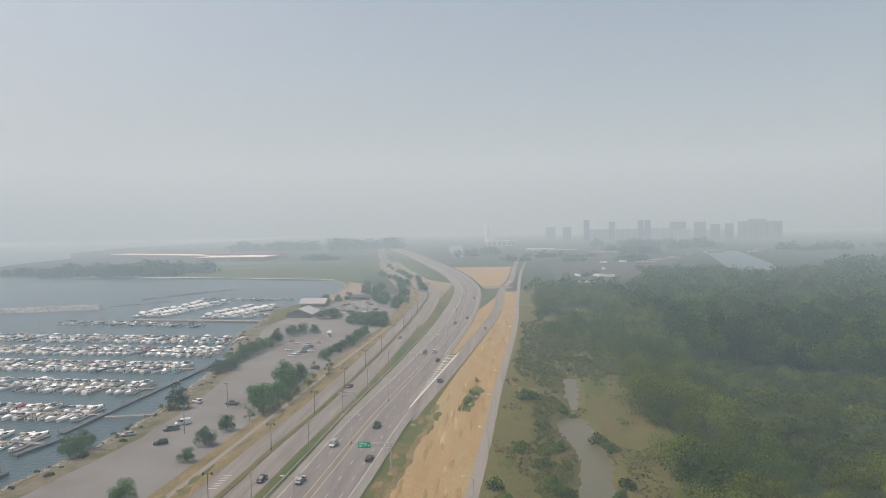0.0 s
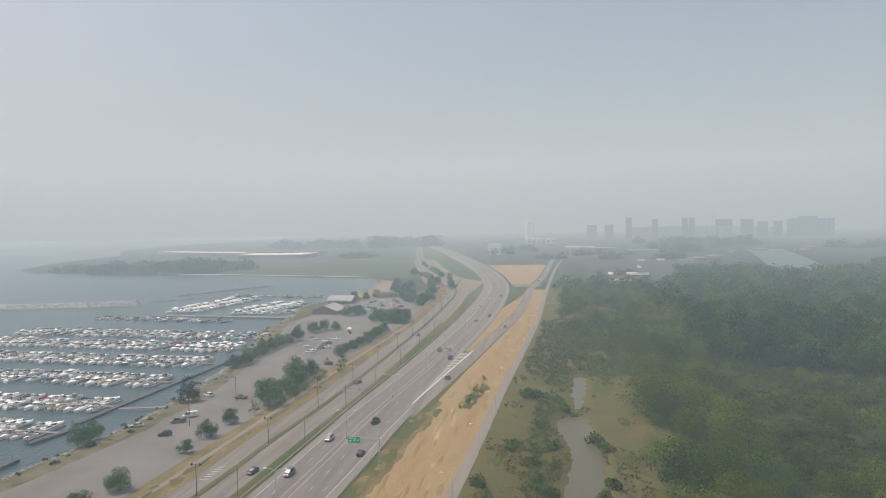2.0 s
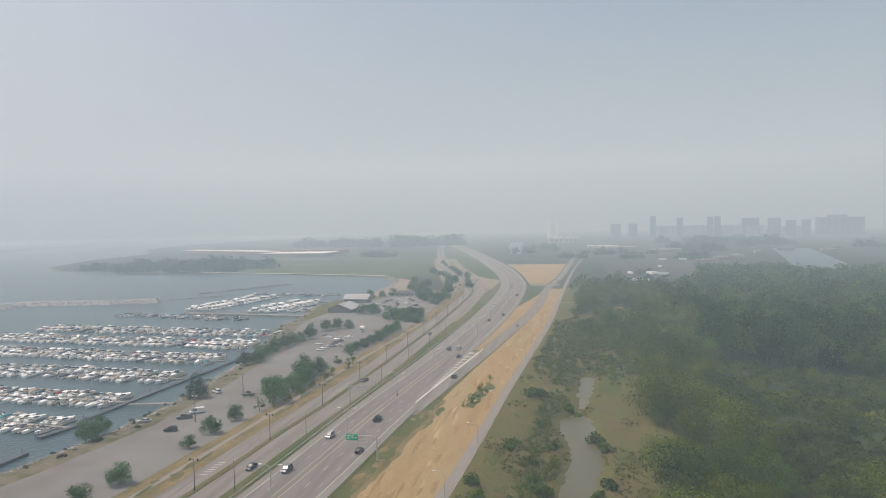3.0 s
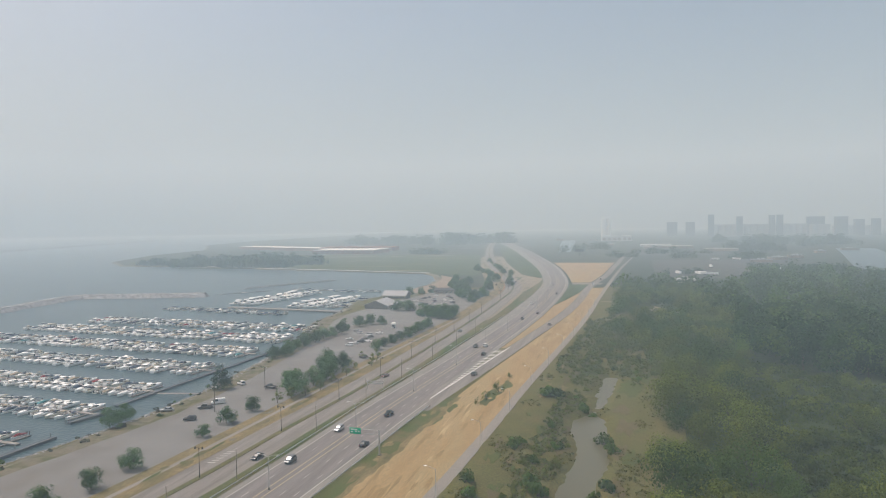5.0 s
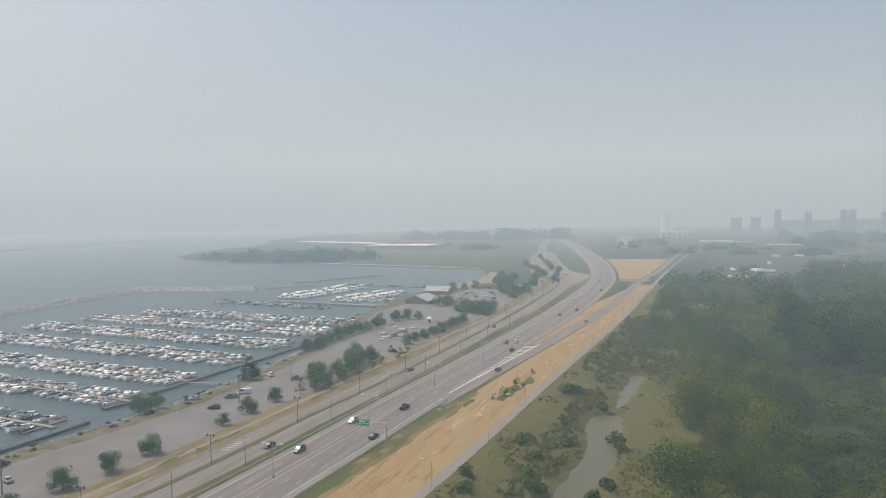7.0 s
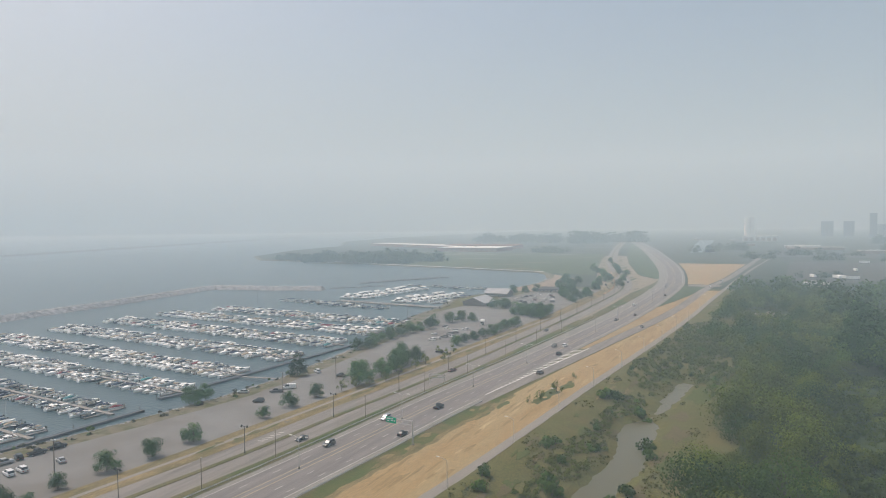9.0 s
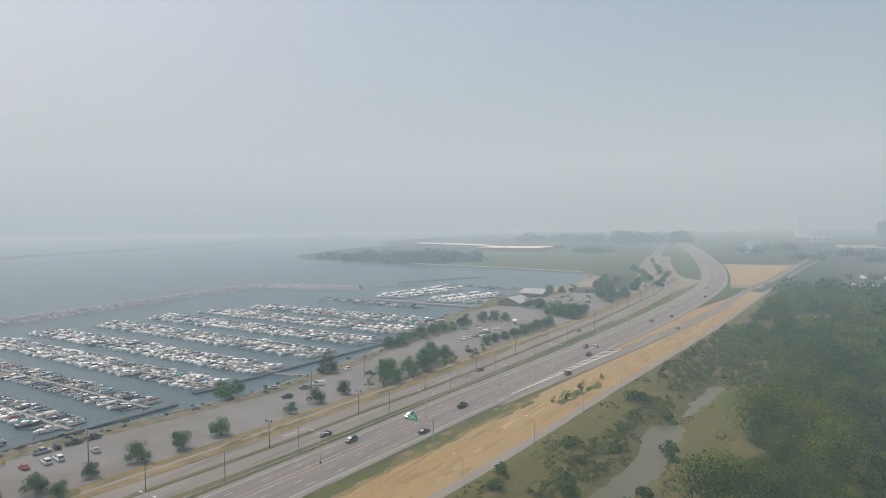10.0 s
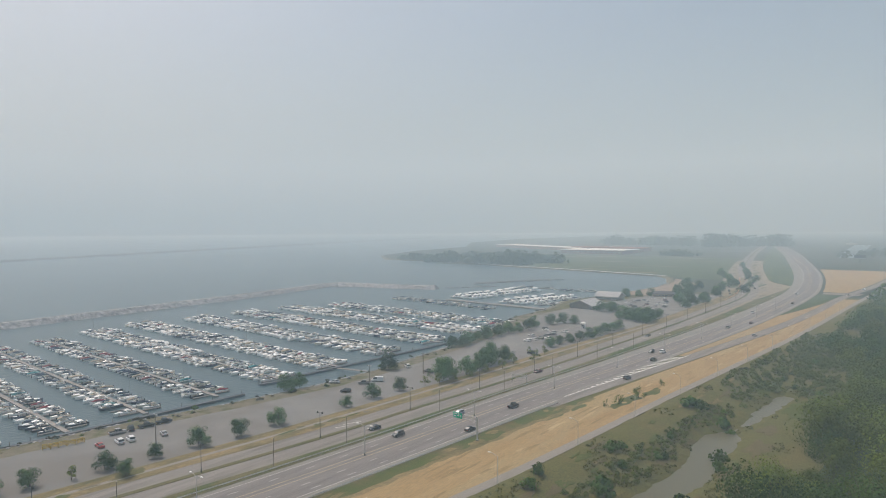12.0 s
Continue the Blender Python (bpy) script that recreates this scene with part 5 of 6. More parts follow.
def make_boat(kind, length, hull_mat, cover, label):
    root = new({"cruiser": "motor_cruiser", "bow": "motorboat", "covered": "covered_motorboat", "sail": "sailing_boat", "yacht": "motor_yacht"}[kind])
    beam = length * (0.29 if kind != "yacht" else 0.31)
    high = 0.55 + 0.045 * length
    L, w = length, beam / 2
    part("hull", boat_hull(length, beam, high), hull_mat, root)
    if kind in ("cruiser", "yacht"):
        up = 0.9 if kind == "yacht" else 0.35
        part("foredeck", deck_house([(-0.02 * L, w * 0.86, high, high + 0.35), (0.2 * L, w * 0.78, high, high + 0.5), (0.36 * L, w * 0.42, high + 0.1, high + 0.35)]), GEL, root)
        part("windshield", deck_house([(-0.06 * L, w * 0.84, high + 0.3, high + 0.55 + up), (0.0, w * 0.8, high + 0.3, high + 0.5 + up), (0.11 * L, w * 0.7, high + 0.3, high + 0.5)]), GLASS_DARK, root, "dark tinted windshield")
        part("canvas_top", deck_house([(-0.27 * L, w * 0.8, high + 0.7 + up * 0.4, high + 0.75 + up * 0.6), (-0.2 * L, w * 0.84, high + 0.75 + up * 0.5, high + 0.85 + up), (0.0, w * 0.8, high + 0.5 + up, high + 0.62 + up)]), cover, root, "canvas cockpit top")
        bm = bmesh.new()
        box(bm, -w * 0.75, w * 0.75, -0.44 * L, -0.08 * L, high - 0.02, high + 0.03)
        part("cockpit_floor", bm, TEAK, root)
        bm = bmesh.new()
        box(bm, -w * 0.8, w * 0.8, -0.46 * L, -0.42 * L, high, high + 0.45)
        part("stern_bench", bm, GEL, root)
        bm = bmesh.new()
        tube(bm, (-w * 0.85, -0.12 * L, high), (-w * 0.7, -0.16 * L, high + 1.0 + up), 0.07)
        tube(bm, (w * 0.85, -0.12 * L, high), (w * 0.7, -0.16 * L, high + 1.0 + up), 0.07)
        tube(bm, (-w * 0.7, -0.16 * L, high + 1.0 + up), (w * 0.7, -0.16 * L, high + 1.0 + up), 0.09)
        part("radar_arch", bm, GEL, root)
        if kind == "yacht":
            part("flybridge", deck_house([(-0.3 * L, w * 0.7, high + 1.5, high + 2.2), (-0.05 * L, w * 0.72, high + 1.5, high + 2.4), (0.06 * L, w * 0.5, high + 1.5, high + 1.9)]), GEL, root)
    elif kind == "bow":
        bm = bmesh.new()
        box(bm, -w * 0.72, w * 0.72, -0.42 * L, 0.1 * L, high, high + 0.05)
        part("cockpit_floor", bm, TEAK, root)
        part("foredeck", deck_house([(0.08 * L, w * 0.85, high, high + 0.15), (0.25 * L, w * 0.72, high + 0.05, high + 0.25), (0.42 * L, w * 0.25, high + 0.15, high + 0.25)]), GEL, root)
        part("windshield", deck_house([(0.02 * L, w * 0.8, high, high + 0.55), (0.05 * L, w * 0.8, high, high + 0.58), (0.12 * L, w * 0.72, high, high + 0.2)]), GLASS_DARK, root, "dark tinted windshield")
        for s in (-0.45, 0.45):
            bm = bmesh.new()
            box(bm, s * w - 0.25, s * w + 0.25, -0.08 * L, -0.01 * L, high + 0.05, high + 0.6)
            part("seat", bm, GEL_CREAM, root)
        bm = bmesh.new()
        box(bm, -0.22, 0.22, -0.55 * L, -0.48 * L, high * 0.4, high + 0.55)
        bmesh.ops.bevel(bm, geom=bm.edges[:], offset=0.06, segments=1, affect="EDGES")
        part("outboard_motor", bm, RUBBER, root, "black outboard motor")
        part("bimini", deck_house([(-0.28 * L, w * 0.75, high + 1.3, high + 1.36), (-0.14 * L, w * 0.78, high + 1.36, high + 1.48), (0.0, w * 0.75, high + 1.3, high + 1.36)]), cover, root, "canvas bimini top")
        bm = bmesh.new()
        for s in (-1, 1):
            tube(bm, (s * w * 0.8, -0.14 * L, high), (s * w * 0.75, -0.26 * L, high + 1.32), 0.03)
            tube(bm, (s * w * 0.8, -0.14 * L, high), (s * w * 0.75, -0.01 * L, high + 1.32), 0.03)
        part("bimini_frame", bm, GALV, root)
    elif kind == "covered":
        part("cover", deck_house([(-0.47 * L, w * 0.86, high - 0.1, high + 0.2), (-0.2 * L, w * 0.98, high - 0.1, high + 0.55), (0.06 * L, w * 0.96, high - 0.1, high + 0.75), (0.3 * L, w * 0.6, high, high + 0.35), (0.44 * L, w * 0.2, high + 0.1, high + 0.25)]), cover, root, "canvas mooring cover")
        bm = bmesh.new()
        box(bm, -0.22, 0.22, -0.55 * L, -0.49 * L, high * 0.4, high + 0.5)
        part("outboard_motor", bm, RUBBER, root, "black outboard motor")
    else:
        part("coachroof", deck_house([(-0.12 * L, w * 0.6, high, high + 0.4), (0.1 * L, w * 0.6, high, high + 0.5), (0.28 * L, w * 0.35, high + 0.05, high + 0.3)]), GEL, root)
        bm = bmesh.new()
        tube(bm, (0, 0.08 * L, high), (0, 0.08 * L, high + 11.5), 0.09, 0.05, 6)
        part("mast", bm, GALV, root)
        bm = bmesh.new()
        tube(bm, (0, 0.07 * L, high + 1.1), (0, -0.36 * L, high + 1.1), 0.16, 0.12, 6)
        part("furled_sail", bm, cover, root)
        bm = bmesh.new()
        box(bm, -w * 0.5, w * 0.5, -0.42 * L, -0.13 * L, high, high + 0.04)
        part("cockpit_floor", bm, TEAK, root)
    return tagged(root, label, "boat", "boats in the marina")


BOAT_KINDS = [
    ("cruiser", 9.5, GEL, CANVAS_NAVY, "white motor cruiser with navy canvas top, moored"),
    ("cruiser", 10.5, GEL, GEL, "white motor cruiser with hard top, moored at a pier"),
    ("cruiser", 8.5, GEL, CANVAS_TAN, "white motor cruiser with tan canvas top, moored"),
    ("cruiser", 9.0, GEL_CREAM, CANVAS_NAVY, "cream motor cruiser with dark canvas top, moored"),
    ("bow", 6.8, GEL, CANVAS_NAVY, "small white motorboat with navy bimini, moored"),
    ("bow", 7.4, GEL, CANVAS_TAN, "small white motorboat with tan bimini, moored"),
    ("covered", 7.2, GEL, CANVAS_NAVY, "white motorboat under a navy mooring cover"),
    ("covered", 7.6, GEL, CANVAS_TAN, "white motorboat under a tan mooring cover"),
    ("covered", 7.0, GEL, CANVAS_RED, "white motorboat under a maroon mooring cover"),
    ("bow", 6.5, HULL_NAVY, CANVAS_NAVY, "small dark-hulled motorboat moored at a pier"),
    ("covered", 7.4, GEL, CANVAS_TEAL, "white motorboat under a teal mooring cover"),
    ("cruiser", 9.8, HULL_NAVY, GEL, "dark-hulled motor cruiser with white top, moored"),
    ("yacht", 13.5, GEL, GEL, "large white motor yacht with flybridge, moored"),
    ("yacht", 12.0, GEL, CANVAS_NAVY, "white motor yacht with dark canvas, moored"),
    ("sail", 9.5, GEL, CANVAS_NAVY, "white sailing boat with a bare mast, moored"),
]
WEIGHTS = [11, 20, 9, 9, 7, 8, 6, 6, 3, 2, 1.4, 1.8, 0, 0, 2.2]
NEAR_WEIGHTS = [7, 3, 4, 4, 9, 6, 14, 7, 4, 8, 2, 5, 0, 0, 2.2]
PROTO, SLOTS = {}, []
# where each pier leaves the main walkway, where it ends, and the length of its berths
PIERS = [(95, 330, 7.2), (123, 345, 7.4), (151, 340, 7.6), (182, 345, 8.0), (217, 356, 8.6), (251.5, 366, 9.0), (293, 360, 9.8), (335, 355, 10.0), (377, 347, 10.2), (417, 328, 10.2)]
SLOPE = -0.115
ROOT_X = -141.0


def deck_piece(name, x0, y0, x1, y1, width, top, thick, mat, parent):
    """A flat float between two plan points."""
    a, b = Vector((x0, y0, 0)), Vector((x1, y1, 0))
    n = (b - a).normalized().cross(Vector((0, 0, 1))) * width / 2
    bm = bmesh.new()
    low = [bm.verts.new(p + Vector((0, 0, top - thick))) for p in (a - n, a + n, b + n, b - n)]
    high = [bm.verts.new(p + Vector((0, 0, top))) for p in (a - n, a + n, b + n, b - n)]
    bm.faces.new(high)
    for i in range(4):
        bm.faces.new((low[i], low[(i + 1) % 4], high[(i + 1) % 4], high[i]))
    bmesh.ops.recalc_face_normals(bm, faces=bm.faces)
    return part(name, bm, mat, parent)


def piling_mesh():
    bm = bmesh.new()
    tube(bm, (0, 0, -2.2), (0, 0, 0.5), 0.14, 0.13, 7)
    return shared("piling", bm, WOOD_POLE)


def box_mesh(name, sx, sy, sz, mat):
    bm = bmesh.new()
    box(bm, -sx / 2, sx / 2, -sy / 2, sy / 2, 0, sz)
    return shared(name, bm, mat)


def build_piers():
    rnd = random.Random(12)
    piling = piling_mesh()
    locker = box_mesh("dock_locker", 0.7, 1.3, 0.75, SIGN_WHITE)
    for y0, reach, berth in PIERS:
        root = new("pier")
        x1 = -reach
        y1 = y0 + (x1 - ROOT_X) * SLOPE
        deck_piece("deck", ROOT_X, y0, x1, y1, 1.7, -0.95, 0.5, DOCK_PALE, root)
        finger = box_mesh("finger", 0.9, berth * 0.92, 0.4, DOCK)
        pitch = 0.36 * berth * 2 + 2.6
        x = ROOT_X - 4.5
        count = 0
        while x > x1 + 2:
            y = y0 + (x - ROOT_X) * SLOPE
            for s in (-1, 1):
                piece("finger", finger, root, pose(x, y + s * (1.1 + berth * 0.46), -1.42, 0, 0, math.degrees(math.atan(SLOPE))))
                if count % 2 == 0:
                    piece("piling", piling, root, pose(x, y + s * (1.2 + berth * 0.92), -0.3))
                for k in (-0.25, 0.25):
                    bx = x + pitch * (k - 0.5)
                    if bx > x1 and bx < ROOT_X - 3 and rnd.random() < 0.95:
                        SLOTS.append((bx + rnd.uniform(-0.2, 0.2), y0 + (bx - ROOT_X) * SLOPE + s * (1.5 + berth * 0.5 + rnd.uniform(-0.3, 0.5)), s, berth))
            if count % 3 == 1:
                piece("dock_locker", locker, root, pose(x + 1.2, y + 0.6, -0.95))
            x -= pitch
            count += 1
        tagged(root, "grey floating pier with finger berths on the harbour water", "pier", "marina piers")
    # the walkway that joins the piers along the shore
    for i, (xa, ya, xb, yb) in enumerate(((-147, 60, -139, 105), (-140, 98, -134.6, 190), (-142.5, 205, -138, 222), (-141.5, 228, -135, 345))):
        root = new("walkway")
        deck_piece("deck", xa, ya, xb, yb, 2.2, -0.75, 1.0, WALKWAY, root)
        deck_piece("kerb", xa + 0.95, ya, xb + 0.95, yb, 0.25, -0.6, 0.3, DOCK, root)
        n = int((yb - ya) / 12)
        for k in range(n + 1):
            piece("piling", piling, root, pose(xa + (xb - xa) * k / max(n, 1) - 1.5, ya + (yb - ya) * k / max(n, 1), -0.1))
        tagged(root, "long dark floating walkway along the marina shore", "walkway", "marina walkways")
    root = new("gangway")
    deck_piece("deck", -136.5, 246, -119, 249, 2.0, -0.2, 0.2, DOCK_PALE, root)
    tagged(root, "narrow gangway from the shore to the floating walkway", "gangway")
    # the broad pier and yacht berths further along
    root = new("broad_pier")
    deck_piece("deck", -155, 504, -268, 520, 6, -0.5, 1.2, DOCK_PALE, root)
    for k in range(14):
        piece("piling", piling, root, pose(-160 - 8 * k, 501.8 + 8 * k * 0.14, 0.4))
    tagged(root, "broad pale timber pier from the clubhouse shore", "pier")
    for x0, y0, x1, y1, nm in ((-199, 488, -322, 508, "low"), (-268, 536, -250, 640, "a"), (-208, 524, -190, 600, "b"), (-178, 528, -170, 604, "c"), (-180, 655, -282, 670, "d")):
        root = new("pier")
        deck_piece("deck", x0, y0, x1, y1, 2.2, -0.95, 0.5, DOCK, root)
        tagged(root, "grey floating pier off the clubhouse shore", "pier", "clubhouse piers")
        n = int(math.hypot(x1 - x0, y1 - y0) / (5.6 if nm in "ab" else 4.2))
        for k in range(1, n):
            for s in (-1, 1):
                x, y = x0 + (x1 - x0) * k / n, y0 + (y1 - y0) * k / n
                if nm in "ab":
                    if s * (1 if nm == "a" else 1) and rnd.random() < 0.85:
                        SLOTS.append((x + s * 8.0, y, 10 + s, 13))
                elif nm == "c":
                    if rnd.random() < 0.6:
                        SLOTS.append((x + s * 4.8, y, 20 + s, 7))
                elif rnd.random() < (0.7 if nm == "low" else 0.45):
                    SLOTS.append((x, y + s * 5.0, s, 7))


build_piers()


def place_boats():
    rnd = random.Random(77)
    plans = []
    for x, y, s, berth in SLOTS:
        if berth == 13:
            i = rnd.choice((12, 12, 13))
        elif berth == 7:
            i = rnd.choice((4, 5, 6, 9, 6))
        else:
            i = rnd.choices(range(len(BOAT_KINDS)), NEAR_WEIGHTS if berth < 8.3 else WEIGHTS)[0]
        turn = {11: 90, 9: -90, 21: 90, 19: -90}.get(s, (0 if s > 0 else 180)) + math.degrees(math.atan(SLOPE)) * (-1 if s in (11, 9, 21, 19) else 1) + rnd.uniform(-3, 3)
        if rnd.random() < 0.4:
            turn += 180
        size = rnd.uniform(0.92, 1.1) * (min(1.2, berth / 9.3) if berth not in (7, 13) else 1)
        plans.append((i, pose(x, y, -1.5, 0, 0, turn) @ Matrix.Diagonal((size, size, size * 1.1, 1)), x, y))
    # the boats of the nearest berths are things of their own
    plans.sort(key=lambda p: p[3] - 0.3 * p[2])
    single, rest = plans[:290], plans[290:]
    for i, m, x, y in single:
        if i not in PROTO:
            PROTO[i] = make_boat(*BOAT_KINDS[i])
            PROTO[i].matrix_basis = m
        else:
            ob = copy_thing(PROTO[i], m)
            ob.matrix_basis = m
    # the crowded far berths, joined
    store = {}
    for i in set(p[0] for p in rest):
        made_here = i not in PROTO
        proto = PROTO.get(i) or make_boat(*BOAT_KINDS[i])
        soup = []
        for child in proto.children:
            me = child.data
            co = np.empty(len(me.vertices) * 3, np.float32)
            me.vertices.foreach_get("co", co)
            faces = []
            for p in me.polygons:
                v = list(p.vertices)
                if len(v) == 4:
                    faces.append(v)
                else:
                    faces += [[v[0], v[k], v[min(k + 1, len(v) - 1)], v[min(k + 2, len(v) - 1)]] if k + 2 < len(v) else [v[0], v[k], v[k + 1], v[k + 1]] for k in range(1, len(v) - 1, 2)]
            soup.append((co.reshape(-1, 3), np.array(faces), me.materials[0]))
        store[i] = soup
        if made_here:
            first = next(p for p in rest if p[0] == i)
            proto.matrix_basis = first[1]
            rest.remove(first)
    mats, verts, tris, index, k = [], [], [], [], 0
    for i, m, x, y in rest:
        mm = np.array(m)
        for co, faces, mat in store[i]:
            if mat not in mats:
                mats.append(mat)
            verts.append(co @ mm[:3, :3].T + mm[:3, 3])
            tris.append(faces + k)
            index.append(np.full(len(faces), mats.index(mat)))
            k += len(co)
    verts, quads, index = np.concatenate(verts), np.concatenate(tris), np.concatenate(index)
    me = bpy.data.meshes.new("moored_boats")
    me.from_pydata(verts.tolist(), [], [list(dict.fromkeys(q)) for q in quads.tolist()])
    for mat in mats:
        me.materials.append(mat)
    me.polygons.foreach_set("material_index", index.astype(np.int32))
    tagged(new("moored_boats", me), "crowded rows of white moored motorboats and yachts", "boats", kind="stuff")


place_boats()


# ---- breakwaters ----
STONE = material("breakwater_stone", (0.39, 0.385, 0.385), 0.95, 0.5, 3.0, 4.0, 0.5, second=(0.12, 0.118, 0.12))


def mound(name, pts, width, high, label, step=4.0, rough=0.5):
    """A rubble mound along a plan line."""
    rnd = random.Random(len(pts) + int(width))
    line = []
    for (xa, ya), (xb, yb) in zip(pts, pts[1:]):
        n = max(1, int(math.hypot(xb - xa, yb - ya) / step))
        line += [(xa + (xb - xa) * i / n, ya + (yb - ya) * i / n) for i in range(n)]
    line.append(pts[-1])
    prof = [(-0.5, -3.2), (-0.36, -1.4), (-0.24, high * 0.4 - 0.5), (-0.12, high - 1.0 + 0.6), (0.0, high), (0.12, high - 0.4), (0.24, high * 0.4 - 0.5), (0.36, -1.4), (0.5, -3.2)]
    verts, faces, n = [], [], len(prof)
    for i, (x, y) in enumerate(line):
        ax, ay = line[max(i - 1, 0)]
        bx, by = line[min(i + 1, len(line) - 1)]
        ln = math.hypot(bx - ax, by - ay)
        nx, ny = (by - ay) / ln, -(bx - ax) / ln
        taper = 0.35 if i in (0, len(line) - 1) else 1
        for d, z in prof:
            j = rnd.uniform(-rough, rough)
            verts.append((x + nx * (d * width + j), y + ny * (d * width + j), (z if taper == 1 else -1.8) + rnd.uniform(-rough, rough) * 0.5))
    for i in range(len(line) - 1):
        for k in range(n - 1):
            faces.append((i * n + k, i * n + k + 1, (i + 1) * n + k + 1, (i + 1) * n + k))
    return tagged(mesh_object(name, verts, faces, STONE), label, "breakwater")


mound("breakwater", [(-400, -60), (-412, 60), (-426, 208), (-434, 290), (-441, 350), (-445, 415), (-461, 520), (-467, 556), (-461, 572), (-438, 579), (-388, 588), (-340, 602)], 24, 2.7, "long pale rubble-stone breakwater sheltering the harbour")
mound("far_breakwater", [(-1330, 300), (-1399, 584), (-1516, 944), (-1668, 1526), (-1850, 2200), (-1990, 2800)], 16, 2.6, "thin dark breakwater far out in the lake", 20.0, 0.8)
mound("low_breakwater", [(-344, 671), (-281, 785)], 5, 0.3, "low dark timber breakwater in the harbour", 6.0, 0.2)
mound("low_breakwater", [(-344, 612), (-300, 662)], 4, -0.6, "low dark reef off the breakwater tip", 6.0, 0.2)

# ---- clubhouse and buildings ----
ROOF_GREY = material("grey_shingle_roof", (0.4, 0.395, 0.395), 0.95, 0.2, 3.0, 12.0, 0.03)
ROOF_DARK = material("dark_shingle_roof", (0.11, 0.105, 0.105), 0.95, 0.2, 3.0, 12.0, 0.03)
WALL_BROWN = material("brown_boarding", (0.25, 0.215, 0.185), 0.9, 0.2, 2.0, 12.0, 0.02)
WALL_WHITE = material("white_render", (0.62, 0.60, 0.56), 0.9, 0.1, 5.0, 12.0, 0.02)
WALL_TAN = material("tan_brick", (0.34, 0.27, 0.21), 0.9, 0.2, 4.0, 12.0, 0.02)
WALL_RED = material("red_brick", (0.26, 0.09, 0.065), 0.9, 0.2, 5.0, 12.0, 0.02)
ROOF_RED = material("red_metal_roof", (0.36, 0.14, 0.09), 0.7, 0.15, 20.0, 12.0)
ROOF_WHITE = material("white_membrane_roof", (0.85, 0.83, 0.78), 0.8, 0.1, 20.0, 12.0)
ELEV_DARK = material("stained_concrete_dark", (0.11, 0.105, 0.115), 0.95, 0.2, 14.0, 8.0, 0.1)
ELEV_PALE = material("stained_concrete_pale", (0.34, 0.31, 0.29), 0.95, 0.15, 14.0, 8.0, 0.1)
ROOF_PALE = material("pale_beige_roof", (0.5, 0.46, 0.4), 0.85, 0.12, 20.0, 12.0)
BEACH = material("sandy_beach", (0.26, 0.205, 0.155), 0.95, 0.15, 12.0, 20.0, 0.05)


def house(name, cx, cy, lx, ly, wall_h, roof_h, turn, wall, roof, label, category, hip=0.5, windows=4, group=""):
    """Walls with windows and a door, under a hipped or gabled roof with eaves."""
    root = new(name)
    bm = bmesh.new()
    box(bm, -lx / 2, lx / 2, -ly / 2, ly / 2, 0, wall_h)
    part("wall", bm, wall, root)
    bm = bmesh.new()
    e = 0.06 * min(lx, ly) + 0.3
    a, b = lx / 2 + e, ly / 2 + e
    r = max(lx / 2 - hip * ly / 2, 0.5) if lx >= ly else 0
    if hip < 0.2:
        # two slopes of a gabled roof, with boarded gable walls under them
        for sy in (-1, 1):
            prof = [(sy * b, wall_h - 0.5), (0, wall_h + roof_h), (0, wall_h + roof_h + 0.35), (sy * b, wall_h - 0.15)]
            loft(bm, [[(sx * a, py, pz) for py, pz in prof] for sx in (-1, 1)])
        bmesh.ops.recalc_face_normals(bm, faces=bm.faces)
        part("roof", bm, roof, root)
        for sx in (-1, 1):
            bm = bmesh.new()
            loft(bm, [[(sx * lx / 2 - 0.15 + k, py, pz) for py, pz in ((-ly / 2, wall_h - 0.02), (ly / 2, wall_h - 0.02), (0, wall_h + roof_h - 0.35))] for k in (0, 0.3)])
            bmesh.ops.recalc_face_normals(bm, faces=bm.faces)
            part("gable_wall", bm, wall, root)
    else:
        base = [bm.verts.new(p) for p in ((-a, -b, wall_h), (a, -b, wall_h), (a, b, wall_h), (-a, b, wall_h))]
        low = [bm.verts.new(v.co - Vector((0, 0, 0.3))) for v in base]
        ridge = [bm.verts.new((-r, 0, wall_h + roof_h)), bm.verts.new((r, 0, wall_h + roof_h))]
        bm.faces.new((base[0], base[1], ridge[1], ridge[0]))
        bm.faces.new((base[2], base[3], ridge[0], ridge[1]))
        bm.faces.new((base[1], base[2], ridge[1]))
        bm.faces.new((base[3], base[0], ridge[0]))
        for i in range(4):
            bm.faces.new((low[i], low[(i + 1) % 4], base[(i + 1) % 4], base[i]))
        bm.faces.new(low[::-1])
        part("roof", bm, roof, root)
    for i in range(windows):
        x = -lx / 2 + lx * (i + 0.5) / windows
        bm = bmesh.new()
        box(bm, x - 0.9, x + 0.9, -ly / 2 - 0.08, -ly / 2 + 0.05, wall_h * 0.3, wall_h * 0.75)
        frame_ob = part("window", bm, SIGN_WHITE, root)
        bm = bmesh.new()
        box(bm, x - 0.75, x + 0.75, -ly / 2 - 0.1, -ly / 2 - 0.05, wall_h * 0.35, wall_h * 0.7)
        part("pane", bm, GLASS_DARK, frame_ob)
    bm = bmesh.new()
    box(bm, lx * 0.1, lx * 0.1 + 1.1, -ly / 2 - 0.06, -ly / 2, 0.02, 2.1)
    part("door", bm, DARK_STEEL, root)
    root.matrix_basis = pose(cx, cy, 0.03, 0, 0, turn)
    return tagged(root, label, category, group)


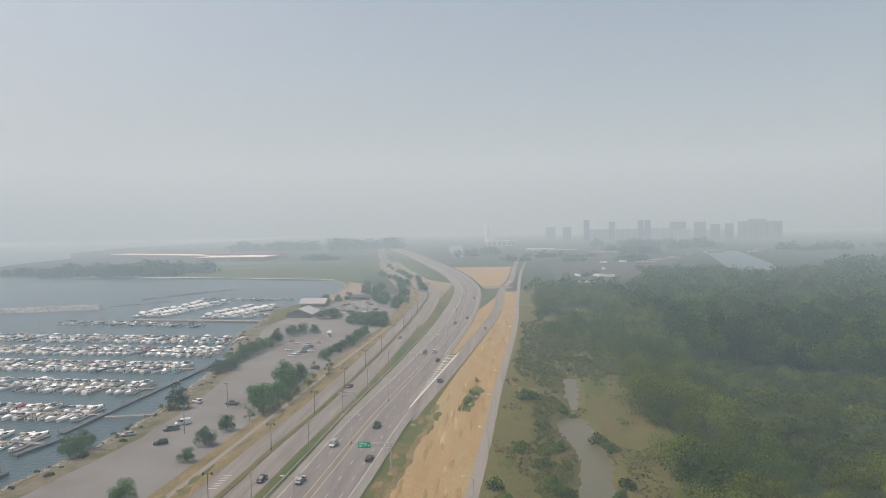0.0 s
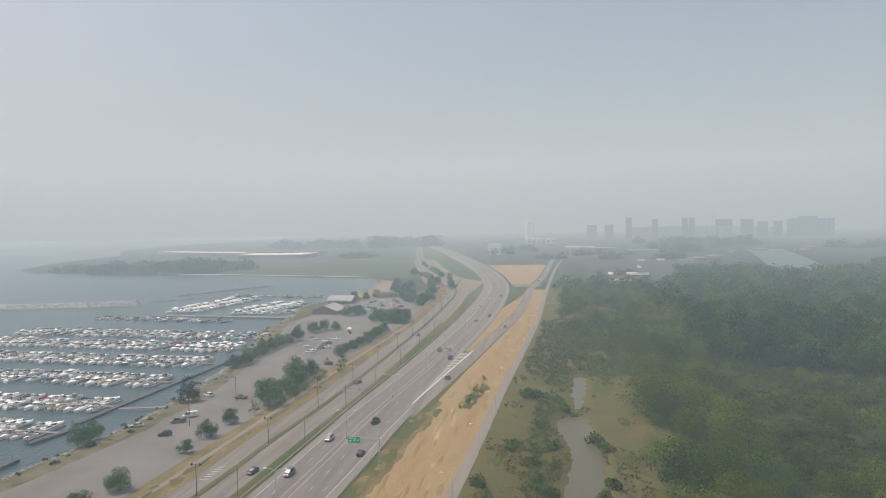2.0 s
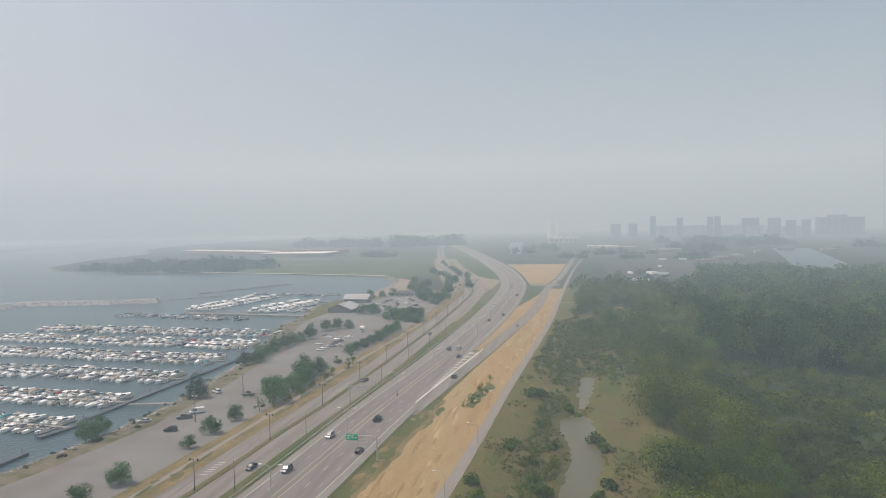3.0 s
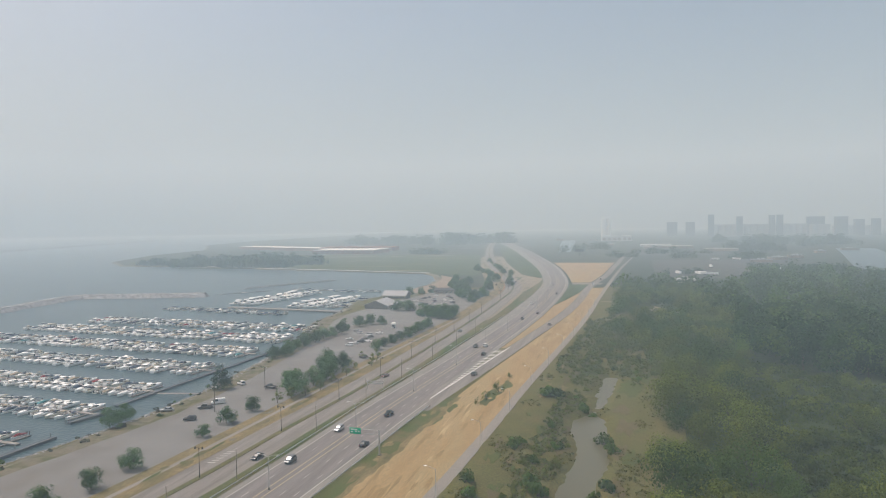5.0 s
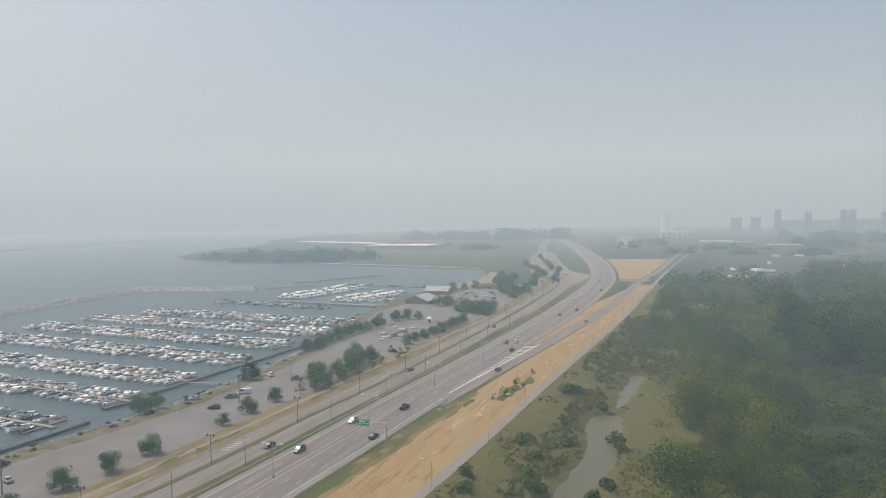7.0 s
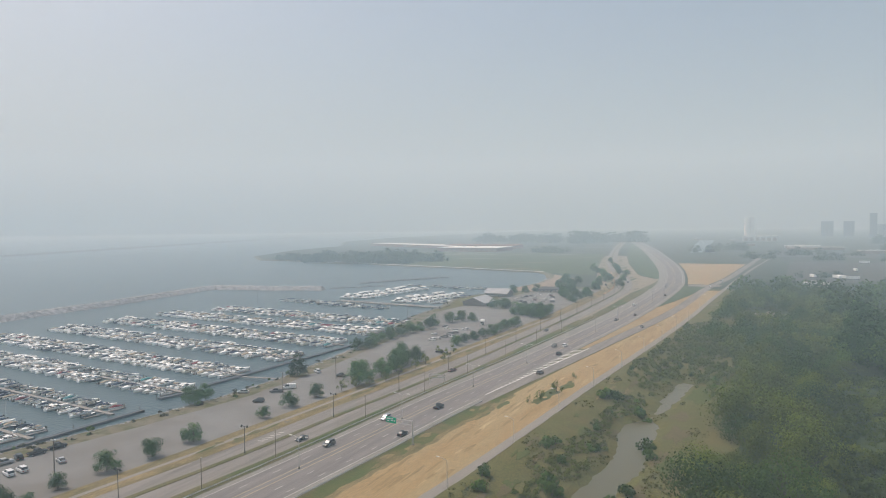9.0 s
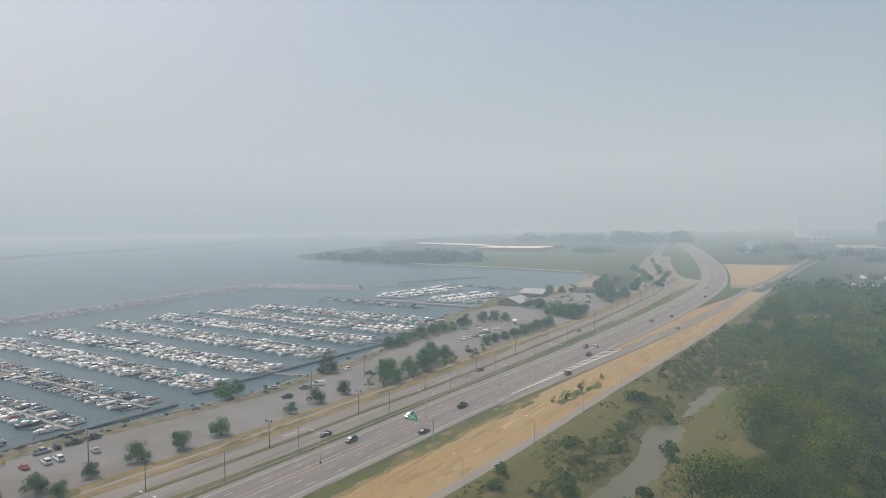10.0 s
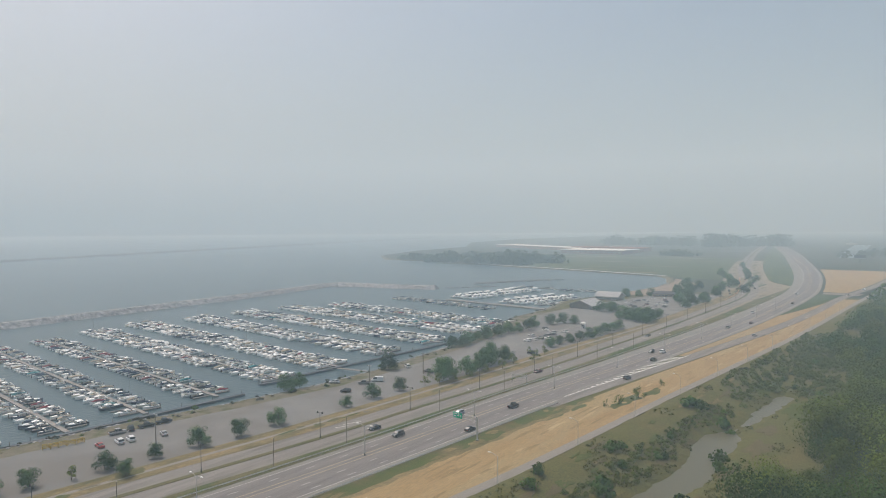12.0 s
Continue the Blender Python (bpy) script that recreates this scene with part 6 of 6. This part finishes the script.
house("clubhouse", -136, 528, 22, 19, 3.0, 3.6, 86, WALL_BROWN, ROOF_GREY, "brown low clubhouse with a broad grey gabled roof", "building", 0.0, 8)
house("harbour_hall", -143, 592, 21, 14, 3.4, 3.4, -3, WALL_BROWN, ROOF_GREY, "brown harbour hall with a long grey gabled roof", "building", 0.1, 8)
house("marquee", -110, 685, 6, 4.5, 2.4, 1.2, 30, SIGN_WHITE, ROOF_WHITE, "white event tent beside the car park", "tent", 0.4, 1)
house("kiosk", -111, 641, 18, 9, 3.0, 2.2, 10, WALL_TAN, ROOF_DARK, "tan kiosk building behind the beach", "building", 0.5, 5)
house("ticket_hut", -92, 425, 2.2, 2.2, 3.2, 0.9, 0, SIGN_WHITE, ROOF_WHITE, "small white hut standing on the car park", "hut", 0.8, 1)
tagged(mesh_object("beach", [(-166, 640, 0.14), (-120, 640, 0.06), (-112, 700, 0.06), (-122, 790, 0.06), (-166, 850, 0.14), (-152, 800, 0.12), (-146, 740, 0.12), (-149, 690, 0.12)], [(0, 1, 2, 7), (7, 2, 6), (6, 2, 3, 5), (5, 3, 4)], BEACH), "reddish sandy beach at the harbour corner", "beach", kind="structure")
tagged(mesh_object("seawall", [(-640, 1027, 0.25), (-475, 967, 0.25), (-360, 939, 0.25), (-235, 899, 0.25), (-192, 886, 0.25), (-190, 891, 0.25), (-235, 905, 0.25), (-360, 946, 0.25), (-475, 974, 0.25), (-640, 1034, 0.25)], [(0, 1, 8, 9), (1, 2, 7, 8), (2, 3, 6, 7), (3, 4, 5, 6)], WALL_WHITE), "pale concrete seawall along the far park shore", "seawall", kind="structure")


def shed(name, cx, cy, lx, ly, h, turn, wall, roof, label, group="", bays=0):
    """A flat-roofed long building with a parapet, bays and roof boxes."""
    root = new(name)
    bm = bmesh.new()
    box(bm, -lx / 2, lx / 2, -ly / 2, ly / 2, 0, h)
    part("wall", bm, wall, root)
    bm = bmesh.new()
    box(bm, -lx / 2 - 0.4, lx / 2 + 0.4, -ly / 2 - 0.4, ly / 2 + 0.4, h, h + 0.8)
    part("roof", bm, roof, root)
    for i in range(bays):
        x = -lx / 2 + lx * (i + 0.5) / bays
        bm = bmesh.new()
        box(bm, x - lx / bays * 0.3, x + lx / bays * 0.3, -ly / 2 - 0.15, -ly / 2 + 0.1, h * 0.15, h * 0.7)
        part("door", bm, WALL_TAN, root)
    for i in range(2):
        bm = bmesh.new()
        box(bm, lx * (0.2 * i - 0.2), lx * (0.2 * i - 0.2) + 4, -2, 2, h + 0.8, h + 2.4)
        part("roof_unit", bm, GALV, root)
    root.matrix_basis = pose(cx, cy, 0, 0, 0, turn)
    return tagged(root, label, "building", group)


shed("harbour_shed", -533, 1475, 150, 90, 8, -3, WALL_RED, ROOF_WHITE, "long red-brick harbour shed with a pale roof", "harbour sheds", 12)
shed("harbour_shed", -790, 1668, 370, 50, 7, -27, WALL_RED, ROOF_WHITE, "very long low harbour shed with a pale roof", "harbour sheds", 20)
shed("harbour_shed", -560, 1600, 190, 46, 9, -4, WALL_RED, ROOF_RED, "long red-roofed harbour shed behind the front shed", "harbour sheds", 12)
shed("warehouse", 150, 1760, 72, 26, 4.5, 0, WALL_WHITE, ROOF_WHITE, "low warehouse with a bright white roof", "warehouses", 6)
shed("warehouse", 262, 1490, 60, 26, 5, 6, WALL_TAN, ROOF_PALE, "low tan warehouse with a pale roof", "warehouses", 6)
shed("warehouse", 170, 1640, 105, 34, 5, 4, WALL_TAN, ROOF_PALE, "low beige warehouse beyond the ramp", "warehouses", 6)
shed("warehouse", 60, 2200, 90, 40, 15, 4, WALL_WHITE, ROOF_WHITE, "tall pale warehouse in deep haze", "warehouses", 6)
shed("boat_shed", 121, 766, 22, 8, 4.0, -8, WALL_WHITE, ROOF_WHITE, "small shed with a bright white roof behind trees", "yard sheds", 3)
for x, y, a in ((265, 1120, -6), (300, 1180, 12), (340, 1240, 3), (420, 1400, 8), (500, 1500, -5), (560, 1440, 9), (620, 1560, 2), (-10, 2250, 0), (-120, 2300, 10), (40, 1850, 4)):
    shed("yard_building", x, y, random.Random(x).uniform(16, 34), 13, 4.0, a, WALL_TAN, ROOF_GREY if x % 40 else ROOF_PALE, "low industrial yard building seen through haze", "yard buildings", 4)


def inland(x0, x1, z, y, k=1.37):
    """The elevators' plan and heights, scaled about the harbour to their distance inland."""
    return (6.5 + (x0 - 6.5) * k, 6.5 + (x1 - 6.5) * k, 69.3 + (z - 69.3) * k, y * k) if y < 2500 else (x0, x1, z, y)


def elevator(name, x0, x1, z, y, parts_wide, wall, label, head=None):
    """A grain elevator: a rank of concrete silos under a gallery, with a headhouse."""
    root = new(name)
    x0, x1, z, y = inland(x0, x1, z, y)
    n = max(2, int((x1 - x0) / (parts_wide * 1.37)))
    r = (x1 - x0) / n / 2
    top = z if not head else z * head
    for i in range(n):
        bm = bmesh.new()
        tube(bm, (x0 + r * (2 * i + 1), 0, 0), (x0 + r * (2 * i + 1), 0, top), r * 1.02, r * 1.02, 12)
        part("silo", bm, wall, root)
    bm = bmesh.new()
    box(bm, x0 + 1, x1 - 1, -r * 0.7, r * 0.7, top, top + 4)
    part("gallery", bm, wall, root)
    if head:
        bm = bmesh.new()
        box(bm, x0 + (x1 - x0) * 0.25, x0 + (x1 - x0) * 0.65, -r, r, top, z)
        part("headhouse", bm, wall, root)
    bm = bmesh.new()
    box(bm, x0 - 0.5, x1 + 0.5, -r * 1.1, r * 1.1, 0, 6)
    part("base", bm, wall, root)
    root.matrix_basis = pose(0, y, 0)
    return tagged(root, label, "grain elevator", "grain elevators")


def tower_block(name, x0, x1, z0, z, y, deep, wall, label):
    root = new(name)
    x0, x1, z, y = inland(x0, x1, z, y)
    bm = bmesh.new()
    box(bm, x0, x1, -deep / 2, deep / 2, 0, z)
    body = part("wall", bm, wall, root)
    bm = bmesh.new()
    box(bm, x0 - 0.5, x1 + 0.5, -deep / 2 - 0.5, deep / 2 + 0.5, z, z + 1.5)
    part("roof", bm, ELEV_DARK, root)
    w = x1 - x0
    for j in range(int(z0 / 8), int(z / 8)):
        for i in range(3):
            bm = bmesh.new()
            cx = x0 + w * (i + 0.5) / 3
            box(bm, cx - w * 0.08, cx + w * 0.08, -deep / 2 - 0.2, -deep / 2, 8 * j + 2, 8 * j + 5)
            part("window", bm, GLASS_DARK, root)
    root.matrix_basis = pose(0, y, 0)
    return tagged(root, label, "building", "elevator towers")


elevator("grain_elevator", 290, 520, 47, 1910, 15, ELEV_PALE, "long rank of pale concrete grain silos in haze")
elevator("grain_elevator", 515, 562, 45, 1885, 12, ELEV_PALE, "pale concrete grain silos below a dark headhouse")
elevator("grain_elevator", 578, 690, 40, 1930, 14, ELEV_PALE, "weathered concrete grain silos in haze")
elevator("grain_elevator", 691, 808, 62, 1900, 13, ELEV_DARK, "massive dark concrete grain elevator in haze")
tower_block("elevator_tower", 279, 293, 40, 75, 1900, 14, ELEV_DARK, "slim dark elevator tower rising over silos")
tower_block("elevator_tower", 347, 361, 40, 69, 1895, 14, ELEV_DARK, "slim dark elevator tower rising over silos")
tower_block("elevator_tower", 423, 436, 30, 71, 1890, 14, ELEV_DARK, "paired dark elevator tower rising over silos")
tower_block("elevator_tower", 441, 455, 30, 72, 1890, 14, ELEV_DARK, "paired dark elevator tower rising over silos")
tower_block("headhouse", 514, 553, 48, 66, 1905, 24, ELEV_DARK, "broad dark headhouse above pale silos")
tower_block("headhouse", 578, 606, 20, 65, 1905, 20, ELEV_DARK, "tall dark headhouse in haze")
tower_block("elevator_tower", 614, 635, 0, 58, 1880, 18, ELEV_DARK, "tall dark elevator tower in haze")
tower_block("elevator_tower", 656, 674, 0, 59, 1890, 18, ELEV_DARK, "tall dark elevator tower in haze")
tower_block("headhouse", 722, 765, 60, 70, 1905, 22, ELEV_DARK, "dark roof house on a massive elevator")
tower_block("elevator_block", 185, 212, 0, 56, 2010, 18, ELEV_DARK, "dim dark elevator block in deep haze")
tower_block("elevator_block", 235, 258, 0, 56, 2010, 18, ELEV_DARK, "dim dark elevator block in deep haze")
elevator("white_silo_tower", 8, 43, 69, 2600, 35, ROOF_WHITE, "white silo tower in deep haze")
POND_FAR = mesh_object("river_water", [(345, 960, 0.05), (420, 965, 0.05), (530, 1400, 0.05), (572, 1580, 0.05), (500, 1590, 0.05), (455, 1400, 0.05)], [(0, 1, 2, 3, 4, 5)], WATER)
tagged(POND_FAR, "pale still river reach behind the woods", "water", kind="structure")

# ---- small things along the shore ----
YELLOW = material("yellow_painted_steel", (0.52, 0.36, 0.06), 0.6, 0.15, 1.0, 8.0)


def weeds_on_bank():
    rnd = random.Random(31)
    spots = []
    for (xa, ya), (xb, yb) in zip(SHORE[2:14], SHORE[3:15]):
        n = int(math.hypot(xb - xa, yb - ya) / 1.6)
        for i in range(n):
            if rnd.random() < 0.55:
                u = rnd.random()
                spots.append((xa + (xb - xa) * u + rnd.uniform(-3.5, 5.5), ya + (yb - ya) * u, -0.35 + rnd.uniform(0, 0.2), rnd.uniform(0.3, 0.75)))
    thicket("bank_weeds", "reed", [s for s in spots if rnd.random() < 0.5], "scrubby weeds on the rubble shore bank", "weeds")
    thicket("bank_bushes", "bush", [s for s in spots if rnd.random() < 0.22], "low green bushes on the rubble shore bank", "bushes")


weeds_on_bank()


def rubble_stones():
    rnd = random.Random(4)
    verts, quads, k = [], [], 0
    base = np.array([(-1, -1, 0), (1, -1, 0), (1, 1, 0), (-1, 1, 0), (-0.6, -0.6, 1), (0.6, -0.6, 1), (0.6, 0.6, 1), (-0.6, 0.6, 1)])
    fq = np.array([(0, 1, 5, 4), (1, 2, 6, 5), (2, 3, 7, 6), (3, 0, 4, 7), (4, 5, 6, 7)])
    for (xa, ya), (xb, yb) in zip(SHORE[2:20], SHORE[3:21]):
        for _ in range(int(math.hypot(xb - xa, yb - ya) * 1.6)):
            u, s, d = rnd.random(), rnd.uniform(0.25, 0.65), rnd.uniform(-4.5, 1.0)
            a = rnd.random() * 6.28
            jit = base * np.array([s * rnd.uniform(0.7, 1.4), s, s * 0.8])
            x = jit[:, 0] * math.cos(a) - jit[:, 1] * math.sin(a) + xa + (xb - xa) * u + d
            y = jit[:, 0] * math.sin(a) + jit[:, 1] * math.cos(a) + ya + (yb - ya) * u
            z = jit[:, 2] + min(-0.1, 0.28 * d - 0.1) - 0.1
            verts.append(np.stack([x, y, z], 1))
            quads.append(fq + k)
            k += 8
    tagged(new("shore_stones", fast_mesh("shore_stones", np.concatenate(verts), np.concatenate(quads), [STONE])), "loose grey rubble stones along the waterline", "stones", kind="stuff")


rubble_stones()


def barrier_rack(x, y, turn):
    root = new("barrier_rack")
    for sx in (-1.1, 1.1):
        for sy in (-0.5, 0.5):
            bm = bmesh.new()
            box(bm, sx - 0.07, sx + 0.07, sy - 0.07, sy + 0.07, 0, 1.5)
            part("upright", bm, YELLOW, root)
    for z in (0.5, 1.0, 1.45):
        for sy in (-0.5, 0.5):
            bm = bmesh.new()
            box(bm, -1.2, 1.2, sy - 0.05, sy + 0.05, z - 0.07, z + 0.07)
            part("rail", bm, YELLOW, root)
    root.matrix_basis = pose(x, y, 0.05, 0, 0, turn)
    return tagged(root, "yellow steel barrier rack at the lot edge", "barrier", "barrier racks")


rack = barrier_rack(-124, 111, 80)
for x, y, a in ((-123.5, 113.2, 85), (-122.5, 115.4, 70), (-122, 118, 95), (-124.5, 109, 60)):
    copy_thing(rack, pose(x, y, 0.05, 0, 0, a))


def trailer(x, y, turn, mat, label):
    root = new("truck_trailer")
    bm = bmesh.new()
    box(bm, -1.3, 1.3, -6.5, 6.5, 1.1, 4.0)
    part("box_body", bm, mat, root)
    for sy in (-5.2, -4.0, 4.6):
        for sx in (-1.0, 1.0):
            bm = bmesh.new()
            tube(bm, (sx - 0.15, sy, 0.5), (sx + 0.15, sy, 0.5), 0.5, 0.5, 10)
            part("wheel", bm, RUBBER, root)
    bm = bmesh.new()
    box(bm, -0.5, 0.5, -6.3, 6.3, 0.85, 1.1)
    part("chassis", bm, DARK_STEEL, root)
    root.matrix_basis = pose(x, y, 0.02, 0, 0, turn)
    return tagged(root, label, "trailer", "yard trailers")


def yards():
    rnd = random.Random(90)
    first = trailer(150, 880, 70, SIGN_WHITE, "white box trailer parked in a hazy yard")
    for _ in range(12):
        x, y = rnd.uniform(110, 300), rnd.uniform(840, 1190)
        if x < 95 + 0.2 * (y - 800):
            continue
        copy_thing(first, pose(x, y, 0.02, 0, 0, rnd.choice((80, 95, 10, 60)) + rnd.uniform(-8, 8)))
    gravel = material("yard_gravel", (0.085, 0.085, 0.075), 0.95, 0.2, 20.0, 20.0)
    for pts in ([(95, 830), (170, 825), (340, 1190), (110, 1190)], [(-420, 1385), (-290, 1390), (-250, 1440), (-430, 1445)], [(-330, 1660), (-200, 1680), (-210, 1760), (-340, 1740)], [(-660, 1395), (-430, 1385), (-430, 1440), (-640, 1450)], [(70, 1330), (240, 1330), (280, 1520), (80, 1540)]):
        tagged(mesh_object("gravel_yard", [(x, y, 0.03) for x, y in pts], [(0, 1, 2, 3)], gravel), "pale gravel yard between distant sheds", "yard", kind="structure")
    tagged(mesh_object("channel_water", [(-62, 1470, 0.04), (-40, 1480, 0.04), (-52, 1900, 0.04), (-70, 2290, 0.04), (-110, 2290, 0.04), (-92, 1900, 0.04)], [(0, 1, 2, 5), (5, 2, 3, 4)], WATER), "pale ship channel beyond the highway", "water", kind="structure")


yards()


def lot_paint():
    """Faded parking bay lines in the far lot."""
    root = new("bay_markings")
    for i in range(34):
        bm = bmesh.new()
        y = 345 + i * 2.8
        x = -97 - 0.03 * (y - 345)
        box(bm, x - 2.4, x + 2.4, y - 0.06, y + 0.06, 0.042, 0.05)
        part("bay_line", bm, WHITE_PAINT, root)
    tagged(root, "faded white parking bay lines on asphalt", "parking marking", kind="structure")


lot_paint()


def billboard(x, y, turn):
    root = new("billboard")
    bm = bmesh.new()
    tube(bm, (0, 0, 0), (0, 0, 9), 0.5, 0.45, 10)
    part("post", bm, DARK_STEEL, root)
    bm = bmesh.new()
    box(bm, -8, 8, -0.4, 0.4, 9, 14)
    panel = part("panel", bm, DARK_STEEL, root, "dark billboard panel")
    bm = bmesh.new()
    box(bm, -8.2, 8.2, -1.2, -0.4, 8.7, 9.0)
    part("catwalk", bm, GALV, root)
    root.matrix_basis = pose(x, y, 0, 0, 0, turn)
    tagged(root, "dark billboard on a single post beyond the junction", "billboard")


billboard(-12, 1290, 10)


def road_works():
    """Drums and machines on the dusty ground by the service road."""
    orange = material("orange_plastic", (0.6, 0.17, 0.03), 0.6, 0.1, 1.0, 6.0)
    rnd = random.Random(55)
    bm = bmesh.new()
    tube(bm, (0, 0, 0), (0, 0, 1.0), 0.3, 0.24, 10)
    drum = new("traffic_drum")
    part("drum", bm, orange, drum)
    bm = bmesh.new()
    tube(bm, (0, 0, 0.5), (0, 0, 0.7), 0.285, 0.27, 10)
    part("reflective_band", bm, SIGN_WHITE, drum)
    tagged(drum, "orange traffic drum on the dusty road works", "traffic drum", "traffic drums")
    drum.matrix_basis = pose(SVC(640) - 9, 640, 0.05)
    for i in range(24):
        y = 648 + i * 11
        copy_thing(drum, pose(SVC(y) - 9.5 + rnd.uniform(-0.5, 0.5), y, 0.05))
    for shape, paint, d, y in (("pickup", "white", -14, 690), ("suv", "black", -18, 720), ("sedan", "maroon", -12, 745), ("pickup", "grey", -20, 765), ("suv", "white", -16, 800), ("van", "white", -11, 830), ("sedan", "black", 5, 760), ("suv", "grey", 4, 820), ("sedan", "silver", -5, 700), ("sedan", "maroon", -4, 870), ("suv", "black", 5, 900)):
        car(shape, paint, SVC(y) + d, y, heading(SVC, y) + rnd.choice((0, 180)), 0.06, "by the dusty road works")


road_works()
